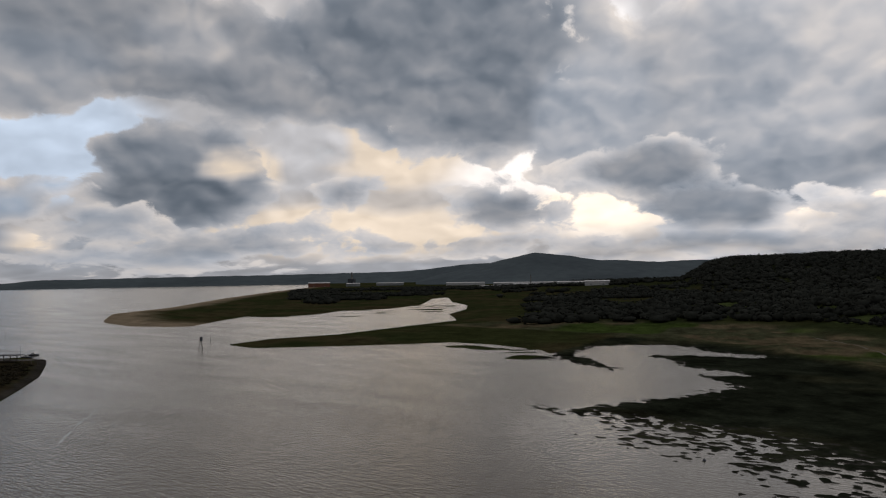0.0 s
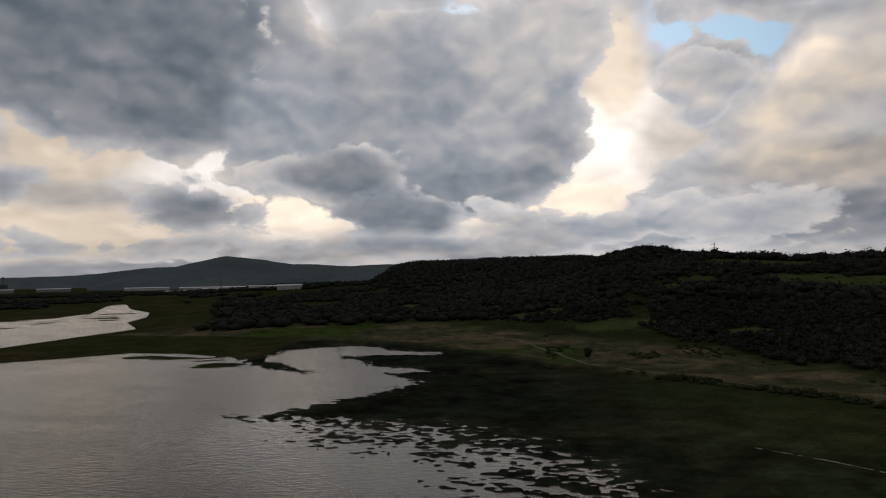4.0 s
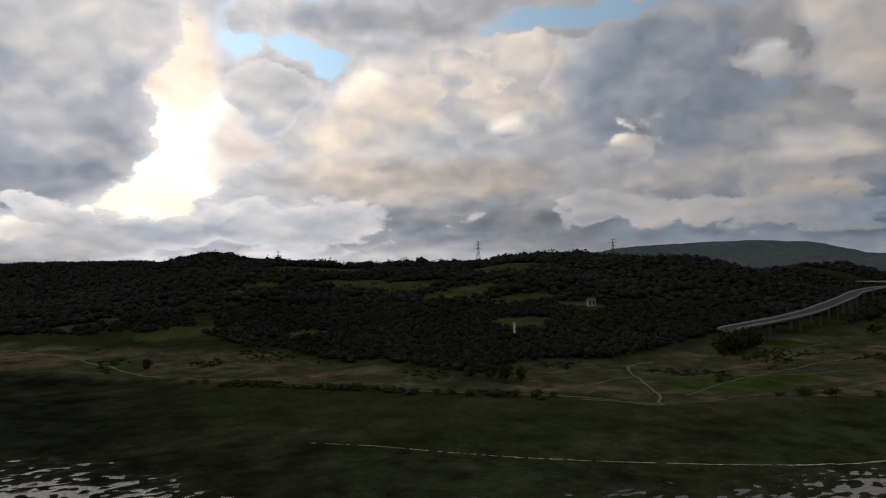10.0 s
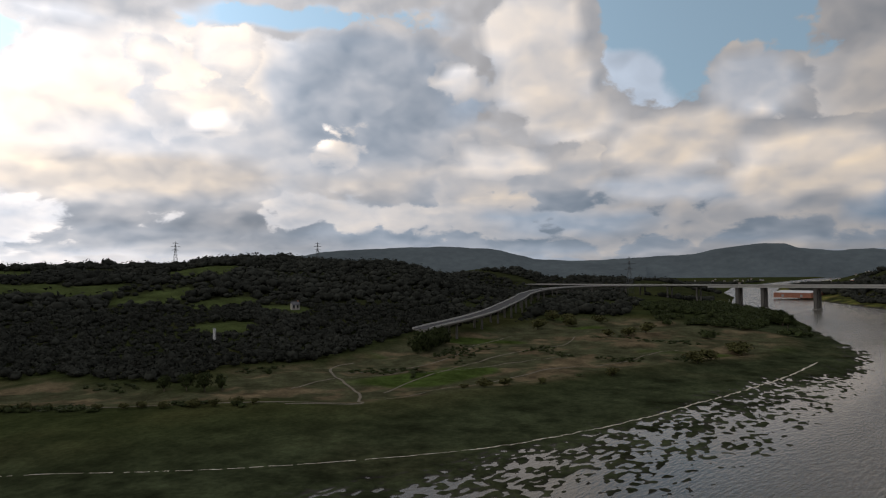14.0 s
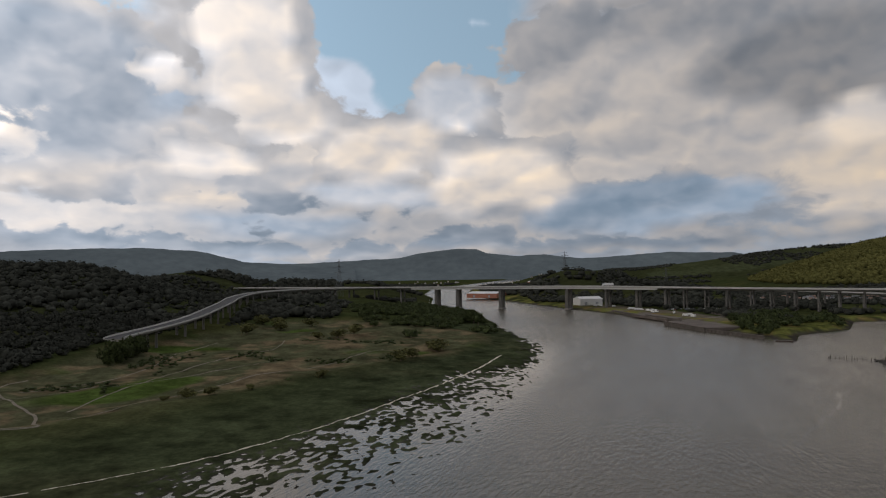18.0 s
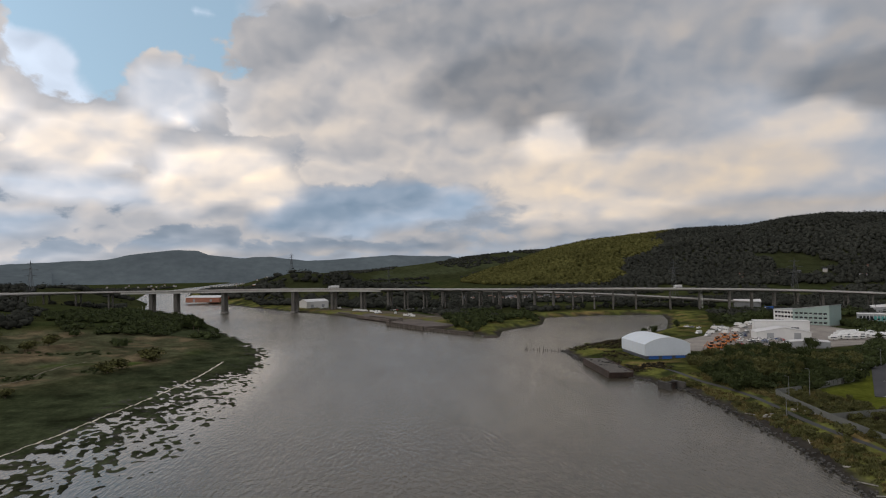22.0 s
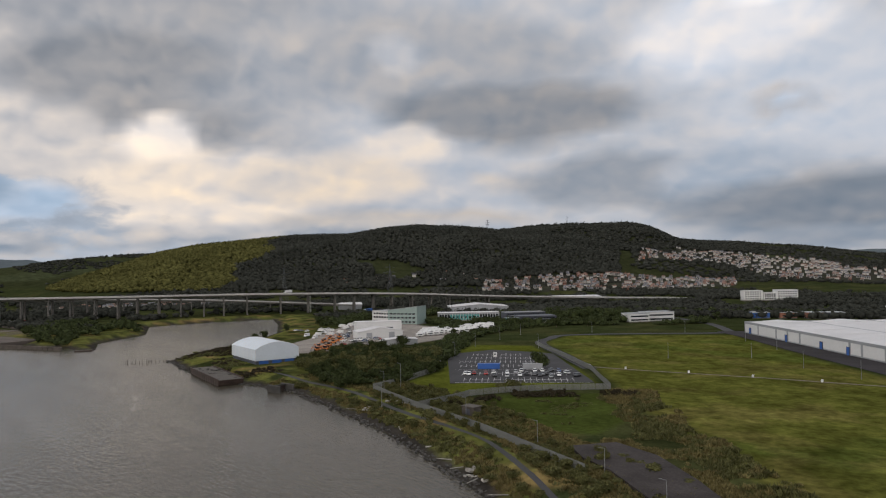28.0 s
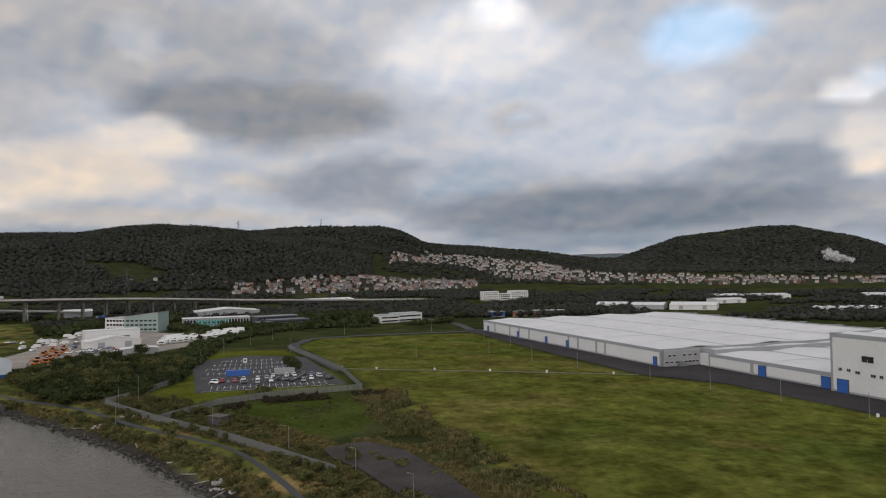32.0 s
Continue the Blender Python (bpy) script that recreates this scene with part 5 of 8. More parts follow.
def tuft_template(seed, blades=44):
    """A clump of coarse grass and weed stems leaning outwards."""
    rnd = random.Random(seed)
    vs, fs = [], []
    for _ in range(blades):
        a, b = rnd.uniform(0, 6.283), rnd.uniform(0, 6.283)
        r = 0.85 * math.sqrt(rnd.random())
        foot = Vector((math.cos(a) * r, math.sin(a) * r, -0.65))
        lean = Vector((math.cos(b) * 0.4, math.sin(b) * 0.4, rnd.uniform(0.7, 1.5) * (1.15 - 0.6 * r)))
        side = Vector((-math.sin(b), math.cos(b), 0)) * rnd.uniform(0.06, 0.15)
        n = len(vs)
        vs += [tuple(foot - side), tuple(foot + side), tuple(foot + lean * 0.7 + side * 0.8), tuple(foot + lean)]
        fs += [(n, n + 1, n + 2), (n, n + 2, n + 3)]
    return np.array(vs), np.array(fs)


TUFTS = [tuft_template(k + 40) for k in range(4)]
CORE = crown_template(33, 0)


def plant_template(name, k, radius, tall, trunk, leaf, label, category):
    """A tree or bush with a forked trunk and a leafy crown, standing at the origin."""
    top = thing(name, 0, 0, 0, 0, label, category)
    rnd = random.Random(k)
    bm = bmesh.new()
    rod(bm, (0, 0, -0.4), (0, 0, trunk + tall * 0.3), 0.035 * tall + 0.04, 0.02 * tall, 7)
    for _ in range(5):
        a = rnd.uniform(0, 6.283)
        rod(bm, (0, 0, trunk + tall * 0.05), (math.cos(a) * radius * 0.6, math.sin(a) * radius * 0.6, trunk + tall * rnd.uniform(0.35, 0.7)), 0.014 * tall + 0.02, 0.01, 5)
    part("trunk", bm, M["bark"], top)
    v, f = LEAFY[k % len(LEAFY)]
    core_v, core_f = CORE
    scale = np.array([radius, radius, tall * 0.62])
    verts = np.concatenate([v * scale, core_v * scale * 0.66]) + np.array([0, 0, trunk + tall * 0.33])
    faces = np.concatenate([f, core_f + len(v)])
    ob = new("crown", mesh_from("crown", verts, faces, M[leaf]))
    ob.parent = top
    return top


def near_scrub(name, places, label, leaf, seed, shapes=None):
    """One joined mesh of leafy bushes."""
    rnd = np.random.default_rng(seed)
    vs, fs, base = [], [], 0
    for (x, y, z, r, h) in places:
        v, f = (shapes or LEAFY)[rnd.integers(0, len(shapes or LEAFY))]
        a = rnd.uniform(0, 6.283)
        m = np.array([[math.cos(a), -math.sin(a), 0], [math.sin(a), math.cos(a), 0], [0, 0, 1]])
        cv, cf = CORE
        if shapes:
            cv, cf = cv[:0], cf[:0]
        p = np.concatenate([v, cv * 0.66]) @ m.T * np.array([r, r, h * 0.62]) + np.array([x, y, z + h * 0.4])
        vs.append(p)
        fs.append(np.concatenate([f, cf + len(v)]) + base)
        base += len(p)
    me = mesh_from(name, np.concatenate(vs), np.concatenate(fs), M[leaf])
    return tagged(new(name, me), label, "bushes", kind="stuff")


SCRUB_WOOD = [(256, -132), (300, -140), (335, -150), (352, -172), (372, -200), (352, -222), (318, -226), (292, -212), (262, -188), (245, -160)]
PATH_LINE = [(330, -128), (290, -132), (245, -133), (205, -128), (170, -125), (149, -122), (120, -111), (99, -102), (60, -92)]


def plant_banks():
    # scrub wood behind the car park
    x, y, rnd = scatter(-100, -160, 150, 460, 5.2, lambda x, y: signed(x, y, SCRUB_WOOD) > 0, 31)
    bushes = np.c_[x, y, surface_height(x, y), rnd.uniform(2.2, 4.2, len(x)), rnd.uniform(2.4, 6.2, len(x))]
    pick = fbm(x, y, 24, 2) + rnd.uniform(-0.5, 0.5, len(x)) > 0.1
    near_scrub("thicket", bushes[~pick], "dense dark green thicket behind the car park fence", "leaf", 5)
    near_scrub("thicket", bushes[pick], "olive-green willow scrub in the thicket", "leaf_olive", 25)

    # river bank between the water and the path, and beyond the path
    def bank(x, y):
        d = signed(x, y, SOUTH)
        p, _ = line_distance(x, y, PATH_LINE)
        return (d > 4) & (d < 40) & (p > 2.6) & (fbm(x, y, 22, 3) > -0.75) & (x < 300) & (x > 40)

    x, y, rnd = scatter(-95, -170, 90, 330, 3.8, bank, 32)
    pick = fbm(x, y, 25, 2) + rnd.uniform(-0.5, 0.5, len(x)) > 0.0
    z = surface_height(x, y)
    near_scrub("bank_bushes", np.c_[x, y, z - 0.2, rnd.uniform(1.2, 2.6, len(x)), rnd.uniform(1.2, 3.2, len(x))][pick], "low green bushes on the river bank", "leaf_olive", 6)
    x, y, rnd = scatter(-95, -170, 90, 330, 1.5, bank, 46)
    green = fbm(x, y, 12, 2) + rnd.uniform(-0.5, 0.5, len(x)) > 0.25
    low = np.c_[x, y, surface_height(x, y) - 0.15, rnd.uniform(0.8, 1.6, len(x)), rnd.uniform(0.6, 1.5, len(x))]
    near_scrub("dry_bank_scrub", low[~green], "straw-coloured dry scrub on the river bank", "leaf_dry", 7, TUFTS)
    near_scrub("bank_weeds", low[green], "rank green weeds on the river bank", "leaf_olive", 17, TUFTS)

    # rough strip along the edge of the big field
    edge = [(62, -129), (86, -141), (107, -155), (128, -169), (150, -187), (172, -205)]
    x, y, rnd = scatter(-110, -175, 110, 290, 1.35, lambda x, y: (line_distance(x, y, edge)[0] < 8.5 + 4 * fbm(x, y, 20, 2)) & (fbm(x, y, 12, 2) > -0.6), 33)
    rough = np.c_[x, y, surface_height(x, y) - 0.25, rnd.uniform(0.9, 2.0, len(x)), rnd.uniform(0.6, 1.9, len(x))]
    pick = fbm(x, y, 18, 2) + rnd.uniform(-0.6, 0.6, len(x)) > 0.05
    near_scrub("field_edge_scrub", rough[~pick], "rough straw-brown scrub along the field edge", "leaf_dry", 8, TUFTS)
    near_scrub("field_edge_bushes", rough[pick], "low green bushes along the field edge", "leaf_olive", 18, TUFTS)

    x, y, rnd = scatter(-110, -175, 90, 290, 1.9, lambda x, y: (signed(x, y, COMPOUND) > -1) & (fbm(x, y, 16, 3) > 0.5), 42)
    near_scrub("tussocks", np.c_[x, y, surface_height(x, y) - 0.2, rnd.uniform(0.7, 1.5, len(x)), rnd.uniform(0.4, 1.0, len(x))], "green tussocks and brambles on waste ground", "leaf_olive", 20, TUFTS)
    row = [(196, -150), (192, -172), (178, -195), (170, -203)]
    x, y, rnd = scatter(-110, -175, 90, 290, 1.7, lambda x, y: (line_distance(x, y, row)[0] < 4.5) & (fbm(x, y, 12, 2) > -0.6), 44)
    near_scrub("fence_shrubs", np.c_[x, y, surface_height(x, y) - 0.2, rnd.uniform(0.8, 1.8, len(x)), rnd.uniform(0.8, 2.4, len(x))], "brown-green shrubs below the car park fence", "leaf_dark", 23, BROADLEAF)
    near_scrub("fence_weeds", np.c_[x, y, surface_height(x, y) - 0.2, rnd.uniform(0.8, 1.8, len(x)), rnd.uniform(0.6, 1.7, len(x))][::2], "rank olive weeds below the car park fence", "leaf_olive", 24, TUFTS)
    pad_rim = [(133, -133), (128, -149), (109, -147), (90, -137), (74, -126), (56, -113), (68, -98), (88, -110), (109, -121), (133, -131)]
    x, y, rnd = scatter(-100, -175, 80, 240, 1.3, lambda x, y: (line_distance(x, y, pad_rim)[0] < 2.6) & (fbm(x, y, 9, 2) > -0.5), 43)
    near_scrub("pad_scrub", np.c_[x, y, surface_height(x, y) - 0.2, rnd.uniform(0.8, 1.7, len(x)), rnd.uniform(0.6, 1.5, len(x))], "straw-brown weeds round the bare pad", "leaf_dry", 21, TUFTS)
    near_scrub("slip_road_trees", [(330, 288, 1, 6, 14), (338, 292, 1, 6, 15), (346, 296, 1, 6, 15), (354, 299, 1, 5, 15), (362, 304, 1, 5, 13), (322, 286, 1, 6, 13), (312, 284, 1, 6, 12), (340, 300, 1, 6, 14), (330, 298, 1, 6, 14)], "tall dark trees beside the slip road", "leaf", 22)

    # hedge and trees beside the works and beyond the car park
    hedge = [(300, -212), (330, -245), (352, -262), (378, -290), (398, -330), (412, -372), (410, -420), (380, -440)]
    x, y, rnd = scatter(-110, -160, 250, 640, 5.0, lambda x, y: (line_distance(x, y, hedge)[0] < 9), 34)
    near_scrub("hedge", np.c_[x, y, surface_height(x, y) - 0.2, rnd.uniform(2.2, 4.0, len(x)), rnd.uniform(2.6, 5.4, len(x))], "tall unclipped hedge of mixed trees", "leaf", 9, BROADLEAF)
    # point with rough grass and bushes beside the tent shed and the island of scrub across the inlet
    x, y, rnd = scatter(-90, -125, 380, 780, 6.0, lambda x, y: (signed(x, y, [(545, -74), (600, -98), (640, -142), (700, -157), (780, -110), (720, -80), (640, -52)]) > 0) & (fbm(x, y, 30, 2) > -0.2), 35)
    near_scrub("point_thicket", np.c_[x, y, surface_height(x, y) - 0.2, rnd.uniform(2.6, 5.0, len(x)), rnd.uniform(4.0, 9.0, len(x))], "dark scrub on the point between river and inlet", "leaf", 10, BROADLEAF)

    quay_rough = [(318, -116), (365, -110), (424, -114), (455, -146), (480, -185), (420, -150), (392, -140), (386, -166), (352, -164), (342, -138), (312, -132)]
    x, y, rnd = scatter(-95, -125, 290, 520, 2.3, lambda x, y: (signed(x, y, quay_rough) > 0) & ~((x > 345) & (x < 390) & (y < -130) & (y > -160)) & (fbm(x, y, 18, 3) > -0.25), 48)
    rough = np.c_[x, y, surface_height(x, y) - 0.2, rnd.uniform(1.0, 2.2, len(x)), rnd.uniform(0.6, 1.8, len(x))]
    pick = fbm(x, y, 14, 2) + rnd.uniform(-0.5, 0.5, len(x)) > 0.2
    near_scrub("quay_weeds", rough[~pick], "rank olive grass and weeds on the quay", "leaf_olive", 26, TUFTS)
    near_scrub("quay_scrub", rough[pick], "dark bramble scrub on the quay", "leaf_dark", 27, BROADLEAF)

    # the wooded tip on the left bank, and bushes over the links
    tip = [(470, 165), (530, 122), (585, 128), (640, 154), (760, 205), (830, 270), (700, 320), (590, 260)]
    x, y, rnd = scatter(-60, -86, 480, 860, 6.0, lambda x, y: (signed(x, y, tip) > 0) & ((x > 640) | (fbm(x, y, 26, 2) > 0.12)), 36)
    near_scrub("bank_thicket", np.c_[x, y, surface_height(x, y) - 0.3, rnd.uniform(3.0, 5.5, len(x)), rnd.uniform(4.0, 8.0, len(x))], "dark thicket at the bend of the river", "leaf", 11, BROADLEAF)

    strip = [(50, 324), (86, 284), (118, 252), (152, 219), (160, 212)]
    x, y, rnd = scatter(0, -60, 200, 420, 3.0, lambda x, y: (line_distance(x, y, strip)[0] < 5.5) & (fbm(x, y, 20, 2) > -0.3), 37)
    near_scrub("gorse_strip", np.c_[x, y, surface_height(x, y) - 0.3, rnd.uniform(1.4, 2.6, len(x)), rnd.uniform(1.2, 2.6, len(x))], "dark strip of gorse along the marsh edge", "leaf", 12, BROADLEAF)
    x, y, rnd = scatter(0, -70, 200, 560, 4.2, lambda x, y: (signed(x, y, GOLF) > 2) & (fbm(x + 500, y, 34, 3) > 0.62), 38)
    near_scrub("links_scrub", np.c_[x, y, surface_height(x, y) - 0.3, rnd.uniform(1.0, 2.4, len(x)), rnd.uniform(0.8, 2.0, len(x))], "low dark scrub scattered over the links", "leaf", 13, BROADLEAF)
    for k, (belt, w, sp, hgt) in enumerate([([(432, -318), (470, -352), (505, -352)], 8, 6, 6), ([(462, -372), (425, -395), (402, -432), (398, -470)], 10, 6, 7), ([(548, -285), (590, -318), (640, -372)], 12, 7, 7), ([(500, -432), (472, -470), (430, -498), (400, -524)], 16, 7, 8), ([(590, -400), (640, -452), (620, -520)], 14, 8, 8), ([(520, -520), (470, -560), (400, -600), (330, -640)], 18, 8, 7), ([(440, -395), (478, -398)], 6, 5, 6), ([(350, -470), (340, -500), (360, -530)], 7, 6, 5)]):
        x, y, rnd = scatter(-100, -170, 300, 760, sp, lambda x, y: line_distance(x, y, belt)[0] < w, 60 + k)
        near_scrub("tree_belt", np.c_[x, y, surface_height(x, y) - 0.3, rnd.uniform(0.5, 0.85, len(x)) * sp, rnd.uniform(0.6, 1.2, len(x)) * hgt], "belt of dark broadleaf trees between works buildings", "leaf", 70 + k, BROADLEAF)
    kinds = [plant_template("bush", k, 2.4, 2.6, 0.2, "leaf_olive", "dark green rounded bush on rough grass", "bush") for k in range(3)]
    trees = [plant_template("tree", k + 3, 3.6, 6.0, 1.0, "leaf", "broadleaf tree with a dense dark green crown", "tree") for k in range(2)]
    rnd = random.Random(5)
    spots = [(237, 178, 1.3), (246, 174, 1.1), (228, 182, 1.0), (259, 163, 0.8), (299, 151, 1.2), (304, 153, 0.9), (365, 136, 1.4), (372, 138, 1.2), (380, 134, 1.5), (420, 132, 1.8), (428, 136, 1.6), (412, 130, 1.4), (488, 219, 1.6), (470, 224, 1.4), (455, 232, 1.2), (532, 323, 2.0), (533, 279, 1.8), (505, 290, 1.7), (520, 300, 1.9), (470, 300, 1.8),
             (2, 367, 0.9), (38, 335, 1.0), (44, 331, 0.9), (91, 278, 1.0), (96, 274, 1.2), (101, 270, 1.1), (119, 250, 1.1), (124, 246, 1.2), (135, 231, 1.3), (141, 227, 1.1), (147, 222, 1.2), (152, 219, 1.0), (128, 239, 1.3), (113, 256, 1.0), (86, 284, 0.8), (60, 312, 0.9), (52, 322, 0.9)]
    for x, y, s in spots:
        s *= 2.0 if x > 350 else (1.35 if x > 230 else 1.0)
        src = kinds[rnd.randrange(3)]
        c = copy_thing(src, pose(x, y, height(x, y) - 0.1, 0, 0, rnd.uniform(0, 360)))
        c.scale = (s, s, s * rnd.uniform(0.8, 1.1))
        tagged(c, "dark gorse-like bush on the rough links grass", group="bushes on the links")
    for x, y, s in [(24, 403, 1.0), (162, 268, 1.35), (156, 272, 1.2), (169, 266, 1.15), (201, 278, 0.6), (150, 279, 1.1), (640, 165, 2.2), (628, 158, 1.9), (652, 172, 2.0)]:
        src = trees[rnd.randrange(2)]
        c = copy_thing(src, pose(x, y, height(x, y) - 0.1, 0, 0, rnd.uniform(0, 360)))
        c.scale = (s, s, s)
        tagged(c, "dark broadleaf tree standing on the links", group="trees on the links")
    for x, y, s, k in [(182, -126, 1.6, 0), (178, -131, 1.1, 1), (173, -129, 0.6, 2), (203, -180, 1.7, 1), (206, -176, 1.2, 0), (199, -185, 0.8, 2), (172, -181, 0.6, 0), (155, -192, 0.7, 2), (160, -196, 0.6, 1), (130, -126, 0.8, 0), (118, -120, 0.9, 2), (100, -110, 1.0, 1), (140, -133, 0.7, 2), (128, -127, 0.9, 1), (165, -205, 0.6, 0), (430, -128, 0.9, 2), (442, -132, 0.7, 0), (416, -118, 0.7, 1), (404, -126, 0.9, 0)]:
        c = copy_thing(kinds[k], pose(x, y, height(x, y) - 0.1, 0, 0, rnd.uniform(0, 360)))
        c.scale = (s, s, s)
        tagged(c, "rounded green bush beside the riverside path", group="bushes by the river")
    for x, y, s in [(252, -238, 1.0), (402, -300, 0.8), (420, -380, 1.0), (395, -395, 1.2), (386, -420, 1.1), (440, -445, 1.3), (452, -455, 1.5), (430, -470, 1.6), (415, -490, 1.3), (470, -470, 1.2), (560, -350, 1.2), (575, -330, 1.1), (600, -300, 1.0), (470, -345, 0.9), (350, -540, 1.2), (470, -180, 0.9), (480, -190, 1.0), (520, -225, 1.1), (536, -262, 1.3), (560, -272, 1.4), (548, -300, 1.3), (520, -290, 1.0)]:
        c = copy_thing(trees[rnd.randrange(2)], pose(x, y, height(x, y) - 0.1, 0, 0, rnd.uniform(0, 360)))
        c.scale = (s, s, s)
        tagged(c, "broadleaf tree with a dark green crown by the works", group="trees by the works")
    for src in kinds + trees:
        x, y = (213 + 3 * kinds.index(src), -149) if src in kinds else (366 + 6 * trees.index(src), -236)
        src.matrix_world = pose(x, y, height(x, y) - 0.1)


plant_banks()

x, y, _r = scatter(70, 40, 300, 620, 3.6, lambda x, y: (signed(x, y, SOUTH) > 6) & (fbm(x, y, 30, 2) > -0.3), 39)
near_scrub("headland_scrub", np.c_[x, y, surface_height(x, y) - 0.3, _r.uniform(1.5, 3.0, len(x)), _r.uniform(0.9, 2.0, len(x))], "low dark brown scrub over the headland", "leaf_dark", 19, BROADLEAF)

# ================= paths and tracks =================
# ribbon painted as bright as the sky mirrored in a wet rut
ribbon("tideline", [(56, 204), (91, 170), (114, 151), (144, 130), (167, 118), (198, 108), (228, 102), (268, 97), (287, 94), (349, 89), (408, 89)], 1.0, M["rut_gleam"], "pale strip across the marsh, sky gleam of a wet rut painted in", "tideline", 0.12, 0.9, 1.2, taper=0.75, gaps=0.28)
ribbon("track", [(-48, 540), (-10, 470), (26, 373), (58, 327), (107, 272), (162, 212), (178, 190)], 1.5, M["path"], "pale trodden track along the marsh edge", "track", 0.08, 0.25)
ribbon("links_path", [(159, 210), (168, 200), (177, 189), (186, 200), (196, 210), (214, 240), (230, 267), (246, 282), (262, 285)], 1.2, M["path"], "pale gravel path over the links", "path", 0.1, 0.15)
for line in ([(205, 205), (240, 220), (290, 232), (350, 240), (400, 236), (440, 250)], [(190, 190), (240, 190), (300, 180), (360, 170), (420, 168)], [(235, 262), (270, 250), (320, 262), (370, 282), (420, 290)], [(185, 240), (215, 250), (250, 240), (300, 215), (350, 205)]):
    ribbon("links_path", line, 0.9, M["path"], "pale trodden line through rough links grass", "path", 0.1, 0.35)
ribbon("riverside_path", PATH_LINE, 1.5, M["asphalt"], "grey asphalt path along the river bank", "path", 0.07, 0.08)
ribbon("field_path", [(232, -247), (202, -256), (153, -276), (100, -293)], 1.6, M["path"], "pale straight path across the green field", "path", 0.07, 0.05)
ribbon("works_road", [(222, -243), (268, -272), (318, -304), (336, -330), (344, -352), (318, -392), (276, -444), (262, -470)], 7.0, M["asphalt"], "grey asphalt road round the field", "road", 0.07)
ribbon("works_road", [(276, -444), (330, -500), (420, -560), (520, -640)], 7.0, M["asphalt"], "grey asphalt road to the business park", "road", 0.07)


def slab(name, outline, z, mat, label, category, thick=0.25):
    bm = bmesh.new()
    top = [bm.verts.new((x, y, z)) for x, y in outline]
    bot = [bm.verts.new((x, y, z - thick)) for x, y in outline]
    bm.faces.new(top), bm.faces.new(bot[::-1])
    for k in range(len(top)):
        j = (k + 1) % len(top)
        bm.faces.new((top[k], bot[k], bot[j], top[j]))
    bmesh.ops.recalc_face_normals(bm, faces=bm.faces)
    return tagged(part(name, bm, mat, None), label, category, kind="structure")


GZ = 4.22
slab("yard", [(130, -134), (125, -146), (110, -143.5), (92, -133.5), (75, -122), (58, -110), (69, -102), (88, -114), (109, -125), (120, -128)], 4.05, material("bare_pad", (0.045, 0.039, 0.037), rough=0.9, spec=0.1, vary=0.4, scale=0.12, fine=1.5, bump=0.3), "bare dark concrete pad with puddle stains", "hardstanding", 0.8)
slab("yard", [(375, -165), (392, -150), (450, -212), (566, -310), (520, -330), (470, -330), (405, -352), (380, -270), (358, -205)], GZ, material("yard_gravel", (0.21, 0.185, 0.16), rough=0.95, vary=0.3, scale=0.1, fine=1.5, bump=0.3), "pale gravel yard of the works", "yard", 0.6)


for line in ([(-594, 327), (-414, 245), (-288, 177), (-233, 132), (-213, 116)], [(-267, 242), (-205, 212), (-142, 178)], [(-154, 240), (-125, 226), (-102, 209)], [(376, -88), (330, -71), (289, -63), (245, -46), (217, -36)]):
    ribbon("foam_line", line, 0.8, M["foam"], "faint pale line of foam drifting on the water", "foam", 0.02, 1.2, 2.0, gaps=0.6)


# ================= car park =================
CP, CU = Vector((231, -170, 0)), Vector((-0.66, -0.751, 0)).normalized()      # near corner, along the near edge
CV = Vector((0.813, -0.583, 0)).normalized()                                  # away from the river


def cp(u, v, z=0.0):
    p = CP + CU * u + CV * v
    return Vector((p.x, p.y, GZ + z))


def build_car_park():
    lot = slab("car_park", [tuple(cp(u, v))[:2] for u, v in ((0, 0), (0, 98), (26, 118), (52, 104), (57, 98), (58, 2))], GZ + 0.02, M["asphalt"], "grey asphalt car park with white painted bays", "car park", 0.4)
    ang = math.degrees(math.atan2(CU.y, CU.x))
    rows = [(6, 52, 4), (6, 52, 21), (6, 46, 46), (6, 46, 61), (10, 44, 76), (14, 40, 90)]
    for u0, u1, v in rows:
        u = u0
        while u <= u1:
            bm = bmesh.new()
            box(bm, -0.07, 0.07, -4.8, 4.8, 0, 0.012, Matrix.Translation(cp(u, v + 4.8, 0.022)) @ Matrix.Rotation(radians(ang), 4, "Z"))
            part("bay_line", bm, M["white_paint"], lot)
            u += 2.5
        bm = bmesh.new()
        box(bm, u0, u1, -0.07, 0.07, 0, 0.012, Matrix.Translation(cp(0, v + 4.8, 0.026)) @ Matrix.Rotation(radians(ang), 4, "Z"))
        part("bay_line", bm, M["white_paint"], lot)
    for a, b, v in ((2, 57, 1.2), (3, 56, 38)):
        bm = bmesh.new()
        box(bm, a, b, -0.08, 0.08, 0, 0.012, Matrix.Translation(cp(0, v, 0.03)) @ Matrix.Rotation(radians(ang), 4, "Z"))
        part("edge_line", bm, M["white_paint"], lot)
    return ang


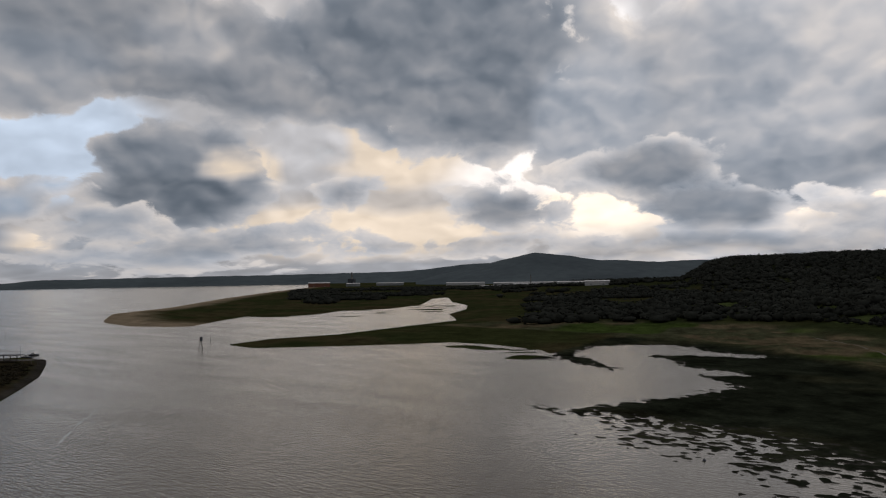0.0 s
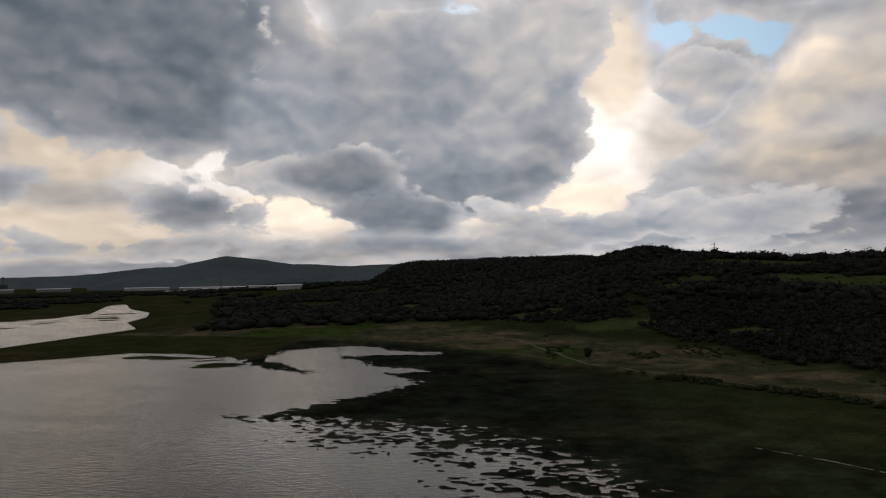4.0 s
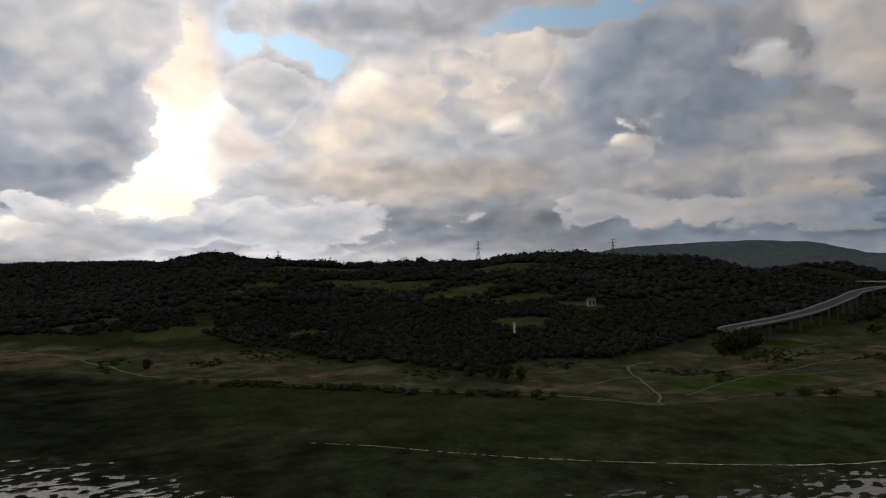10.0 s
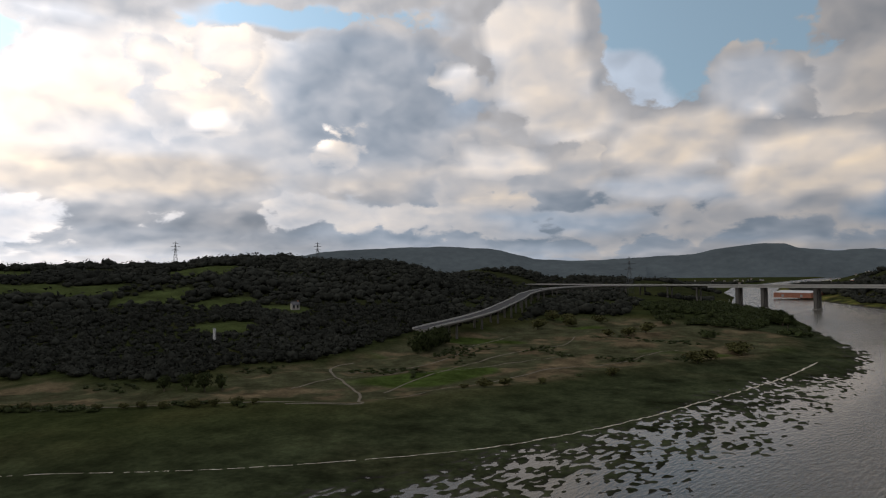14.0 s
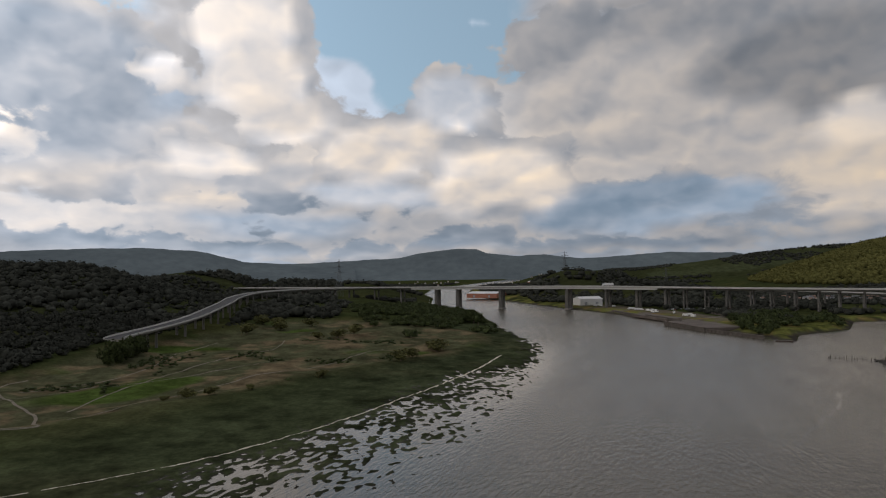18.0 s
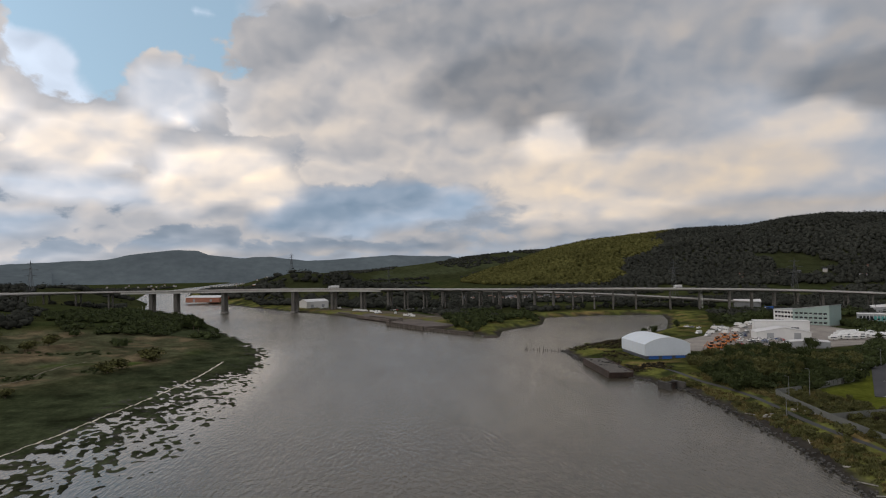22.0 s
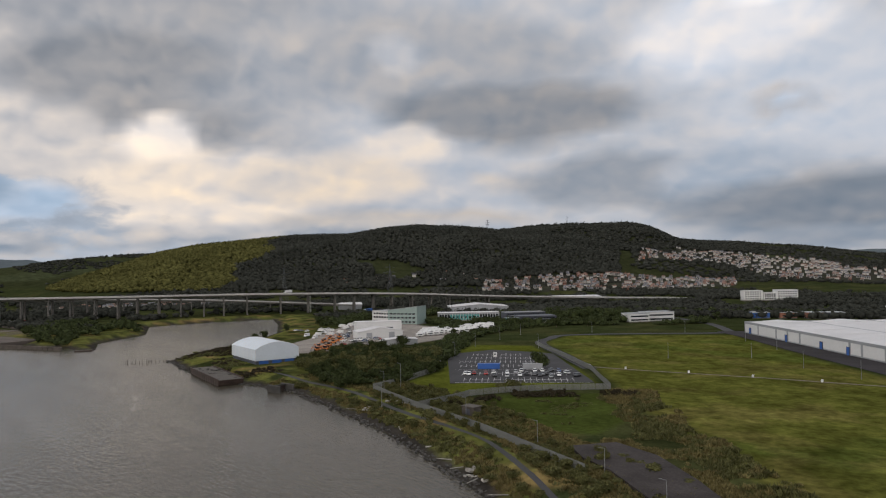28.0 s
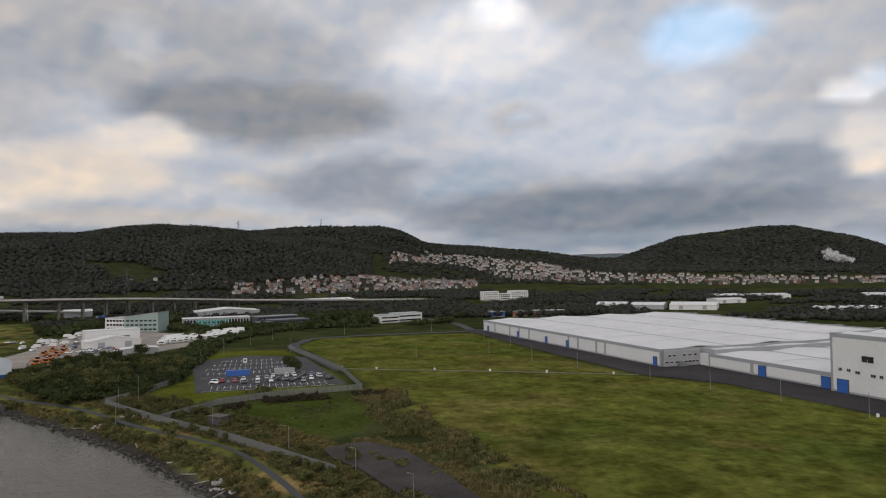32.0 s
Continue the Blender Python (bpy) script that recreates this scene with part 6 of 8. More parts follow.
CP_ANGLE = build_car_park()
PAINTS = {n: material("car_paint_" + n, c, rough=0.3, vary=0.05, scale=0.5, fine=3.0, bump=0.0) for n, c in (("white", (0.72, 0.72, 0.71)), ("silver", (0.38, 0.39, 0.40)), ("black", (0.02, 0.02, 0.022)), ("red", (0.33, 0.025, 0.02)), ("blue", (0.03, 0.06, 0.18)), ("grey", (0.14, 0.145, 0.15)), ("orange", (0.50, 0.15, 0.018)))}
M["tyre"] = material("tyre_rubber", (0.02, 0.02, 0.02), rough=0.9, vary=0.2, scale=2, fine=9, bump=0.1)


def car_template(paint):
    top = thing("car", 0, 0, 0, 0, paint + " parked car with dark windows", "car")
    bm = bmesh.new()
    prof = [(-2.15, 0.35), (-2.2, 0.62), (-2.1, 0.86), (-1.0, 0.96), (1.3, 0.98), (2.0, 0.88), (2.15, 0.6), (2.1, 0.32)]
    rings = [[bm.verts.new((x, s * 0.86, z)) for x, z in prof] for s in (-1, 1)]
    n = len(prof)
    for k in range(n):
        bm.faces.new((rings[0][k], rings[0][(k + 1) % n], rings[1][(k + 1) % n], rings[1][k]))
    bm.faces.new(rings[0]), bm.faces.new(rings[1][::-1])
    bmesh.ops.recalc_face_normals(bm, faces=bm.faces)
    bmesh.ops.bevel(bm, geom=bm.edges[:], offset=0.05, segments=1, affect="EDGES")
    part("body", bm, PAINTS[paint], top)
    bm = bmesh.new()
    lo = [(-1.75, -0.80), (1.05, -0.80), (1.05, 0.80), (-1.75, 0.80)]
    hi = [(-1.35, -0.62), (0.30, -0.62), (0.30, 0.62), (-1.35, 0.62)]
    a = [bm.verts.new((x, y, 0.95)) for x, y in lo]
    b = [bm.verts.new((x, y, 1.42)) for x, y in hi]
    for k in range(4):
        bm.faces.new((a[k], a[(k + 1) % 4], b[(k + 1) % 4], b[k]))
    bm.faces.new(b), bm.faces.new(a[::-1])
    part("windows", bm, M["glass"], top, "dark car windows")
    bm = boxes((-1.40, 0.35, -0.64, 0.64, 1.40, 1.47), bevel=0.03)
    part("roof", bm, PAINTS[paint], top)
    for x in (-1.35, 1.35):
        for y in (-0.80, 0.80):
            bm = bmesh.new()
            rod(bm, (x, y - 0.1, 0.31), (x, y + 0.1, 0.31), 0.31, seg=10)
            part("wheel", bm, M["tyre"], top)
    return top


CARS = {p: car_template(p) for p in ("white", "silver", "black", "red", "blue", "grey")}
_used = set()


def park(paint, m, group):
    """Puts a car there: the template itself the first time, then copies."""
    src = CARS[paint]
    if paint in _used:
        return tagged(copy_thing(src, m), group=group)
    _used.add(paint)
    src.matrix_world = m
    return tagged(src, group=group)


def park_cars():
    rnd = random.Random(3)
    for u, v, paint in [(7.2, 23.4, "white"), (8.6, 21.6, "white"), (11, 23.8, "red"), (16, 22.6, "red"), (19.8, 27, "white"), (19.4, 17, "black"), (25.5, 25.5, "white"), (24.6, 16.6, "silver"), (29.5, 28, "silver"), (30.2, 18.5, "white"), (33.5, 21.5, "black"), (32.4, 31.5, "white"), (36.6, 20.5, "grey"), (37.5, 22, "black"), (38.6, 16.8, "black"), (38.2, 30.5, "white"), (40.2, 21, "grey"), (41.6, 32, "white"),
                        (42.6, 22.2, "black"), (43.2, 16.2, "grey"), (44.6, 30.2, "black"), (46, 33.4, "black"), (46.8, 18.8, "white"), (47.4, 23.4, "grey"), (48.8, 31, "blue"), (51, 26.0, "white"), (51.6, 24.6, "silver"), (53.6, 17.2, "black"), (55, 18.8, "black"), (42.8, 14.6, "silver")]:
        p = cp(u, v, 0.03)
        park(paint, pose(p.x, p.y, p.z, 0, 0, CP_ANGLE + 90 + rnd.uniform(-3, 3) + 180 * rnd.randrange(2)), "cars in the car park")
    # the works yard, tight rows of cars
    for k in range(46):
        a, b = rnd.random(), rnd.random()
        p = Vector((392 + 70 * a, -205 - 50 * a - 34 * b + 18 * a, GZ + 0.02))
        park(rnd.choice(["white", "silver", "grey", "red", "white", "black", "blue"]), pose(p.x, p.y, p.z, 0, 0, rnd.choice([20, 110, 115, 25]) + rnd.uniform(-8, 8)), "cars in the works yard")
    for k in range(16):
        p = Vector((470 + 60 * rnd.random(), -228 - 60 * rnd.random(), GZ + 0.02))
        park(rnd.choice(["white", "silver", "white", "grey"]), pose(p.x, p.y, p.z, 0, 0, rnd.choice([40, 130]) + rnd.uniform(-6, 6)), "vans and cars by the works")


park_cars()


def container(x, y, z, turn, length, mat, label):
    top = thing("shipping_container", x, y, z, turn, label, "container")
    bm = boxes((-length / 2, length / 2, -1.22, 1.22, 0.1, 2.6), bevel=0.06)
    part("body", bm, mat, top)
    n = int(length / 0.6)
    for s in (-1, 1):
        bm = bmesh.new()
        for k in range(n):
            x0 = -length / 2 + 0.3 + k * (length - 0.6) / n
            box(bm, x0, x0 + 0.28, s * 1.22 - 0.03, s * 1.22 + 0.03, 0.25, 2.45)
        part("corrugation", bm, mat, top)
    for s in (-1, 1):
        part("door_rail", boxes((s * length / 2 - 0.05, s * length / 2 + 0.05, -1.2, 1.2, 2.4, 2.65)), mat, top)


p = cp(18.5, 40.5)
container(p.x, p.y, GZ + 0.02, CP_ANGLE, 10.2, M["blue_paint"], "blue corrugated shipping container in the car park")
p = cp(38.5, 40)
container(p.x, p.y, GZ + 0.02, CP_ANGLE, 9.0, M["grey_clad"], "grey shipping container beside a dark tree in the car park")
p = cp(43, 41)
c = plant_template("tree", 7, 3.7, 7.0, 0.5, "leaf", "dark green tree standing in the car park", "tree")
c.matrix_world = pose(p.x, p.y, GZ - 0.1)


def kiosk(x, y, turn):
    top = thing("kiosk", x, y, GZ, turn, "small white kiosk on the car park", "kiosk")
    part("body", boxes((-0.9, 0.9, -0.8, 0.8, 0, 2.2), bevel=0.05), M["white_paint"], top)
    part("roof", boxes((-1.0, 1.0, -0.9, 0.9, 2.2, 2.35), bevel=0.03), M["roof_white"], top)
    part("window", boxes((-0.5, 0.5, -0.83, -0.79, 1.1, 1.8)), M["glass"], top)


p = cp(25, 86)
kiosk(p.x, p.y, CP_ANGLE)


# ================= fences, lamp posts =================
M["palisade"] = material("palisade_steel", (0.15, 0.155, 0.145), rough=0.6, vary=0.12, scale=0.4, fine=3.0, bump=0.1, metal=0.2)


def fence_panel_mesh(length=2.75, tall=2.3):
    # pales and rails cut from one comb-shaped sheet
    bm = bmesh.new()
    n = 17
    pitch = length / n
    xs = [k * pitch + o for k in range(n) for o in (0.02, pitch - 0.02)]
    zs = (0.05, 0.40, 0.50, tall - 0.40, tall - 0.30, tall)
    grid = [[bm.verts.new((x, 0, z)) for z in zs] for x in xs]
    for i in range(len(xs) - 1):
        for j in range(len(zs) - 1):
            if i % 2 == 0 or j in (1, 3):
                bm.faces.new((grid[i][j], grid[i + 1][j], grid[i + 1][j + 1], grid[i][j + 1]))
    ext = bmesh.ops.extrude_face_region(bm, geom=bm.faces[:])
    bmesh.ops.translate(bm, vec=(0, 0.03, 0), verts=[g for g in ext["geom"] if isinstance(g, bmesh.types.BMVert)])
    bmesh.ops.recalc_face_normals(bm, faces=bm.faces)
    me = bpy.data.meshes.new("fence_panel")
    bm.to_mesh(me)
    bm.free()
    me.materials.append(M["palisade"])
    return me


PANEL = fence_panel_mesh()


def fence(pts, label):
    top = thing("fence", pts[0][0], pts[0][1], 0, 0, label, "fence")
    for (ax, ay), (bx, by) in zip(pts[:-1], pts[1:]):
        n = max(1, round(math.hypot(bx - ax, by - ay) / 2.75))
        ang = math.degrees(math.atan2(by - ay, bx - ax))
        for k in range(n):
            x, y = ax + (bx - ax) * k / n, ay + (by - ay) * k / n
            ob = new("fence_panel", PANEL)
            ob.parent = top
            ob.matrix_local = pose(x - pts[0][0], y - pts[0][1], max(height(x, y), 3.2), 0, 0, ang)


fence([(243, -141), (225, -137), (200, -133), (162, -129), (138, -125), (112, -120)], "grey steel palisade fence beside the riverside path")
fence([(200, -133), (206, -160), (196, -184), (180, -208), (219, -240), (262, -266), (313, -296)], "grey steel palisade fence round the car park")
fence([(243, -141), (252, -166), (262, -184), (289, -209), (312, -222)], "dark grey palisade fence below the thicket")


def lamp_post(x, y, tall, label, arm=True):
    z = max(height(x, y), 0.5)
    top = thing("street_lamp", x, y, z, 40, label, "street lamp", "lamp posts")
    part("pole", rods(((0, 0, -0.3), (0, 0, tall), 0.11, 0.06), seg=8), M["steel"], top)
    part("base", rods(((0, 0, -0.2), (0, 0, 0.9), 0.15, 0.14), seg=8), M["steel"], top)
    if arm:
        part("arm", rods(((0, 0, tall - 0.05), (1.1, 0, tall + 0.15), 0.045, 0.04)), M["steel"], top)
        part("lamp_head", boxes((0.8, 1.35, -0.09, 0.09, tall + 0.1, tall + 0.2), bevel=0.03), M["steel"], top, "small grey lamp head")


for x, y, h in [(228, -137, 9), (213, -127, 8.5), (240, -152, 9.5), (174, -134, 7), (139, -131, 6.2), (107, -121, 6.6), (84, -112, 6.5), (297, -222, 8), (330, -262, 8), (300, -285, 8), (352, -300, 8), (365, -330, 8), (345, -380, 8), (300, -425, 8)]:
    lamp_post(x, y, h, "slim grey steel lamp post")
for x, y in [(222, -300), (195, -330), (160, -312), (130, -298), (92, -283), (66, -272), (40, -258), (14, -244), (240, -400), (205, -372)]:
    lamp_post(x, y, 7.5, "thin grey lamp post along the warehouse road", False)
for x, y in [(211, -254), (185, -264), (161, -273), (137, -281), (110, -290), (228, -249), (12, -246)]:
    top = thing("marker_box", x, y, 4.0, 20, "small white utility box beside the field path", "utility box", "white boxes")
    part("cabinet", boxes((-0.38, 0.38, -0.3, 0.3, -0.2, 0.95), bevel=0.04), M["white_paint"], top)
    part("lid", boxes((-0.43, 0.43, -0.35, 0.35, 0.95, 1.02), bevel=0.02), M["white_clad"], top)


# ================= warehouse =================
WH = Matrix.Translation((99, -320, 4.0)) @ Matrix(((-0.8, -0.6, 0, 0), (0.6, -0.8, 0, 0), (0, 0, 1, 0), (0, 0, 0, 1)))


def build_warehouse():
    """Local axes: x along the front, y away from the field."""
    slab("road", [tuple((WH @ Vector(p)))[:2] for p in ((-225, -14, 0), (-188, -13, 0), (-85, -19, 0), (14, -21, 0), (48, -5, 0), (190, -4, 0), (190, 22, 0), (0, 22, 0), (-225, 4, 0))], 4.2, M["apron"], "dark asphalt apron along the warehouse", "road", 0.5)
    top = new("warehouse")
    top.matrix_world = WH
    tagged(top, "huge white and grey clad warehouse with pale flat roofs", "warehouse")

    def block(u0, u1, n0, n1, tall, rise, name, bays, grey_front=False):
        body = part(name, boxes((u0 + 0.2, u1 - 0.2, n0 + 0.2, n1 - 0.2, -0.5, tall - 0.6)), M["grey_clad"], top, "grey clad body")
        # white wall panels between grey pilasters
        edges = [u0 + (u1 - u0) * b for b in bays]
        for a, b in zip(edges[:-1], edges[1:]):
            if not grey_front:
                part("wall_panel", boxes((a + 0.9, b - 0.9, n0 + 0.02, n0 + 0.25, 0.9, tall - 1.5), bevel=0.02), M["white_clad"], body, "white wall panel")
        for a in edges:
            part("pilaster", boxes((max(a - 0.9, u0), min(a + 0.9, u1), n0 - 0.1, n0 + 0.3, -0.4, tall), bevel=0.03), M["grey_clad"], body)
        part("parapet", boxes((u0, u1, n0 - 0.05, n0 + 0.5, tall - 1.4, tall), (u0, u0 + 0.5, n0 + 0.5, n1, tall - 1.4, tall), (u1 - 0.5, u1, n0 + 0.5, n1, tall - 1.4, tall), (u0, u1, n1 - 0.5, n1 + 0.05, tall - 1.4, tall)), M["grey_clad"], body, "grey parapet band")
        bm = bmesh.new()
        steps = 4
        for k in range(steps):
            a, b = n0 + 0.6 + (n1 - n0 - 1.2) * k / steps, n0 + 0.6 + (n1 - n0 - 1.2) * (k + 1) / steps
            mid = (a + b) / 2
            rows = [(a, tall - 0.7), (mid, tall - 0.7 + rise), (b, tall - 0.7)]
            for (p, zp), (q, zq) in zip(rows[:-1], rows[1:]):
                v = [bm.verts.new(c) for c in ((u0 + 0.6, p, zp), (u1 - 0.6, p, zp), (u1 - 0.6, q, zq), (u0 + 0.6, q, zq))]
                bm.faces.new(v)
        bmesh.ops.remove_doubles(bm, verts=bm.verts, dist=0.01)
        ext = bmesh.ops.extrude_face_region(bm, geom=bm.faces[:])
        bmesh.ops.translate(bm, vec=(0, 0, -0.3), verts=[g for g in ext["geom"] if isinstance(g, bmesh.types.BMVert)])
        bmesh.ops.recalc_face_normals(bm, faces=bm.faces)
        part("roof", bm, M["roof_white"], body, "pale ridged roof")
        n = int((u1 - u0) / 24)
        for k in range(1, n):
            x = u0 + (u1 - u0) * k / n
            part("roof_seam", boxes((x - 0.25, x + 0.25, n0 + 1, n1 - 1, tall + rise - 0.72, tall + rise - 0.62)), M["roof_white"], body)
        return body

    main = block(-212, 0, 0, 170, 8.0, 1.6, "main_hall", [0, 0.1, 0.22, 0.29, 0.36, 0.60, 0.65, 0.74, 0.78, 1.0])
    low = block(9, 78, 19, 150, 6.2, 1.0, "low_hall", [0, 0.38, 0.47, 1.0])
    tall = block(76, 150, 17, 80, 21, 0.8, "tall_hall", [0, 0.36, 0.46, 1.0])
    low2 = block(0, 9, 22, 150, 7.6, 0.4, "link_hall", [0, 1.0], True)

    def door(body, u, n, w, h):
        d = part("door", boxes((u - w / 2, u + w / 2, n - 0.16, n + 0.1, 0, h), bevel=0.02), M["blue_paint"], body, "blue loading door")
        part("door_frame", boxes((u - w / 2 - 0.2, u - w / 2, n - 0.22, n + 0.1, 0, h + 0.2), (u + w / 2, u + w / 2 + 0.2, n - 0.22, n + 0.1, 0, h + 0.2), (u - w / 2 - 0.2, u + w / 2 + 0.2, n - 0.22, n + 0.1, h, h + 0.2)), M["dark_clad"], d)

    for u in (-203, -152, -112, -86, -4):
        door(main, u, -0.1, 2.6, 4.2)
    for u in (41, 72):
        door(low, u, 19, 3.8, 4.4)
    door(tall, 81, 16.9, 4.4, 4.8)
    # grey office end with windows and outside stair
    office = part("office_end", boxes((0.3, 1.2, 1, 21, -0.4, 7.2), bevel=0.05), M["grey_clad"], top, "grey office end wall")
    for z, ws in ((1.6, (2.5, 5, 8, 11, 13, 15, 17, 19)), (4.6, (4, 6.5, 12, 15, 18))):
        for n in ws:
            w = part("window", boxes((1.15, 1.27, n - 0.7, n + 0.7, z, z + 0.8)), M["glass"], office)
            part("window_frame", boxes((1.15, 1.32, n - 0.8, n + 0.8, z - 0.1, z), (1.15, 1.32, n - 0.8, n + 0.8, z + 0.8, z + 0.9)), M["white_paint"], w)
    part("stair", boxes((1.3, 3.4, 8, 10, 0, 2.6), (1.3, 3.4, 10, 11.2, 0, 1.8), (1.3, 3.4, 11.2, 12.4, 0, 1.0)), M["steel"], office, "galvanised outside stair")
    part("wall_panel", boxes((1.3, 8.8, 20.5, 22, 0.2, 5.5)), M["white_clad"], office)
    for u, z, w in ((91, 12, 4.4), (80, 8.0, 1.2), (83.5, 8.0, 1.2), (87, 7.6, 1.6), (93, 7.2, 1.6), (96, 7.2, 1.2), (120, 7.2, 1.6)):
        wn = part("window", boxes((u - w / 2, u + w / 2, 16.8, 17.05, z, z + (2.0 if w > 4 else 0.9))), M["glass"], tall)
        part("window_frame", boxes((u - w / 2 - 0.15, u + w / 2 + 0.15, 16.75, 17.05, z - 0.15, z), (u - 0.08, u + 0.08, 16.75, 17.05, z, z + 0.9)), M["grey_clad"], wn)
    for k in range(10):
        part("roof_light", boxes((12 + k * 6, 15.5 + k * 6, 148.6, 149.0, 6.6, 8.4)), M["glass"], low)
    return top


build_warehouse()


# ================= works, offices =================
def frame_at(ax, ay, bx, by):
    """Axes of a front from plan point a to b (seen from the river): x along it, y away."""
    d = Vector((bx - ax, by - ay, 0))
    u = d.normalized()
    n = Vector((-u.y, u.x, 0))
    if n.dot(Vector((ax, ay, 0))) < 0:
        n = -n
    return Matrix(((u.x, n.x, 0, ax), (u.y, n.y, 0, ay), (0, 0, 1, 0), (0, 0, 0, 1))), d.length


def windows_on(body, length, rows, w=1.6, h=1.3, gap=2.8, y=-0.06, mat="glass"):
    n = max(1, int((length - 1.5) / gap))
    for z in rows:
        for k in range(n):
            x = 1.2 + (k + 0.5) * (length - 2.4) / n
            win = part("window", boxes((x - w / 2, x + w / 2, y, y + 0.12, z, z + h)), M[mat], body)
            part("sill", boxes((x - w / 2 - 0.1, x + w / 2 + 0.1, y - 0.06, y + 0.1, z - 0.12, z)), M["white_paint"], win)


def flat_block(name, a, b, z, depth, tall, wall, roof, label, rows=(), gap=3.0, w=1.8, h=1.3, category="building", over=0.3, slope=0.0):
    m, length = frame_at(*a, *b)
    top = new(name)
    top.matrix_world = Matrix.Translation((0, 0, z)) @ m
    tagged(top, label, category)
    body = part("wall", boxes((0, length, 0, depth, -1, tall)), M[wall], top)
    bm = boxes((-over, length + over, -over, depth + over, tall, tall + 0.35))
    if slope:
        for v in bm.verts:
            v.co.z += slope * v.co.x / length
    part("roof", bm, M[roof], top)
    if slope:
        bm = bmesh.new()
        q = [bm.verts.new(c) for c in ((0, 0, tall), (length, 0, tall), (length, 0, tall + slope), (0, depth, tall), (length, depth, tall), (length, depth, tall + slope))]
        bm.faces.new((q[0], q[1], q[2])), bm.faces.new((q[3], q[5], q[4])), bm.faces.new((q[1], q[4], q[5], q[2]))
        part("gable", bm, M[wall], top)
    part("plinth", boxes((-0.08, length + 0.08, -0.08, depth + 0.08, -1, 0.5)), M["concrete"], top)
    if rows:
        windows_on(body, length, rows, w=w, h=h, gap=gap)
    return top, body, length


def gable_shed(name, a, b, z, depth, eave, ridge, wall, roof, label, doors=0, along=False, category="shed"):
    m, length = frame_at(*a, *b)
    top = new(name)
    top.matrix_world = Matrix.Translation((0, 0, z)) @ m
    tagged(top, label, category)
    bm = bmesh.new()
    if along:      # ridge parallel to the front
        prof = [(0, -1), (depth, -1), (depth, eave), (depth / 2, ridge), (0, eave)]
        ends = [[bm.verts.new((x, y, h)) for y, h in prof] for x in (0, length)]
    else:
        prof = [(0, -1), (length, -1), (length, eave), (length / 2, ridge), (0, eave)]
        ends = [[bm.verts.new((x, y, h)) for x, h in prof] for y in (0, depth)]
    for k in range(5):
        bm.faces.new((ends[0][k], ends[0][(k + 1) % 5], ends[1][(k + 1) % 5], ends[1][k]))
    bm.faces.new(ends[0]), bm.faces.new(ends[1])
    bmesh.ops.recalc_face_normals(bm, faces=bm.faces)
    body = part("wall", bm, M[wall], top)
    bm = bmesh.new()
    span = depth if along else length
    run = length if along else depth
    for s in (0, 1):
        x0, x1 = (-0.4, span / 2) if s == 0 else (span / 2, span + 0.4)
        k = (ridge - eave) / (span / 2)
        z0, z1 = (eave - 0.4 * k, ridge) if s == 0 else (ridge, eave - 0.4 * k)
        vs = []
        for r in (-0.4, run + 0.4):
            for (xx, zz) in ((x0, z0 + 0.03), (x1, z1 + 0.03), (x1, z1 + 0.25), (x0, z0 + 0.25)):
                vs.append(bm.verts.new((r, xx, zz) if along else (xx, r, zz)))
        for f in ((0, 1, 2, 3), (7, 6, 5, 4), (0, 4, 5, 1), (1, 5, 6, 2), (2, 6, 7, 3), (3, 7, 4, 0)):
            bm.faces.new([vs[i] for i in f])
    bmesh.ops.recalc_face_normals(bm, faces=bm.faces)
    part("roof", bm, M[roof], top)
    for k in range(doors):
        x = (k + 0.5) * length / doors
        part("door", boxes((x - 2, x + 2, -0.12, 0.1, 0, min(4.2, eave - 0.4))), M["grey_clad"], body, "grey roller door")
    return top


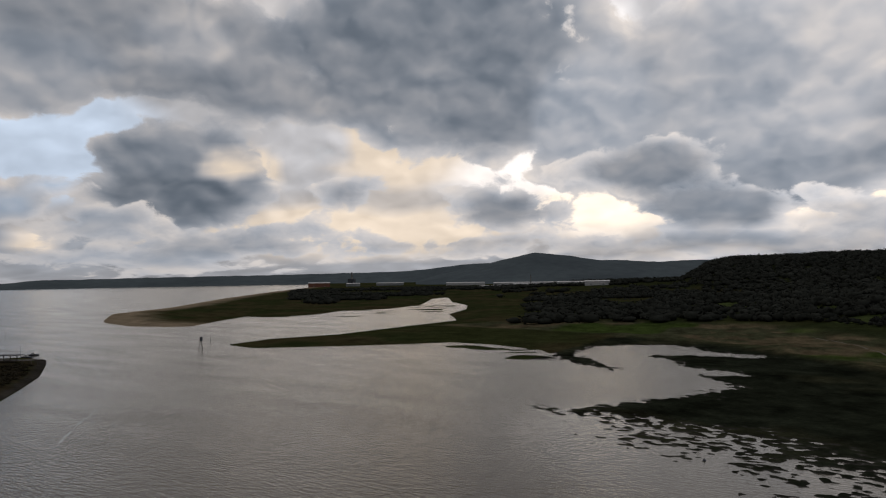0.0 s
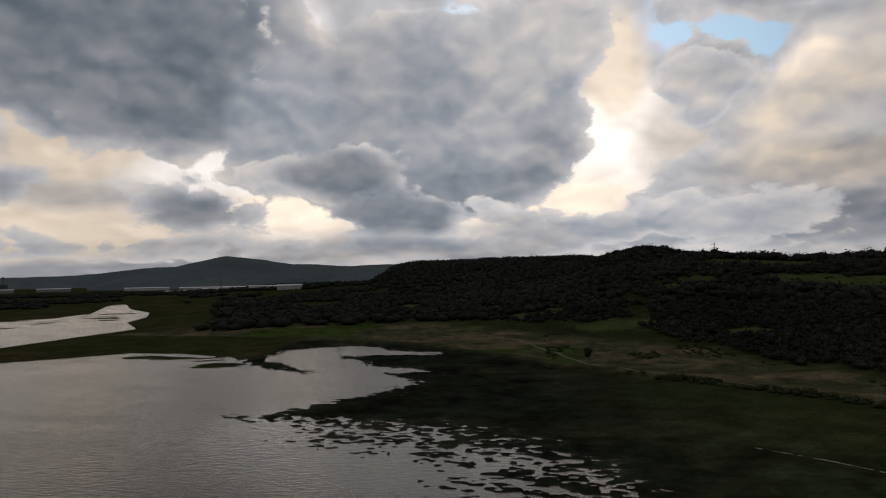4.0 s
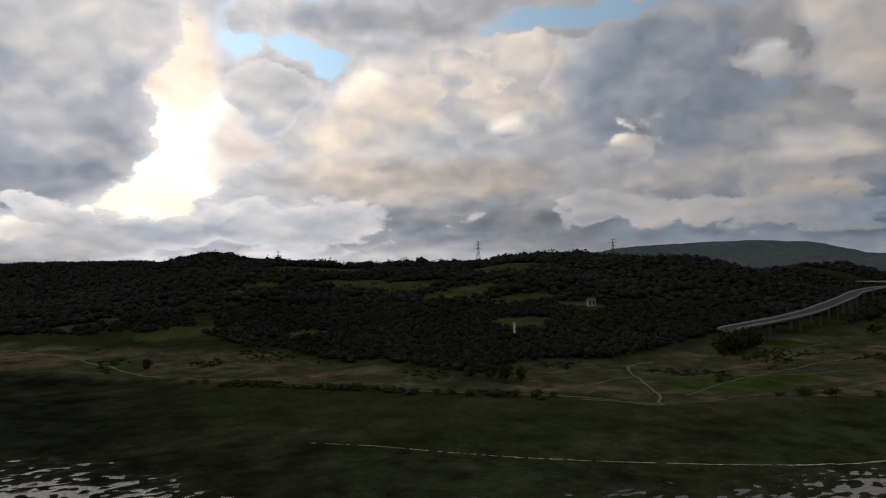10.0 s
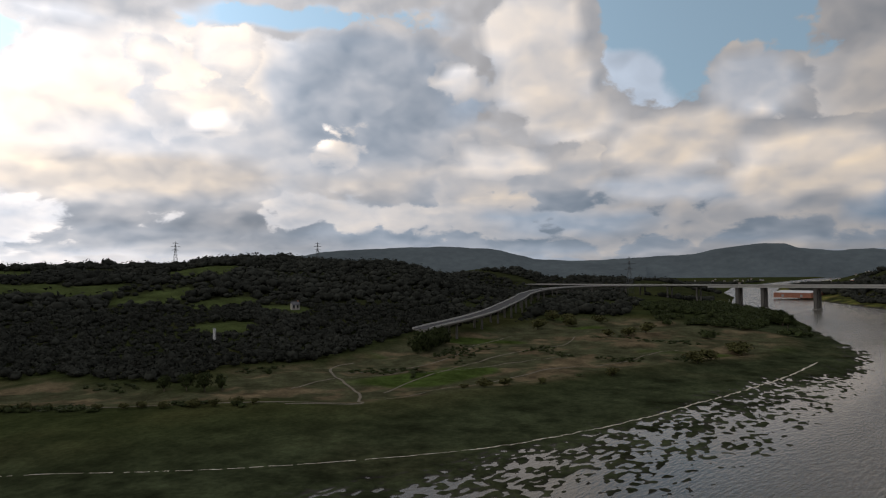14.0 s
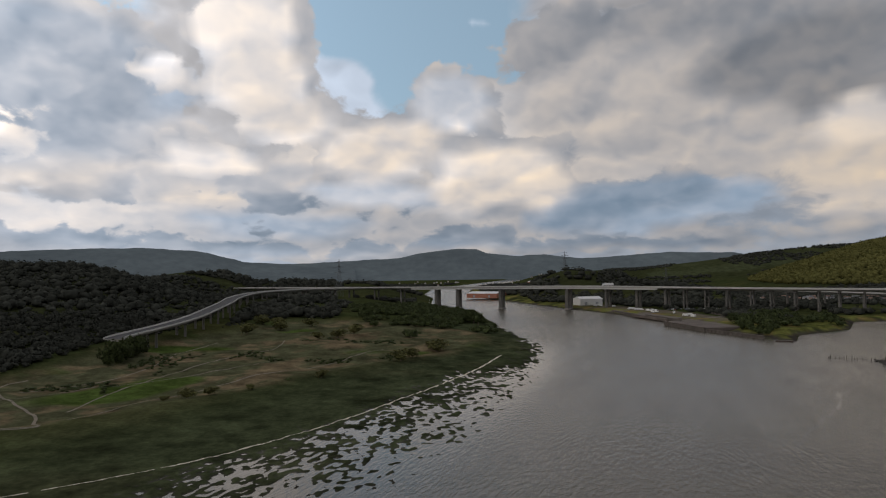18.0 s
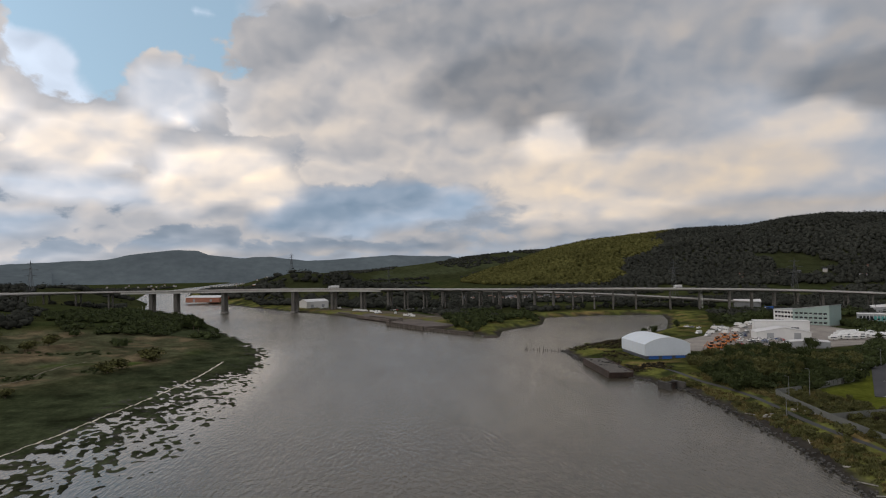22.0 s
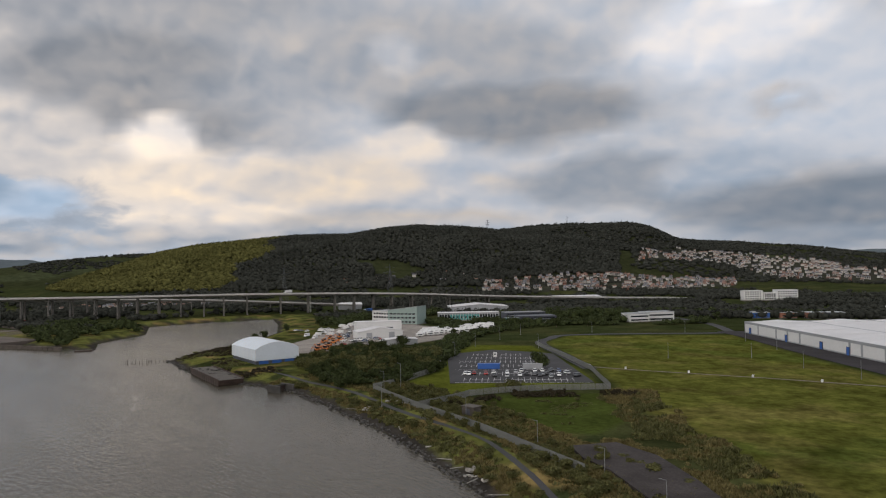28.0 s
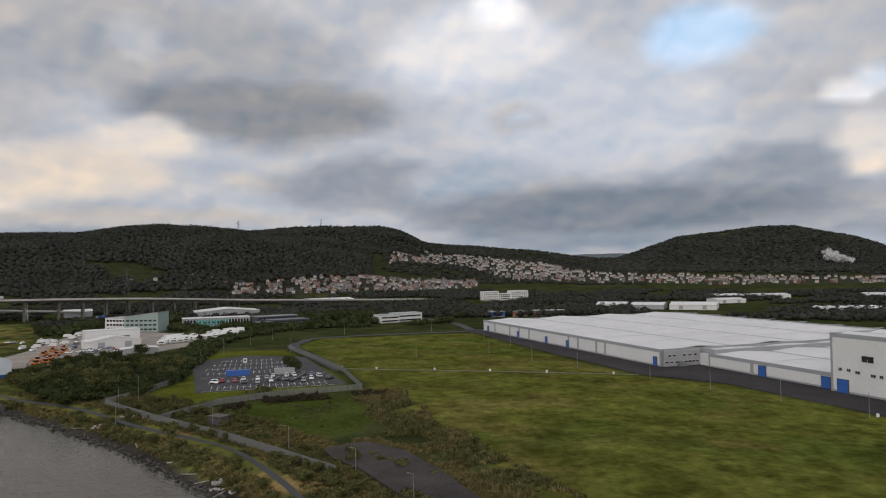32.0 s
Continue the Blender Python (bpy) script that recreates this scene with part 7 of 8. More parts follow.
def build_works():
    # barrel-roofed tent shed on the quay
    m, length = frame_at(349, -133.6, 348.5, -157.2)
    top = new("storage_tent")
    top.matrix_world = Matrix.Translation((0, 0, 3.2)) @ m
    tagged(top, "pale blue-white fabric storage shed with a barrel roof", "shed")
    bm = bmesh.new()
    depth, seg = 37, 14
    prof = [(0, 1.8)] + [(length * k / seg, 7.6 + 3.4 * math.sin(math.pi * k / seg) ** 0.8) for k in range(seg + 1)] + [(length, 1.8)]
    ends = [[bm.verts.new((x, y, h)) for x, h in prof] for y in (0, depth)]
    for k in range(len(prof) - 1):
        bm.faces.new((ends[0][k], ends[0][k + 1], ends[1][k + 1], ends[1][k]))
    bm.faces.new(ends[0]), bm.faces.new(ends[1])
    bmesh.ops.recalc_face_normals(bm, faces=bm.faces)
    cover = part("membrane", bm, M["tent"], top, "taut pale membrane")
    for k in range(7):
        y = k * depth / 6
        rib = bmesh.new()
        for (xa, za), (xb, zb) in zip(prof[:-1], prof[1:]):
            rod(rib, (xa, y, za), (xb, y, zb), 0.09, seg=4)
        part("rib", rib, M["white_paint"], cover)
    part("dwarf_wall", boxes((0.4, length - 0.4, 0.4, depth - 0.4, -1.5, 1.9)), M["dark_clad"], top)
    for k in range(3):
        part("bay_door", boxes((2 + k * 7, 7 + k * 7, 0.2, 0.42, 0, 1.7)), M["blue_paint"], top)

    gable_shed("workshop", (419, -232), (410, -262), GZ, 16, 4.6, 7.4, "white_clad", "roof_white", "white gabled workshop beside the yard", 2)
    flat_block("workshop", (436, -240), (424, -270), GZ, 12, 10, "white_clad", "roof_white", "tall white flat-roofed workshop", rows=(5.5,), gap=12, w=5, h=0.8)
    gable_shed("small_shed", (376, -228), (368, -246), GZ, 10, 3.0, 3.8, "grey_clad", "roof_white", "small grey shed with a pale roof", 2)
    # two-part office block
    flat_block("office_block", (546, -317), (524, -322), GZ, 18, 10.6, "white_clad", "grey_clad", "white office block with dark window bands", rows=(1.2, 4.6, 7.8), gap=3.2, w=2.4, h=1.6)
    flat_block("office_block", (521, -318), (497, -332), GZ, 18, 12.0, "green_clad", "grey_clad", "grey-green office block with a sloping roof", rows=(1.5, 5, 8.3), gap=3.4, w=2.6, h=1.4, slope=3.4)
    # long teal building
    m, length = frame_at(518, -369, 487, -415)
    top, body, length = flat_block("college_building", (518, -369), (487, -415), GZ, 16, 7.0, "grey_clad", "roof_white", "long low building with teal glass front", rows=())
    n = 22
    for k in range(n):
        x = 1 + (k + 0.5) * (length - 2) / n
        part("facade_panel", boxes((x - 0.9, x + 0.9, -0.15, 0.02, 0.8, 5.6)), M["teal_clad"] if 4 <= k <= 14 else M["glass"], body)
        part("mullion", boxes((x + 0.95, x + 1.15, -0.22, 0.02, 0.3, 6.6)), M["white_paint"], body)
    windows_on(body, length * 0.7, (2.6,), w=1.5, h=1.4, gap=3.4, y=-0.25)
    gable_shed("factory", (603, -445), (569, -498), GZ, 40, 6.2, 9.0, "grey_clad", "roof_white", "wide grey factory with a shallow pale roof", 3)
    flat_block("dark_building", (444, -401), (430, -430), GZ, 18, 5.6, "dark_clad", "dark_clad", "low dark-clad building with window strips", rows=(1.2, 3.6), gap=2.6, w=2.0, h=1.1)
    flat_block("dark_building", (470, -408), (456, -442), GZ, 14, 7.4, "dark_clad", "steel", "dark pavilion with a louvred top", rows=(5.0,), gap=2.2, w=1.5, h=1.5)
    flat_block("teal_kiosk", (452, -392), (447, -403), GZ, 6, 4.4, "teal_clad", "grey_clad", "small teal building beside the road", rows=(1.6,), gap=3)
    flat_block("office", (385, -470), (378, -487), GZ, 14, 6.8, "white_clad", "grey_clad", "white two-storey office with ribbon windows", rows=(1.0, 4.0), gap=2.4, w=2.3, h=1.3)
    flat_block("office", (381, -487), (371, -511), GZ, 14, 7.4, "white_clad", "grey_clad", "white two-storey office wing with ribbon windows", rows=(1.0, 4.4), gap=2.4, w=2.3, h=1.3)
    # white institution beyond the field
    flat_block("hospital_wing", (510, -849), (494, -866), 5, 16, 12, "white_clad", "roof_white", "white four-storey hospital-like wing", rows=(1.2, 4.2, 7.2, 9.8), gap=3, w=1.9, h=1.3)
    flat_block("hospital_wing", (494, -868), (483, -880), 5, 14, 9, "white_clad", "roof_white", "white link building with dark glazing", rows=(1.2, 4.2, 6.6), gap=2.6, w=2.2, h=1.6)
    flat_block("hospital_wing", (483, -880), (465, -899), 5, 16, 12.5, "white_clad", "roof_white", "white four-storey hospital-like wing", rows=(1.2, 4.2, 7.2, 9.8), gap=3, w=1.9, h=1.3)
    for a, b, d, e, r, wall, lab in [((774, -403), (762, -428), 30, 6, 8, "grey_clad", "grey industrial shed near the viaduct"), ((299, -740), (268, -748), 40, 4.5, 6.5, "white_clad", "pale industrial unit on the estate"), ((262, -745), (228, -752), 40, 4.5, 6.5, "grey_clad", "grey industrial unit on the estate"), ((222, -752), (176, -760), 44, 4.8, 7, "white_clad", "long pale industrial unit on the estate"),
                                 ((203, -881), (175, -903), 30, 4.5, 6, "white_clad", "white industrial shed on the estate"), ((188, -1025), (147, -1052), 40, 4.5, 6, "white_clad", "white industrial shed in the far distance"), ((230, -1000), (200, -1020), 40, 4.5, 6, "grey_clad", "grey industrial shed far off"), ((60, -1050), (10, -1060), 50, 5, 7, "grey_clad", "grey industrial shed far off"), ((20, -820), (-20, -830), 40, 5, 7.5, "white_clad", "white industrial shed on the estate"), ((-30, -980), (-90, -990), 50, 6, 9, "roof_white", "pale industrial shed on the estate"),
                                 ((938, 97), (955, 70), 22, 8, 11, "white_clad", "white gabled boat shed below the viaduct"), ((1230, 330), (1210, 270), 40, 7, 10, "brick", "long brown shed across the river"), ((1290, 230), (1260, 190), 36, 7, 10, "brick", "brown shed across the river"), ((700, -700), (670, -760), 40, 6, 8, "grey_clad", "grey shed beside the interchange")]:
        gable_shed("industrial_shed", a, b, max(3.5, height(*a)), d, e, r, wall, "roof_white", lab, 2, along=True)
    # row of barrel-roofed white stores
    for k in range(6):
        a = (80 - k * 9, -743 - k * 4)
        gable_shed("white_store", a, (a[0] - 7.5, a[1] - 3.4), 4.2, 22, 3.2, 5.0, "white_clad", "roof_white", "small white barrel-roofed store in a row", 1, category="shed")
    # coloured depot
    for k, (wall, dx) in enumerate([("blue_paint", 0), ("brick", 16), ("brick", 32), ("dark_clad", 44)]):
        a = (336 - dx, -573 - dx * 0.88)
        flat_block("depot_unit", a, (a[0] - 10, a[1] - 9), 4.2, 14, 4.8, wall, "grey_clad", "low depot unit with a coloured front", rows=(1.4,), gap=3)


build_works()


def caravan_template():
    top = thing("caravan", 0, 0, 0, 0, "white touring caravan parked in a row", "caravan", "stored caravans")
    part("body", boxes((-2.6, 2.6, -1.1, 1.1, 0.55, 2.55), bevel=0.22), M["white_paint"], top)
    for s in (-1, 1):
        part("window", boxes((-1.6, 1.5, s * 1.11 - 0.02, s * 1.11 + 0.02, 1.45, 2.05)), M["glass"], top)
        part("wheel", rods(((0, s * 1.0 - 0.1, 0.32), (0, s * 1.0 + 0.1, 0.32), 0.32, 0.32), seg=10), M["tyre"], top)
    part("drawbar", rods(((2.5, 0, 0.5), (3.8, 0, 0.45), 0.06, 0.05)), M["steel"], top)
    return top


def van_template():
    top = thing("van", 0, 0, 0, 0, "white panel van in the works yard", "van", "works vans")
    bm = bmesh.new()
    prof = [(-2.7, 0.4), (-2.7, 2.3), (1.3, 2.35), (1.9, 1.4), (2.7, 1.15), (2.75, 0.4)]
    rings = [[bm.verts.new((x, s * 0.98, z)) for x, z in prof] for s in (-1, 1)]
    for k in range(6):
        bm.faces.new((rings[0][k], rings[0][(k + 1) % 6], rings[1][(k + 1) % 6], rings[1][k]))
    bm.faces.new(rings[0]), bm.faces.new(rings[1][::-1])
    bmesh.ops.recalc_face_normals(bm, faces=bm.faces)
    part("body", bm, M["white_paint"], top)
    part("windscreen", boxes((1.45, 1.75, -0.8, 0.8, 1.45, 2.1)), M["glass"], top)
    for x in (-1.6, 1.7):
        for s in (-0.9, 0.9):
            part("wheel", rods(((x, s - 0.1, 0.34), (x, s + 0.1, 0.34), 0.34, 0.34), seg=10), M["tyre"], top)
    return top


def loader_template():
    top = thing("digger", 0, 0, 0, 0, "orange construction machine parked in the yard", "digger", "orange machines")
    part("chassis", boxes((-1.8, 1.8, -1.0, 1.0, 0.6, 1.5), bevel=0.1), PAINTS["orange"], top)
    part("cab", boxes((-0.9, 0.5, -0.8, 0.8, 1.5, 2.7), bevel=0.08), M["glass"], top, "glazed cab")
    part("cab_roof", boxes((-1.0, 0.6, -0.85, 0.85, 2.7, 2.82), bevel=0.03), PAINTS["orange"], top)
    part("boom", rods(((1.5, 0, 1.4), (3.0, 0, 2.6), 0.2, 0.16), ((3.0, 0, 2.6), (3.9, 0, 0.9), 0.16, 0.12)), PAINTS["orange"], top)
    part("bucket", boxes((3.5, 4.3, -0.7, 0.7, 0.3, 0.95), bevel=0.06), M["steel"], top)
    for x in (-1.2, 1.2):
        for s in (-1.0, 1.0):
            part("wheel", rods(((x, s - 0.2, 0.6), (x, s + 0.2, 0.6), 0.6, 0.6), seg=12), M["tyre"], top)
    return top


def lorry(x, y, z, turn, mat, label, length=11.0):
    top = thing("lorry", x, y, z, turn, label, "lorry")
    part("trailer", boxes((-length / 2, length / 2 - 2.6, -1.25, 1.25, 1.1, 4.0), bevel=0.05), mat, top)
    part("cab", boxes((length / 2 - 2.3, length / 2, -1.2, 1.2, 0.6, 3.3), bevel=0.15), M["white_paint"], top)
    part("windscreen", boxes((length / 2 - 0.05, length / 2 + 0.03, -1.05, 1.05, 1.9, 2.9)), M["glass"], top)
    part("chassis", boxes((-length / 2 + 0.2, length / 2 - 0.2, -0.9, 0.9, 0.75, 1.1)), M["tyre"], top)
    for wx in (-length / 2 + 1, -length / 2 + 2.4, length / 2 - 1.4):
        for s in (-1.05, 1.05):
            part("wheel", rods(((wx, s - 0.15, 0.5), (wx, s + 0.15, 0.5), 0.5, 0.5), seg=10), M["tyre"], top)


def park_works():
    rnd = random.Random(9)
    src, first = caravan_template(), True
    for row in range(7):
        for k in range(15):
            u, v = k / 14, row / 6
            x = 405 + 36 * v + (398 - 405 + 12) * u * 0.4 + 8 * u
            y = -272 - 72 * u - 34 * v * 0.9
            if rnd.random() < 0.12:
                continue
            m = pose(x + rnd.uniform(-0.6, 0.6), y + rnd.uniform(-0.6, 0.6), GZ + 0.02, 0, 0, 62 + rnd.uniform(-6, 6))
            if first:
                src.matrix_world, first = m, False
            else:
                copy_thing(src, m)
    src, first = van_template(), True
    for k in range(16):
        u = k / 15
        m = pose(452 + 84 * u + rnd.uniform(-9, 9), -214 - 78 * u + rnd.uniform(-9, 9), GZ + 0.02, 0, 0, rnd.choice([38, 128]) + rnd.uniform(-5, 5))
        if first:
            src.matrix_world, first = m, False
        else:
            copy_thing(src, m)
    src_van = src
    src, first = loader_template(), True
    for k in range(17):
        a, b = rnd.random(), rnd.random()
        m = pose(376 + 62 * a + rnd.uniform(-3, 3), -176 - 42 * a - 12 * b, GZ + 0.02, 0, 0, rnd.uniform(0, 360))
        if first:
            src.matrix_world, first = m, False
        else:
            copy_thing(src, m)
    for k in range(22):
        a = rnd.random()
        x, y = 960 - 250 * a + rnd.uniform(-8, 8), 92 - 132 * a + rnd.uniform(-6, 6)
        copy_thing(src_van, pose(x, y, max(height(x, y), 2.5), 0, 0, rnd.uniform(0, 360)))
    lorry(778, -338, 25.8 - 0.05, 108, M["white_paint"], "white lorry on the viaduct")
    lorry(915, 60, 29.0, 98, M["white_paint"], "white lorry crossing the river bridge", 14)
    lorry(690, -395, 4.4, 110, M["blue_paint"], "blue box lorry on the road behind the works", 13)


park_works()


# ================= town =================
def house_template(wall, roof, label, w=5.2, d=6.0, e=3.7, r=5.8):
    top = thing("house", 0, 0, 0, 0, label, "house", "houses on the hillside")
    bm = bmesh.new()
    prof = [(0, -2.5), (d, -2.5), (d, e), (d / 2, r), (0, e)]
    ends = [[bm.verts.new((x, y - d / 2, h)) for y, h in prof] for x in (-w / 2, w / 2)]
    for k in range(5):
        bm.faces.new((ends[0][k], ends[0][(k + 1) % 5], ends[1][(k + 1) % 5], ends[1][k]))
    bm.faces.new(ends[0]), bm.faces.new(ends[1])
    bmesh.ops.recalc_face_normals(bm, faces=bm.faces)
    body = part("wall", bm, M[wall], top)
    bm = bmesh.new()
    for s in (-1, 1):
        q = [bm.verts.new(c) for c in ((-w / 2 - 0.2, s * (d / 2 + 0.4), e - 0.2), (w / 2 + 0.2, s * (d / 2 + 0.4), e - 0.2), (w / 2 + 0.2, 0, r + 0.2), (-w / 2 - 0.2, 0, r + 0.2))]
        bm.faces.new(q)
    ext = bmesh.ops.extrude_face_region(bm, geom=bm.faces[:])
    bmesh.ops.translate(bm, vec=(0, 0, 0.25), verts=[g for g in ext["geom"] if isinstance(g, bmesh.types.BMVert)])
    bmesh.ops.recalc_face_normals(bm, faces=bm.faces)
    part("roof", bm, M[roof], top)
    part("chimney", boxes((w / 2 - 1.2, w / 2 - 0.4, -0.4, 0.4, r - 0.6, r + 1.3)), M["brick"], top)
    for x in (-w / 4, w / 4):
        for z in (0.9, e - 1.7):
            part("window", boxes((x - 0.7, x + 0.7, -d / 2 - 0.05, -d / 2 + 0.05, z, z + 1.3)), M["glass"], body)
    return top


def build_town():
    src = [house_template("render_wall", "tile", "pale rendered house with a red-brown tiled roof"), house_template("render_wall", "slate", "pale rendered house with a slate roof"), house_template("render_wall", "slate", "grey-white house with a slate roof"), house_template("brick", "tile", "brick house with a red tiled roof")]
    used = set()
    rnd = random.Random(21)
    spots = []
    for apart, built, edge in TOWN.values():
        r = min(e[1] for e in edge)
        while r < max(e[2] for e in edge):
            a = edge[0][0] - rnd.uniform(0, 0.4)
            while a > edge[-1][0]:
                bend, tilt = rnd.uniform(-0.3, 0.3) * apart, rnd.uniform(-14, 14)
                for k in range(rnd.randrange(3, 9)):
                    if in_quarter(np.array(r + bend), np.array(a), edge) and rnd.random() < built:
                        spots.append((a, r + bend, tilt))
                    a -= math.degrees(6.6 / r)
                a -= math.degrees(rnd.uniform(4, 26) / r)
            r += apart * rnd.uniform(0.85, 1.15)
    rnd.shuffle(spots)
    xs = np.array([at(a, r)[0] for a, r, _ in spots])
    ys = np.array([at(a, r)[1] for a, r, _ in spots])
    zs = surface_height(xs, ys)
    near, rest = [], []
    for (a, r, t), x, y, z in zip(spots, xs, ys, zs):
        (near if len(near) < 290 and r < 1700 else rest).append((x, y, z, a + t))
    for x, y, z, a in near:
        k = rnd.choices(range(4), (4, 3, 2, 2))[0]
        m = pose(x, y, z, 0, 0, a)
        if k in used:
            copy_thing(src[k], m)
        else:
            used.add(k)
            src[k].matrix_world = m
    # the rest of the town, joined
    for mat, roofmat, chunk, name in ((M["render_wall"], M["tile"], rest[::2], "terraces"), (M["render_wall"], M["slate"], rest[1::2], "terraces")):
        extra = []
        for k in range(60):
            a, r = rnd.choice([(rnd.uniform(-62, -86), rnd.uniform(2200, 3300)), (rnd.uniform(-96, -110), rnd.uniform(1060, 1140))])
            x, y = at(a, r)
            extra.append((x, y, None, a + rnd.uniform(-20, 20)))
        ex = surface_height(np.array([e[0] for e in extra]), np.array([e[1] for e in extra]))
        rows = list(chunk) + [(e[0], e[1], z, e[3]) for e, z in zip(extra, ex)]
        vs, fs, mi = [], [], []
        for x, y, z, a in rows:
            c, s = math.cos(radians(a)), math.sin(radians(a))
            w, d, e, r = rnd.uniform(4.6, 6.8), 6.0, 3.7, 5.8
            n = len(vs)
            for ux, uy, uz in ((-w / 2, -d / 2, -3), (w / 2, -d / 2, -3), (w / 2, d / 2, -3), (-w / 2, d / 2, -3), (-w / 2, -d / 2, e), (w / 2, -d / 2, e), (w / 2, d / 2, e), (-w / 2, d / 2, e), (-w / 2, 0, r), (w / 2, 0, r)):
                vs.append((x + ux * c - uy * s, y + ux * s + uy * c, z + uz))
            for f, k in (((0, 1, 5, 4), 0), ((1, 2, 6, 5), 0), ((2, 3, 7, 6), 0), ((3, 0, 4, 7), 0), ((4, 5, 9, 8), 1), ((6, 7, 8, 9), 1), ((5, 6, 9), 0), ((7, 4, 8), 0)):
                fs.append(tuple(n + i for i in f))
                mi.append(k)
        me = bpy.data.meshes.new(name)
        me.from_pydata(vs, [], fs)
        me.materials.append(mat), me.materials.append(roofmat)
        me.polygons.foreach_set("material_index", mi)
        me.update()
        tagged(new(name, me), "distant rows of small pale terraced houses", "houses", kind="stuff")


build_town()


# ================= pylons, masts, port =================
def pylon(x, y, z, tall, turn, label):
    top = thing("pylon", x, y, z - 0.5, turn, label, "pylon", "power pylons")
    b = tall * 0.085
    for sx in (-1, 1):
        for sy in (-1, 1):
            part("leg", rods(((sx * b, sy * b, 0), (sx * b * 0.35, sy * b * 0.35, tall * 0.6), 0.22, 0.17), ((sx * b * 0.35, sy * b * 0.35, tall * 0.6), (0, 0, tall), 0.17, 0.1), seg=4), M["pylon_steel"], top)
    bm = bmesh.new()
    n = 8
    for k in range(n):
        z0, z1 = tall * k / n, tall * (k + 1) / n

        def half(h):
            return b * (1 - 0.65 * h / (tall * 0.6)) if h < tall * 0.6 else max(0.05, b * 0.35 * (1 - (h - tall * 0.6) / (tall * 0.4)))
        for i, (px, py) in enumerate(((-1, -1), (1, -1), (1, 1), (-1, 1))):
            qx, qy = ((1, -1), (1, 1), (-1, 1), (-1, -1))[i]
            rod(bm, (px * half(z0), py * half(z0), z0), (qx * half(z1), qy * half(z1), z1), 0.08, seg=3)
            rod(bm, (qx * half(z0), qy * half(z0), z0), (px * half(z1), py * half(z1), z1), 0.08, seg=3)
    part("bracing", bm, M["pylon_steel"], top)
    for f, w in ((0.64, 0.15), (0.78, 0.19), (0.91, 0.13)):
        part("cross_arm", rods(((-tall * w, 0, tall * f), (0, 0, tall * f + tall * 0.03), 0.12, 0.2), ((0, 0, tall * f + tall * 0.03), (tall * w, 0, tall * f), 0.2, 0.12), ((-tall * w, 0, tall * f), (tall * w, 0, tall * f), 0.13, 0.13), seg=4), M["pylon_steel"], top)


for az, dist, base_el, top_el in [(-12.98, 1250, 1.1, 2.09), (-29.06, 1010, 1.1, 2.69), (-39.78, 1030, 1.15, 2.63), (-64.7, 1080, -0.56, 1.67), (-82.92, 1290, 0.15, 1.59), (-90.66, 1650, -0.1, 1.22), (-113.2, 1120, -1.6, 0.9), (-121.6, 1060, -1.6, 0.7), (-129.6, 1960, 3.3, 4.1), (-136, 2630, 3.5, 4.2)]:
    x, y = at(az, dist)
    z0 = height(x, y)
    tall = 50 + dist * math.tan(radians(top_el)) - z0
    pylon(x, y, z0, min(tall, 58), az + 25, "grey steel lattice power pylon against the sky")

# white lattice mast beside the viaduct
top = thing("mast", 759, -357, 4, 0, "white lattice mast beside the viaduct", "mast")
for s in ((-1, -1), (1, -1), (0, 1.2)):
    part("leg", rods(((s[0], s[1], -0.5), (s[0] * 0.5, s[1] * 0.5, 21), 0.2, 0.15), seg=5), M["white_paint"], top)
part("bracing", rods(*[((math.cos(k * 2.1) * 0.9, math.sin(k * 2.1) * 0.9, 1 + k * 1.6), (math.cos(k * 2.1 + 2.1) * 0.85, math.sin(k * 2.1 + 2.1) * 0.85, 2.6 + k * 1.6), 0.09, 0.09) for k in range(12)], seg=4), M["white_paint"], top)
part("head", boxes((-1.6, 1.6, -1.2, 1.2, 20.6, 21.6), bevel=0.1), M["white_paint"], top)

# white tower in the wood, white house on the slope
top = thing("white_tower", 250, 402, height(250, 402), 30, "slender white tower standing among trees", "tower")
part("shaft", boxes((-0.8, 0.8, -0.7, 0.7, -1, 8.5), bevel=0.1), M["white_clad"], top)
part("panel", boxes((-0.4, 0.4, -0.76, -0.68, 3, 7.5)), M["grey_clad"], top)
part("cap", boxes((-0.9, 0.9, -0.8, 0.8, 8.5, 8.9), bevel=0.05), M["grey_clad"], top)
h = house_template("render_wall", "slate", "white detached house among woods on the slope", 6.5, 5.5, 4, 6)
hx, hy = 367, 470
h.matrix_world = pose(hx, hy, height(hx, hy), 0, 0, -25)


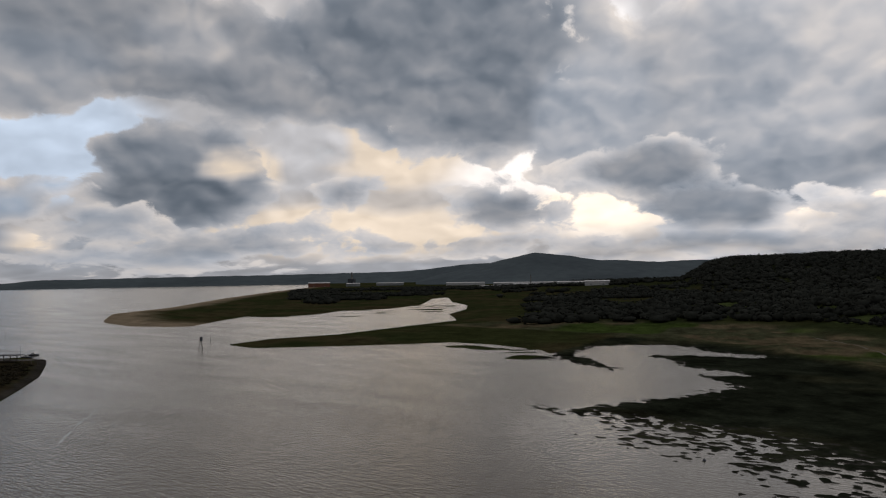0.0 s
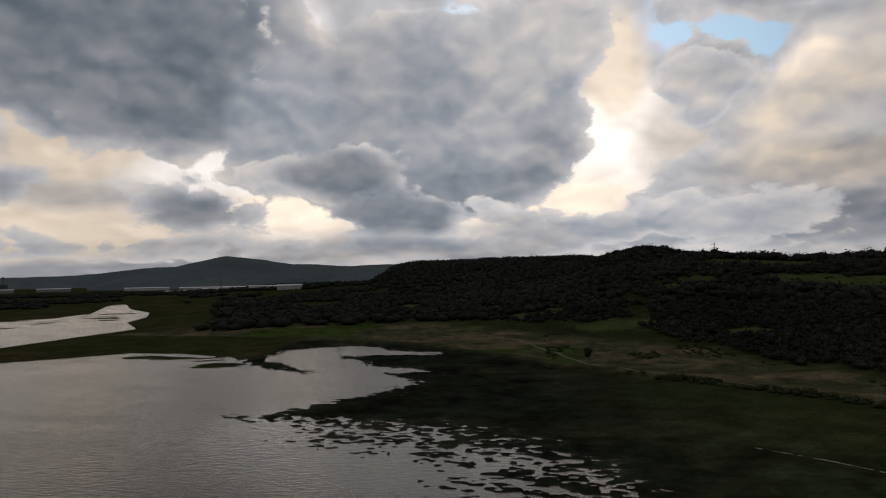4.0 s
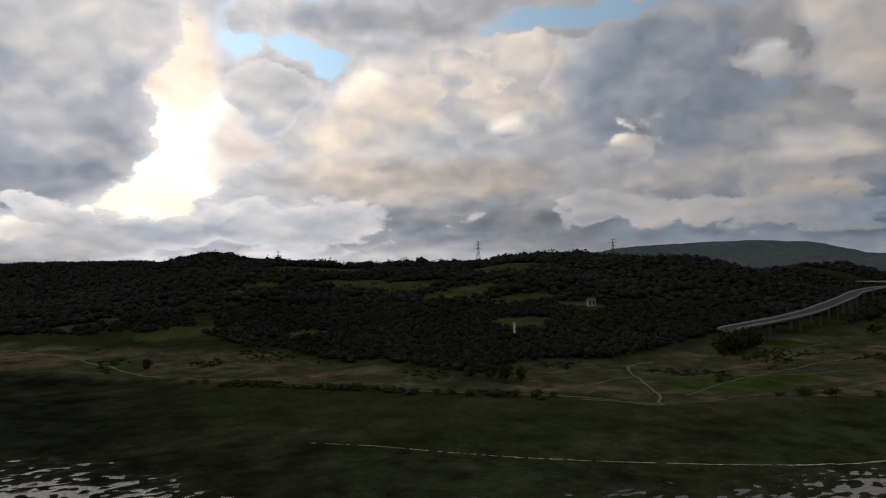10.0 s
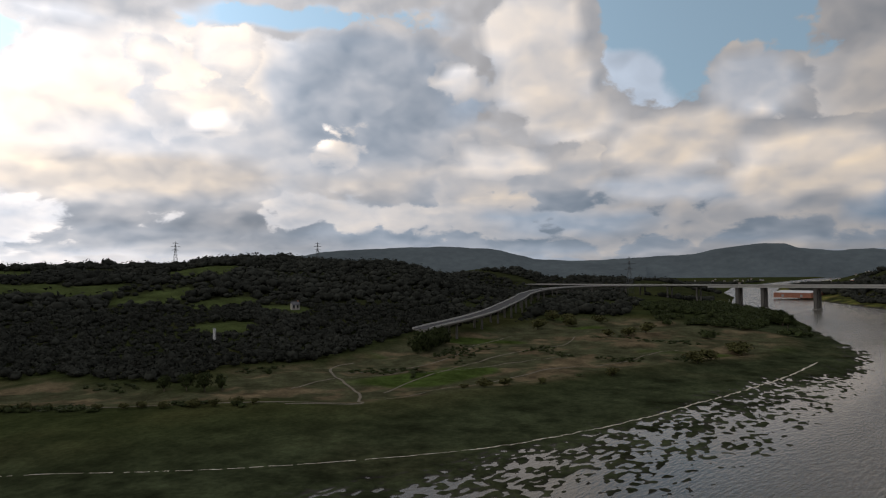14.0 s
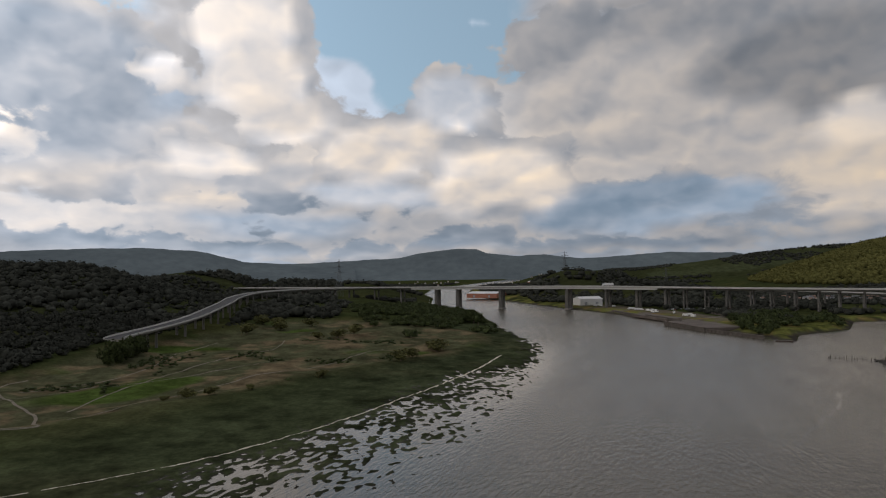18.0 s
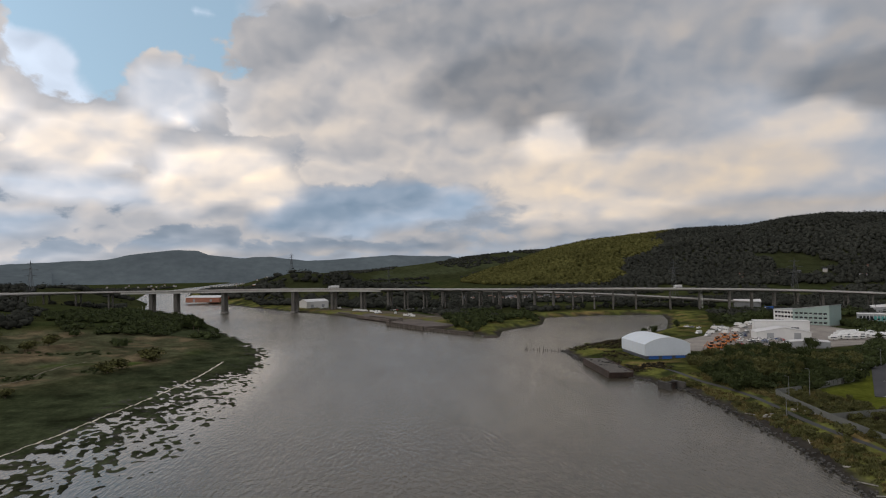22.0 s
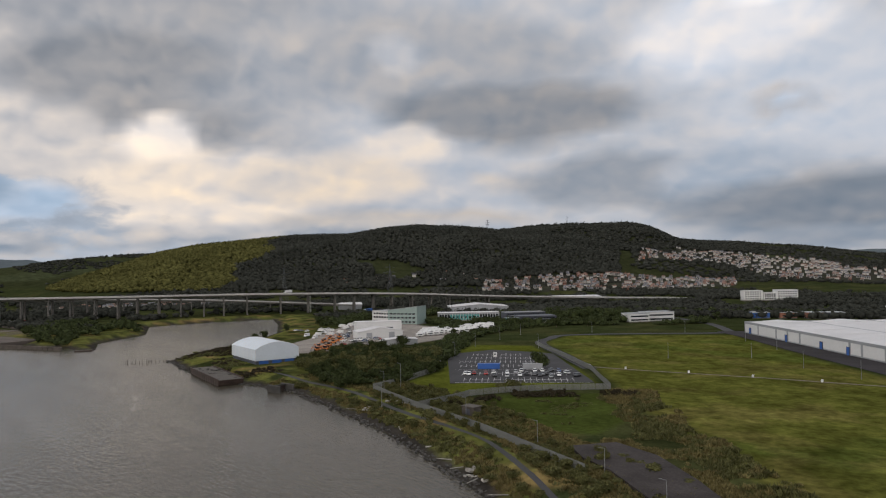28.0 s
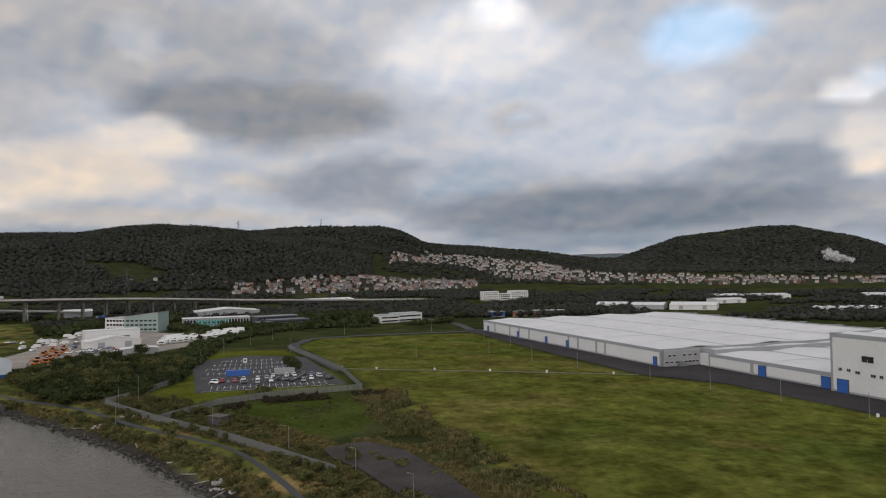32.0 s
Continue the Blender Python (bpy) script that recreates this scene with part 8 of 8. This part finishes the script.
def build_port():
    for x, y, w, d, e, mat, lab in [(-1000, 1815, 70, 40, 9, "white_clad", "long white industrial shed far across the plain"), (-930, 1790, 70, 44, 9, "roof_white", "long pale industrial shed far across the plain"), (-850, 1750, 80, 44, 9, "white_clad", "long white industrial shed far across the plain"), (-770, 1716, 80, 44, 9, "roof_white", "long pale industrial shed far across the plain"), (-690, 1680, 80, 44, 9, "white_clad", "long white industrial shed far across the plain"), (-615, 1650, 60, 40, 12, "roof_white", "long pale industrial shed far across the plain"),
                                    (-597, 2201, 60, 20, 9, "white_clad", "white building among trees"), (-540, 2210, 40, 20, 8, "white_clad", "white building among trees"), (-2028, 2193, 90, 40, 20, "brick", "dark port building on the shore"), (-1960, 2330, 60, 40, 14, "grey_clad", "grey port shed on the shore"), (-1890, 2500, 120, 50, 13, "grey_clad", "long grey port shed"), (-1500, 2500, 160, 60, 12, "roof_white", "pale sheds far off on the plain"), (-1250, 2450, 160, 60, 12, "roof_white", "pale sheds far off on the plain")]:
        a = math.degrees(math.atan2(-x, y))
        ux, uy = math.cos(radians(a)), math.sin(radians(a))
        gable_shed("far_shed", (x - ux * w / 2, y - uy * w / 2), (x + ux * w / 2, y + uy * w / 2), max(3, height(x, y)), d, e * 0.8, e, mat, "roof_white", lab, 2, along=True)
    top = thing("chimney_stack", -2151, 2549, 4, 0, "tall chimney with a lattice frame at the port", "chimney")
    part("stack", rods(((0, 0, -1), (0, 0, 60), 4.5, 3.2), seg=14), M["concrete"], top)
    part("collar", rods(((0, 0, 54), (0, 0, 57), 4.3, 4.3), seg=14), M["dark_clad"], top)
    part("boiler_house", boxes((-18, 14, -10, 10, -1, 30), bevel=0.4), M["dark_clad"], top)
    top = thing("chimney_stack", -1010, 2100, 4, 0, "slim pale chimney far off", "chimney")
    part("stack", rods(((0, 0, -1), (0, 0, 40), 2.0, 1.4), seg=10), M["concrete"], top)
    part("collar", rods(((0, 0, 38), (0, 0, 39.5), 1.8, 1.8), seg=10), M["dark_clad"], top)


build_port()

# ================= river things =================
def build_barge():
    d = Vector((310 - 366, -104 + 107, 0))
    ang = math.degrees(math.atan2(d.y, d.x))
    top = thing("barge", 337, -109.5, 0, ang, "rusty flat-topped barge moored at the quay", "barge")
    bm = bmesh.new()
    prof = [(-26, 0.3), (-27, 2.6), (25, 2.6), (24, 0.3), (22, -1), (-24, -1)]
    rings = [[bm.verts.new((x, s * 5.6, z)) for x, z in prof] for s in (-1, 1)]
    n = len(prof)
    for k in range(n):
        bm.faces.new((rings[0][k], rings[0][(k + 1) % n], rings[1][(k + 1) % n], rings[1][k]))
    bm.faces.new(rings[0]), bm.faces.new(rings[1][::-1])
    bmesh.ops.recalc_face_normals(bm, faces=bm.faces)
    hull = part("hull", bm, M["rust"], top, "dark rusty hull")
    part("deck", boxes((-26.4, 24.4, -5.2, 5.2, 2.6, 2.72)), M["timber"], top, "grey-brown littered deck")
    for s in (-1, 1):
        part("bulwark", boxes((-26.8, 24.8, s * 5.6 - 0.15, s * 5.6 + 0.15, 2.6, 3.2), bevel=0.04), M["rust"], top)
        for k in range(13):
            part("fender", boxes((-25 + k * 4 - 0.15, -25 + k * 4 + 0.15, s * 5.65, s * 5.82, 0.2, 2.7)), M["timber"], hull)
    rnd = random.Random(4)
    for k in range(16):
        x, y = rnd.uniform(-24, 22), rnd.uniform(-4, 4)
        part("rubble", boxes((x, x + rnd.uniform(0.6, 2.6), y, y + rnd.uniform(0.5, 1.4), 2.72, 2.72 + rnd.uniform(0.2, 0.7)), bevel=0.08), M["rock"], top)


build_barge()


def post_row(pts, n, label):
    rnd = random.Random(n)
    (ax, ay), (bx, by) = pts
    for k in range(n):
        x, y = ax + (bx - ax) * k / (n - 1) + rnd.uniform(-0.7, 0.7), ay + (by - ay) * k / (n - 1) + rnd.uniform(-0.7, 0.7)
        ob = part("mooring_post", rods(((0, 0, -2), (rnd.uniform(-0.1, 0.1), 0, rnd.uniform(0.8, 2.2)), 0.22, 0.18), seg=7), M["timber"], None)
        ob.matrix_world = pose(x, y, 0, rnd.uniform(-5, 5), rnd.uniform(-5, 5), 0)
        tagged(ob, label, "post", "old mooring posts")


def build_wharf():
    """Disused timber and concrete wharf below the viaduct."""
    pad = material("wharf_concrete", (0.105, 0.088, 0.078), rough=0.9, spec=0.1, vary=0.35, scale=0.08, fine=1.2, bump=0.3)
    for outline, z in (([(656, -6), (592, -34), (604, -62), (668, -92), (742, -56)], 3.0), ([(760, 26), (690, -8), (716, -30), (800, 2)], 3.3), ([(785, -42), (700, -84), (730, -104), (812, -64)], 3.6)):
        slab("wharf", outline, z, pad, "brown-grey concrete wharf apron with cracked slabs", "wharf", 2.5)
    for ax, ay, bx, by, tall in [(656, -5, 590, -35, 3.4), (772, -48, 691, -81, 4.6), (740, 12, 668, -20, 4.2), (835, 50, 760, 20, 3.2), (590, -36, 535, -70, 2.2)]:
        d = Vector((bx - ax, by - ay, 0))
        top = thing("wharf_wall", ax, ay, 0, math.degrees(math.atan2(d.y, d.x)), "low weathered timber wharf wall", "wall", "wharf walls")
        part("facing", boxes((0, d.length, -0.5, 0.5, -1, tall), bevel=0.1), M["timber"], top)
        part("capping", boxes((-0.2, d.length + 0.2, -0.7, 0.7, tall, tall + 0.3), bevel=0.05), pad, top)
        for k in range(int(d.length / 5)):
            part("fender_pile", boxes((2 + k * 5, 2.5 + k * 5, -0.85, -0.5, -1, tall + 0.2)), M["timber"], top)
    top = thing("pontoon", 520, -81, 0, 70, "dark timber pontoon moored off the point", "pontoon")
    part("float", boxes((-5.5, 5.5, -1.6, 1.6, -0.4, 0.7), bevel=0.12), M["rust"], top)
    part("deck", boxes((-5.4, 5.4, -1.5, 1.5, 0.7, 0.82)), M["timber"], top)
    rnd = random.Random(31)
    for k in range(30):
        u = k / 29
        x, y = 846 + 10 * u + rnd.uniform(-9, 9), -10 - 140 * u + rnd.uniform(-2, 2)
        park(rnd.choice(["white", "white", "silver", "grey", "black", "red"]), pose(x, y, max(height(x, y), 2.5), 0, 0, rnd.choice([20, 110, 100]) + rnd.uniform(-10, 10)), "cars parked behind the wharf")


build_wharf()


def build_steam():
    mt = bpy.data.materials.new("thin_steam")
    mt.use_nodes = True
    b = mt.node_tree.nodes["Principled BSDF"]
    b.inputs["Base Color"].default_value, b.inputs["Roughness"].default_value, b.inputs["Specular IOR Level"].default_value, b.inputs["Alpha"].default_value = (0.8, 0.8, 0.8, 1), 1.0, 0.0, 0.16
    rnd = random.Random(8)
    bm = bmesh.new()
    for k in range(70):
        u = rnd.random()
        g = bmesh.ops.create_icosphere(bm, subdivisions=2, radius=rnd.uniform(4, 11) * (0.6 + 0.6 * u))
        o = Vector((-62 * u + rnd.gauss(0, 9), rnd.gauss(0, 8), 6 + 26 * u + rnd.gauss(0, 6)))
        for v in g["verts"]:
            v.co = v.co * (1 + 0.5 * noise.noise(v.co * 0.2 + o)) + o
    x, y = at(-175.9, 2440)
    ob = part("steam_cloud", bm, mt, None)
    ob.matrix_world = pose(x, y, height(x, y), 0, 0, -176)
    for f in ob.data.polygons:
        f.use_smooth = True
    tagged(ob, "small drifting cloud of white steam before the hillside", "steam")


build_steam()

post_row([(430, -88), (421, -112)], 15, "rotten timber post standing in the water")
post_row([(560, -80), (545, -86)], 6, "rotten timber post off the point")


def build_quay():
    M["rubble"] = material("broken_concrete", (0.26, 0.245, 0.22), rough=0.9, vary=0.35, scale=0.5, fine=3.0, bump=0.5, rand=0.35)
    # rock armour at the foot of the bank
    rnd = random.Random(11)
    vs, fs = [], []
    bm = bmesh.new()
    bmesh.ops.create_icosphere(bm, subdivisions=1, radius=1.0)
    base = [v.co.copy() for v in bm.verts]
    tris = [tuple(v.index for v in f.verts) for f in bm.faces]
    bm.free()
    line = [Vector((*p, 0)) for p in QUAY[4:14]]
    for a, b in zip(line[:-1], line[1:]):
        L = (b - a).length
        side = Vector((-(b - a).y, (b - a).x, 0)).normalized()
        for _ in range(int(L * 2.6)):
            p = a + (b - a) * rnd.random() + side * rnd.uniform(-1.4, 2.2)
            s = Vector((rnd.uniform(0.25, 0.8), rnd.uniform(0.25, 0.75), rnd.uniform(0.2, 0.5)))
            n, o = len(vs), Vector((rnd.random() * 9, rnd.random() * 9, 0))
            z = max(height(p.x, p.y), -0.3) if rnd.random() < 0.25 else None
            if z is None:
                z = rnd.uniform(-0.1, 0.9)
            for c in base:
                k = 0.8 + 0.5 * noise.noise(c * 1.4 + o)
                vs.append((p.x + c.x * s.x * k, p.y + c.y * s.y * k, z + c.z * s.z * k))
            fs += [tuple(n + i for i in t) for t in tris]
    tagged(new("rock_armour", mesh_from("rock_armour", vs, fs, M["rock"])), "dark wet boulders along the foot of the bank", "rocks", kind="stuff")
    # sluice
    top = thing("sluice", 281, -119, 0, -75, "old concrete sluice opening in the bank", "sluice")
    for s in (-1, 1):
        part("side_wall", boxes((s * 3.4 - 0.4, s * 3.4 + 0.4, -3.5, 5, -1, 3.0), bevel=0.1), M["rock"], top)
    part("gate", boxes((-3.0, 3.0, 1.5, 1.8, -1, 2.4), bevel=0.05), M["rust"], top)
    part("crossbeam", boxes((-3.8, 3.8, 0.8, 1.4, 2.6, 3.0), bevel=0.05), M["rock"], top)
    # fly-tipped rubble and driftwood
    for x, y, s in [(217, -124, 1.3), (215, -127, 1.0), (219, -126, 0.8), (217, -133, 1.2), (213, -134, 1.0), (210, -133.5, 0.9), (137, -107, 1.4), (134, -104, 1.0), (128, -104, 0.9), (163, -112, 0.6)]:
        top = thing("rubble_heap", x, y, height(x, y), x * 31, "heap of pale broken concrete and sacks", "rubble", "rubble heaps")
        for k in range(8):
            part("lump", crumpled(int(x * 7 + y) + k, s), M["rubble"], top)
    for x, y, t in [(150, -108, 20), (131, -102, 100), (141, -106, 60), (186, -117, 150), (224, -121, 15), (119, -100, 40)]:
        ob = part("driftwood_log", rods(((-2.4, 0, 0), (2.2, 0.3, 0.15), 0.17, 0.1), ((0.6, 0.1, 0.05), (1.4, 0.9, 0.35), 0.07, 0.03), seg=7), M["rubble"], None)
        ob.matrix_world = pose(x, y, max(height(x, y), 0.2) + 0.3, 0, 4, t)
        tagged(ob, "bleached driftwood log on the shore", "driftwood", "driftwood")
    # low roofed timber box, added in place of small wooden steps beside the fence
    top = thing("hut", 179, -140, 3.8, 10, "low dark timber box in place of wooden steps", "hut")
    part("wall", boxes((-2.6, 2.6, -1.8, 1.8, -0.5, 2.4), bevel=0.08), M["timber"], top)
    part("roof", boxes((-2.9, 2.9, -2.1, 2.1, 2.4, 2.7), bevel=0.05), M["timber"], top)
    part("opening", boxes((-0.9, 0.9, 1.76, 1.84, 0, 1.9)), M["dark_clad"], top)


def crumpled(seed, s):
    rnd = random.Random(seed)
    bm = bmesh.new()
    for _ in range(1):
        g = bmesh.ops.create_icosphere(bm, subdivisions=1, radius=rnd.uniform(0.35, 0.8) * s)
        o = Vector((rnd.uniform(-1.6, 1.6), rnd.uniform(-0.9, 0.9), rnd.uniform(0.0, 0.35))) * s
        for v in g["verts"]:
            v.co = v.co * (0.8 + 0.5 * noise.noise(v.co * 2 + o)) + o
            v.co.z = max(v.co.z * 0.7, -0.2)
    return bm


build_quay()


def build_river_mouth():
    # tripod beacon and poles
    top = thing("beacon", -411, 324, 0, 0, "small navigation beacon on a lattice tripod in the water", "beacon")
    for k in range(3):
        a = k * 2.094
        part("leg", rods(((math.cos(a) * 2.2, math.sin(a) * 2.2, -2), (math.cos(a) * 0.5, math.sin(a) * 0.5, 5.5), 0.2, 0.16), seg=6), M["rust"], top)
    part("platform", boxes((-1.2, 1.2, -1.2, 1.2, 5.4, 5.7)), M["timber"], top)
    part("topmark", boxes((-0.7, 0.7, -0.7, 0.7, 5.7, 8.4), bevel=0.1), M["dark_clad"], top)
    for x, y, h in [(-447, 361, 5), (-656, 311, 6), (-470, 232, 8)]:
        ob = part("marker_pole", rods(((0, 0, -2), (0, 0, h), 0.16, 0.1), seg=6), M["dark_clad"], None)
        ob.matrix_world = pose(x, y, 0)
        tagged(ob, "dark marker pole standing in the river", "pole", "marker poles")
    # timber jetty on the headland
    top = thing("jetty", -424, 206, 0, 28, "derelict dark timber jetty with an open roofed frame", "jetty")
    part("deck", boxes((-14, 12, -3, 3, 4.2, 4.6)), M["timber"], top)
    for k in range(6):
        for s in (-2.6, 2.6):
            part("pile", rods(((-13 + k * 5, s, -2), (-13 + k * 5, s, 4.3), 0.22, 0.2), seg=6), M["timber"], top)
    part("roof", boxes((-9, 4, -3.4, 3.4, 7.2, 7.6)), M["dark_clad"], top)
    for k in range(4):
        part("post", boxes((-8.6 + k * 4, -8.2 + k * 4, -2.8, -2.5, 4.5, 7.3)), M["timber"], top)
    for x, y, t, n in [(-472, 237, 30, "boat"), (-482, 246, 60, "boat")]:
        top = thing("boat", x, y, 0, t, "small dark open boat moored off the headland", "boat", "moored boats")
        bm = bmesh.new()
        rows = []
        for i in range(7):
            s = i / 6
            w = 1.2 * math.sin(math.pi * min(1, 0.25 + s * 0.75)) + 0.05
            rows.append([bm.verts.new((-3.5 + 7 * s, yy * w, zz)) for yy, zz in ((-1, 0.9), (-0.6, -0.2), (0.6, -0.2), (1, 0.9))])
        for a, b in zip(rows[:-1], rows[1:]):
            for k in range(3):
                bm.faces.new((a[k], a[k + 1], b[k + 1], b[k]))
            bm.faces.new((a[3], a[0], b[0], b[3]))
        bmesh.ops.recalc_face_normals(bm, faces=bm.faces)
        part("hull", bm, M["dark_clad"], top)
        part("cabin", boxes((-1.2, 0.8, -0.7, 0.7, 0.8, 1.9), bevel=0.1), M["white_paint"], top)
    # buoy in the shallows
    top = thing("buoy", -44, 194, 0, 0, "small dark buoy floating off the marsh", "buoy")
    bm = bmesh.new()
    bmesh.ops.create_icosphere(bm, subdivisions=2, radius=0.45)
    part("float", bm, M["dark_clad"], top)
    part("ring", rods(((0, 0, 0.3), (0, 0, 0.75), 0.08, 0.05)), M["steel"], top)
    # boats in the marina below the bridge
    rnd = random.Random(2)
    for k in range(16):
        x, y = 905 + rnd.uniform(0, 70), 285 + rnd.uniform(0, 34)
        top = thing("yacht", x, y, 0.4, rnd.uniform(0, 360), "small white yacht moored in the marina", "yacht", "moored yachts")
        part("hull", boxes((-4.5, 4.5, -1.3, 1.3, -0.4, 1.1), bevel=0.3), M["white_paint"], top)
        part("cabin", boxes((-1.8, 1.4, -0.9, 0.9, 1.1, 1.8), bevel=0.15), M["white_clad"], top)
        part("mast", rods(((0.6, 0, 1), (0.6, 0, 9.5), 0.08, 0.05)), M["white_paint"], top)


build_river_mouth()
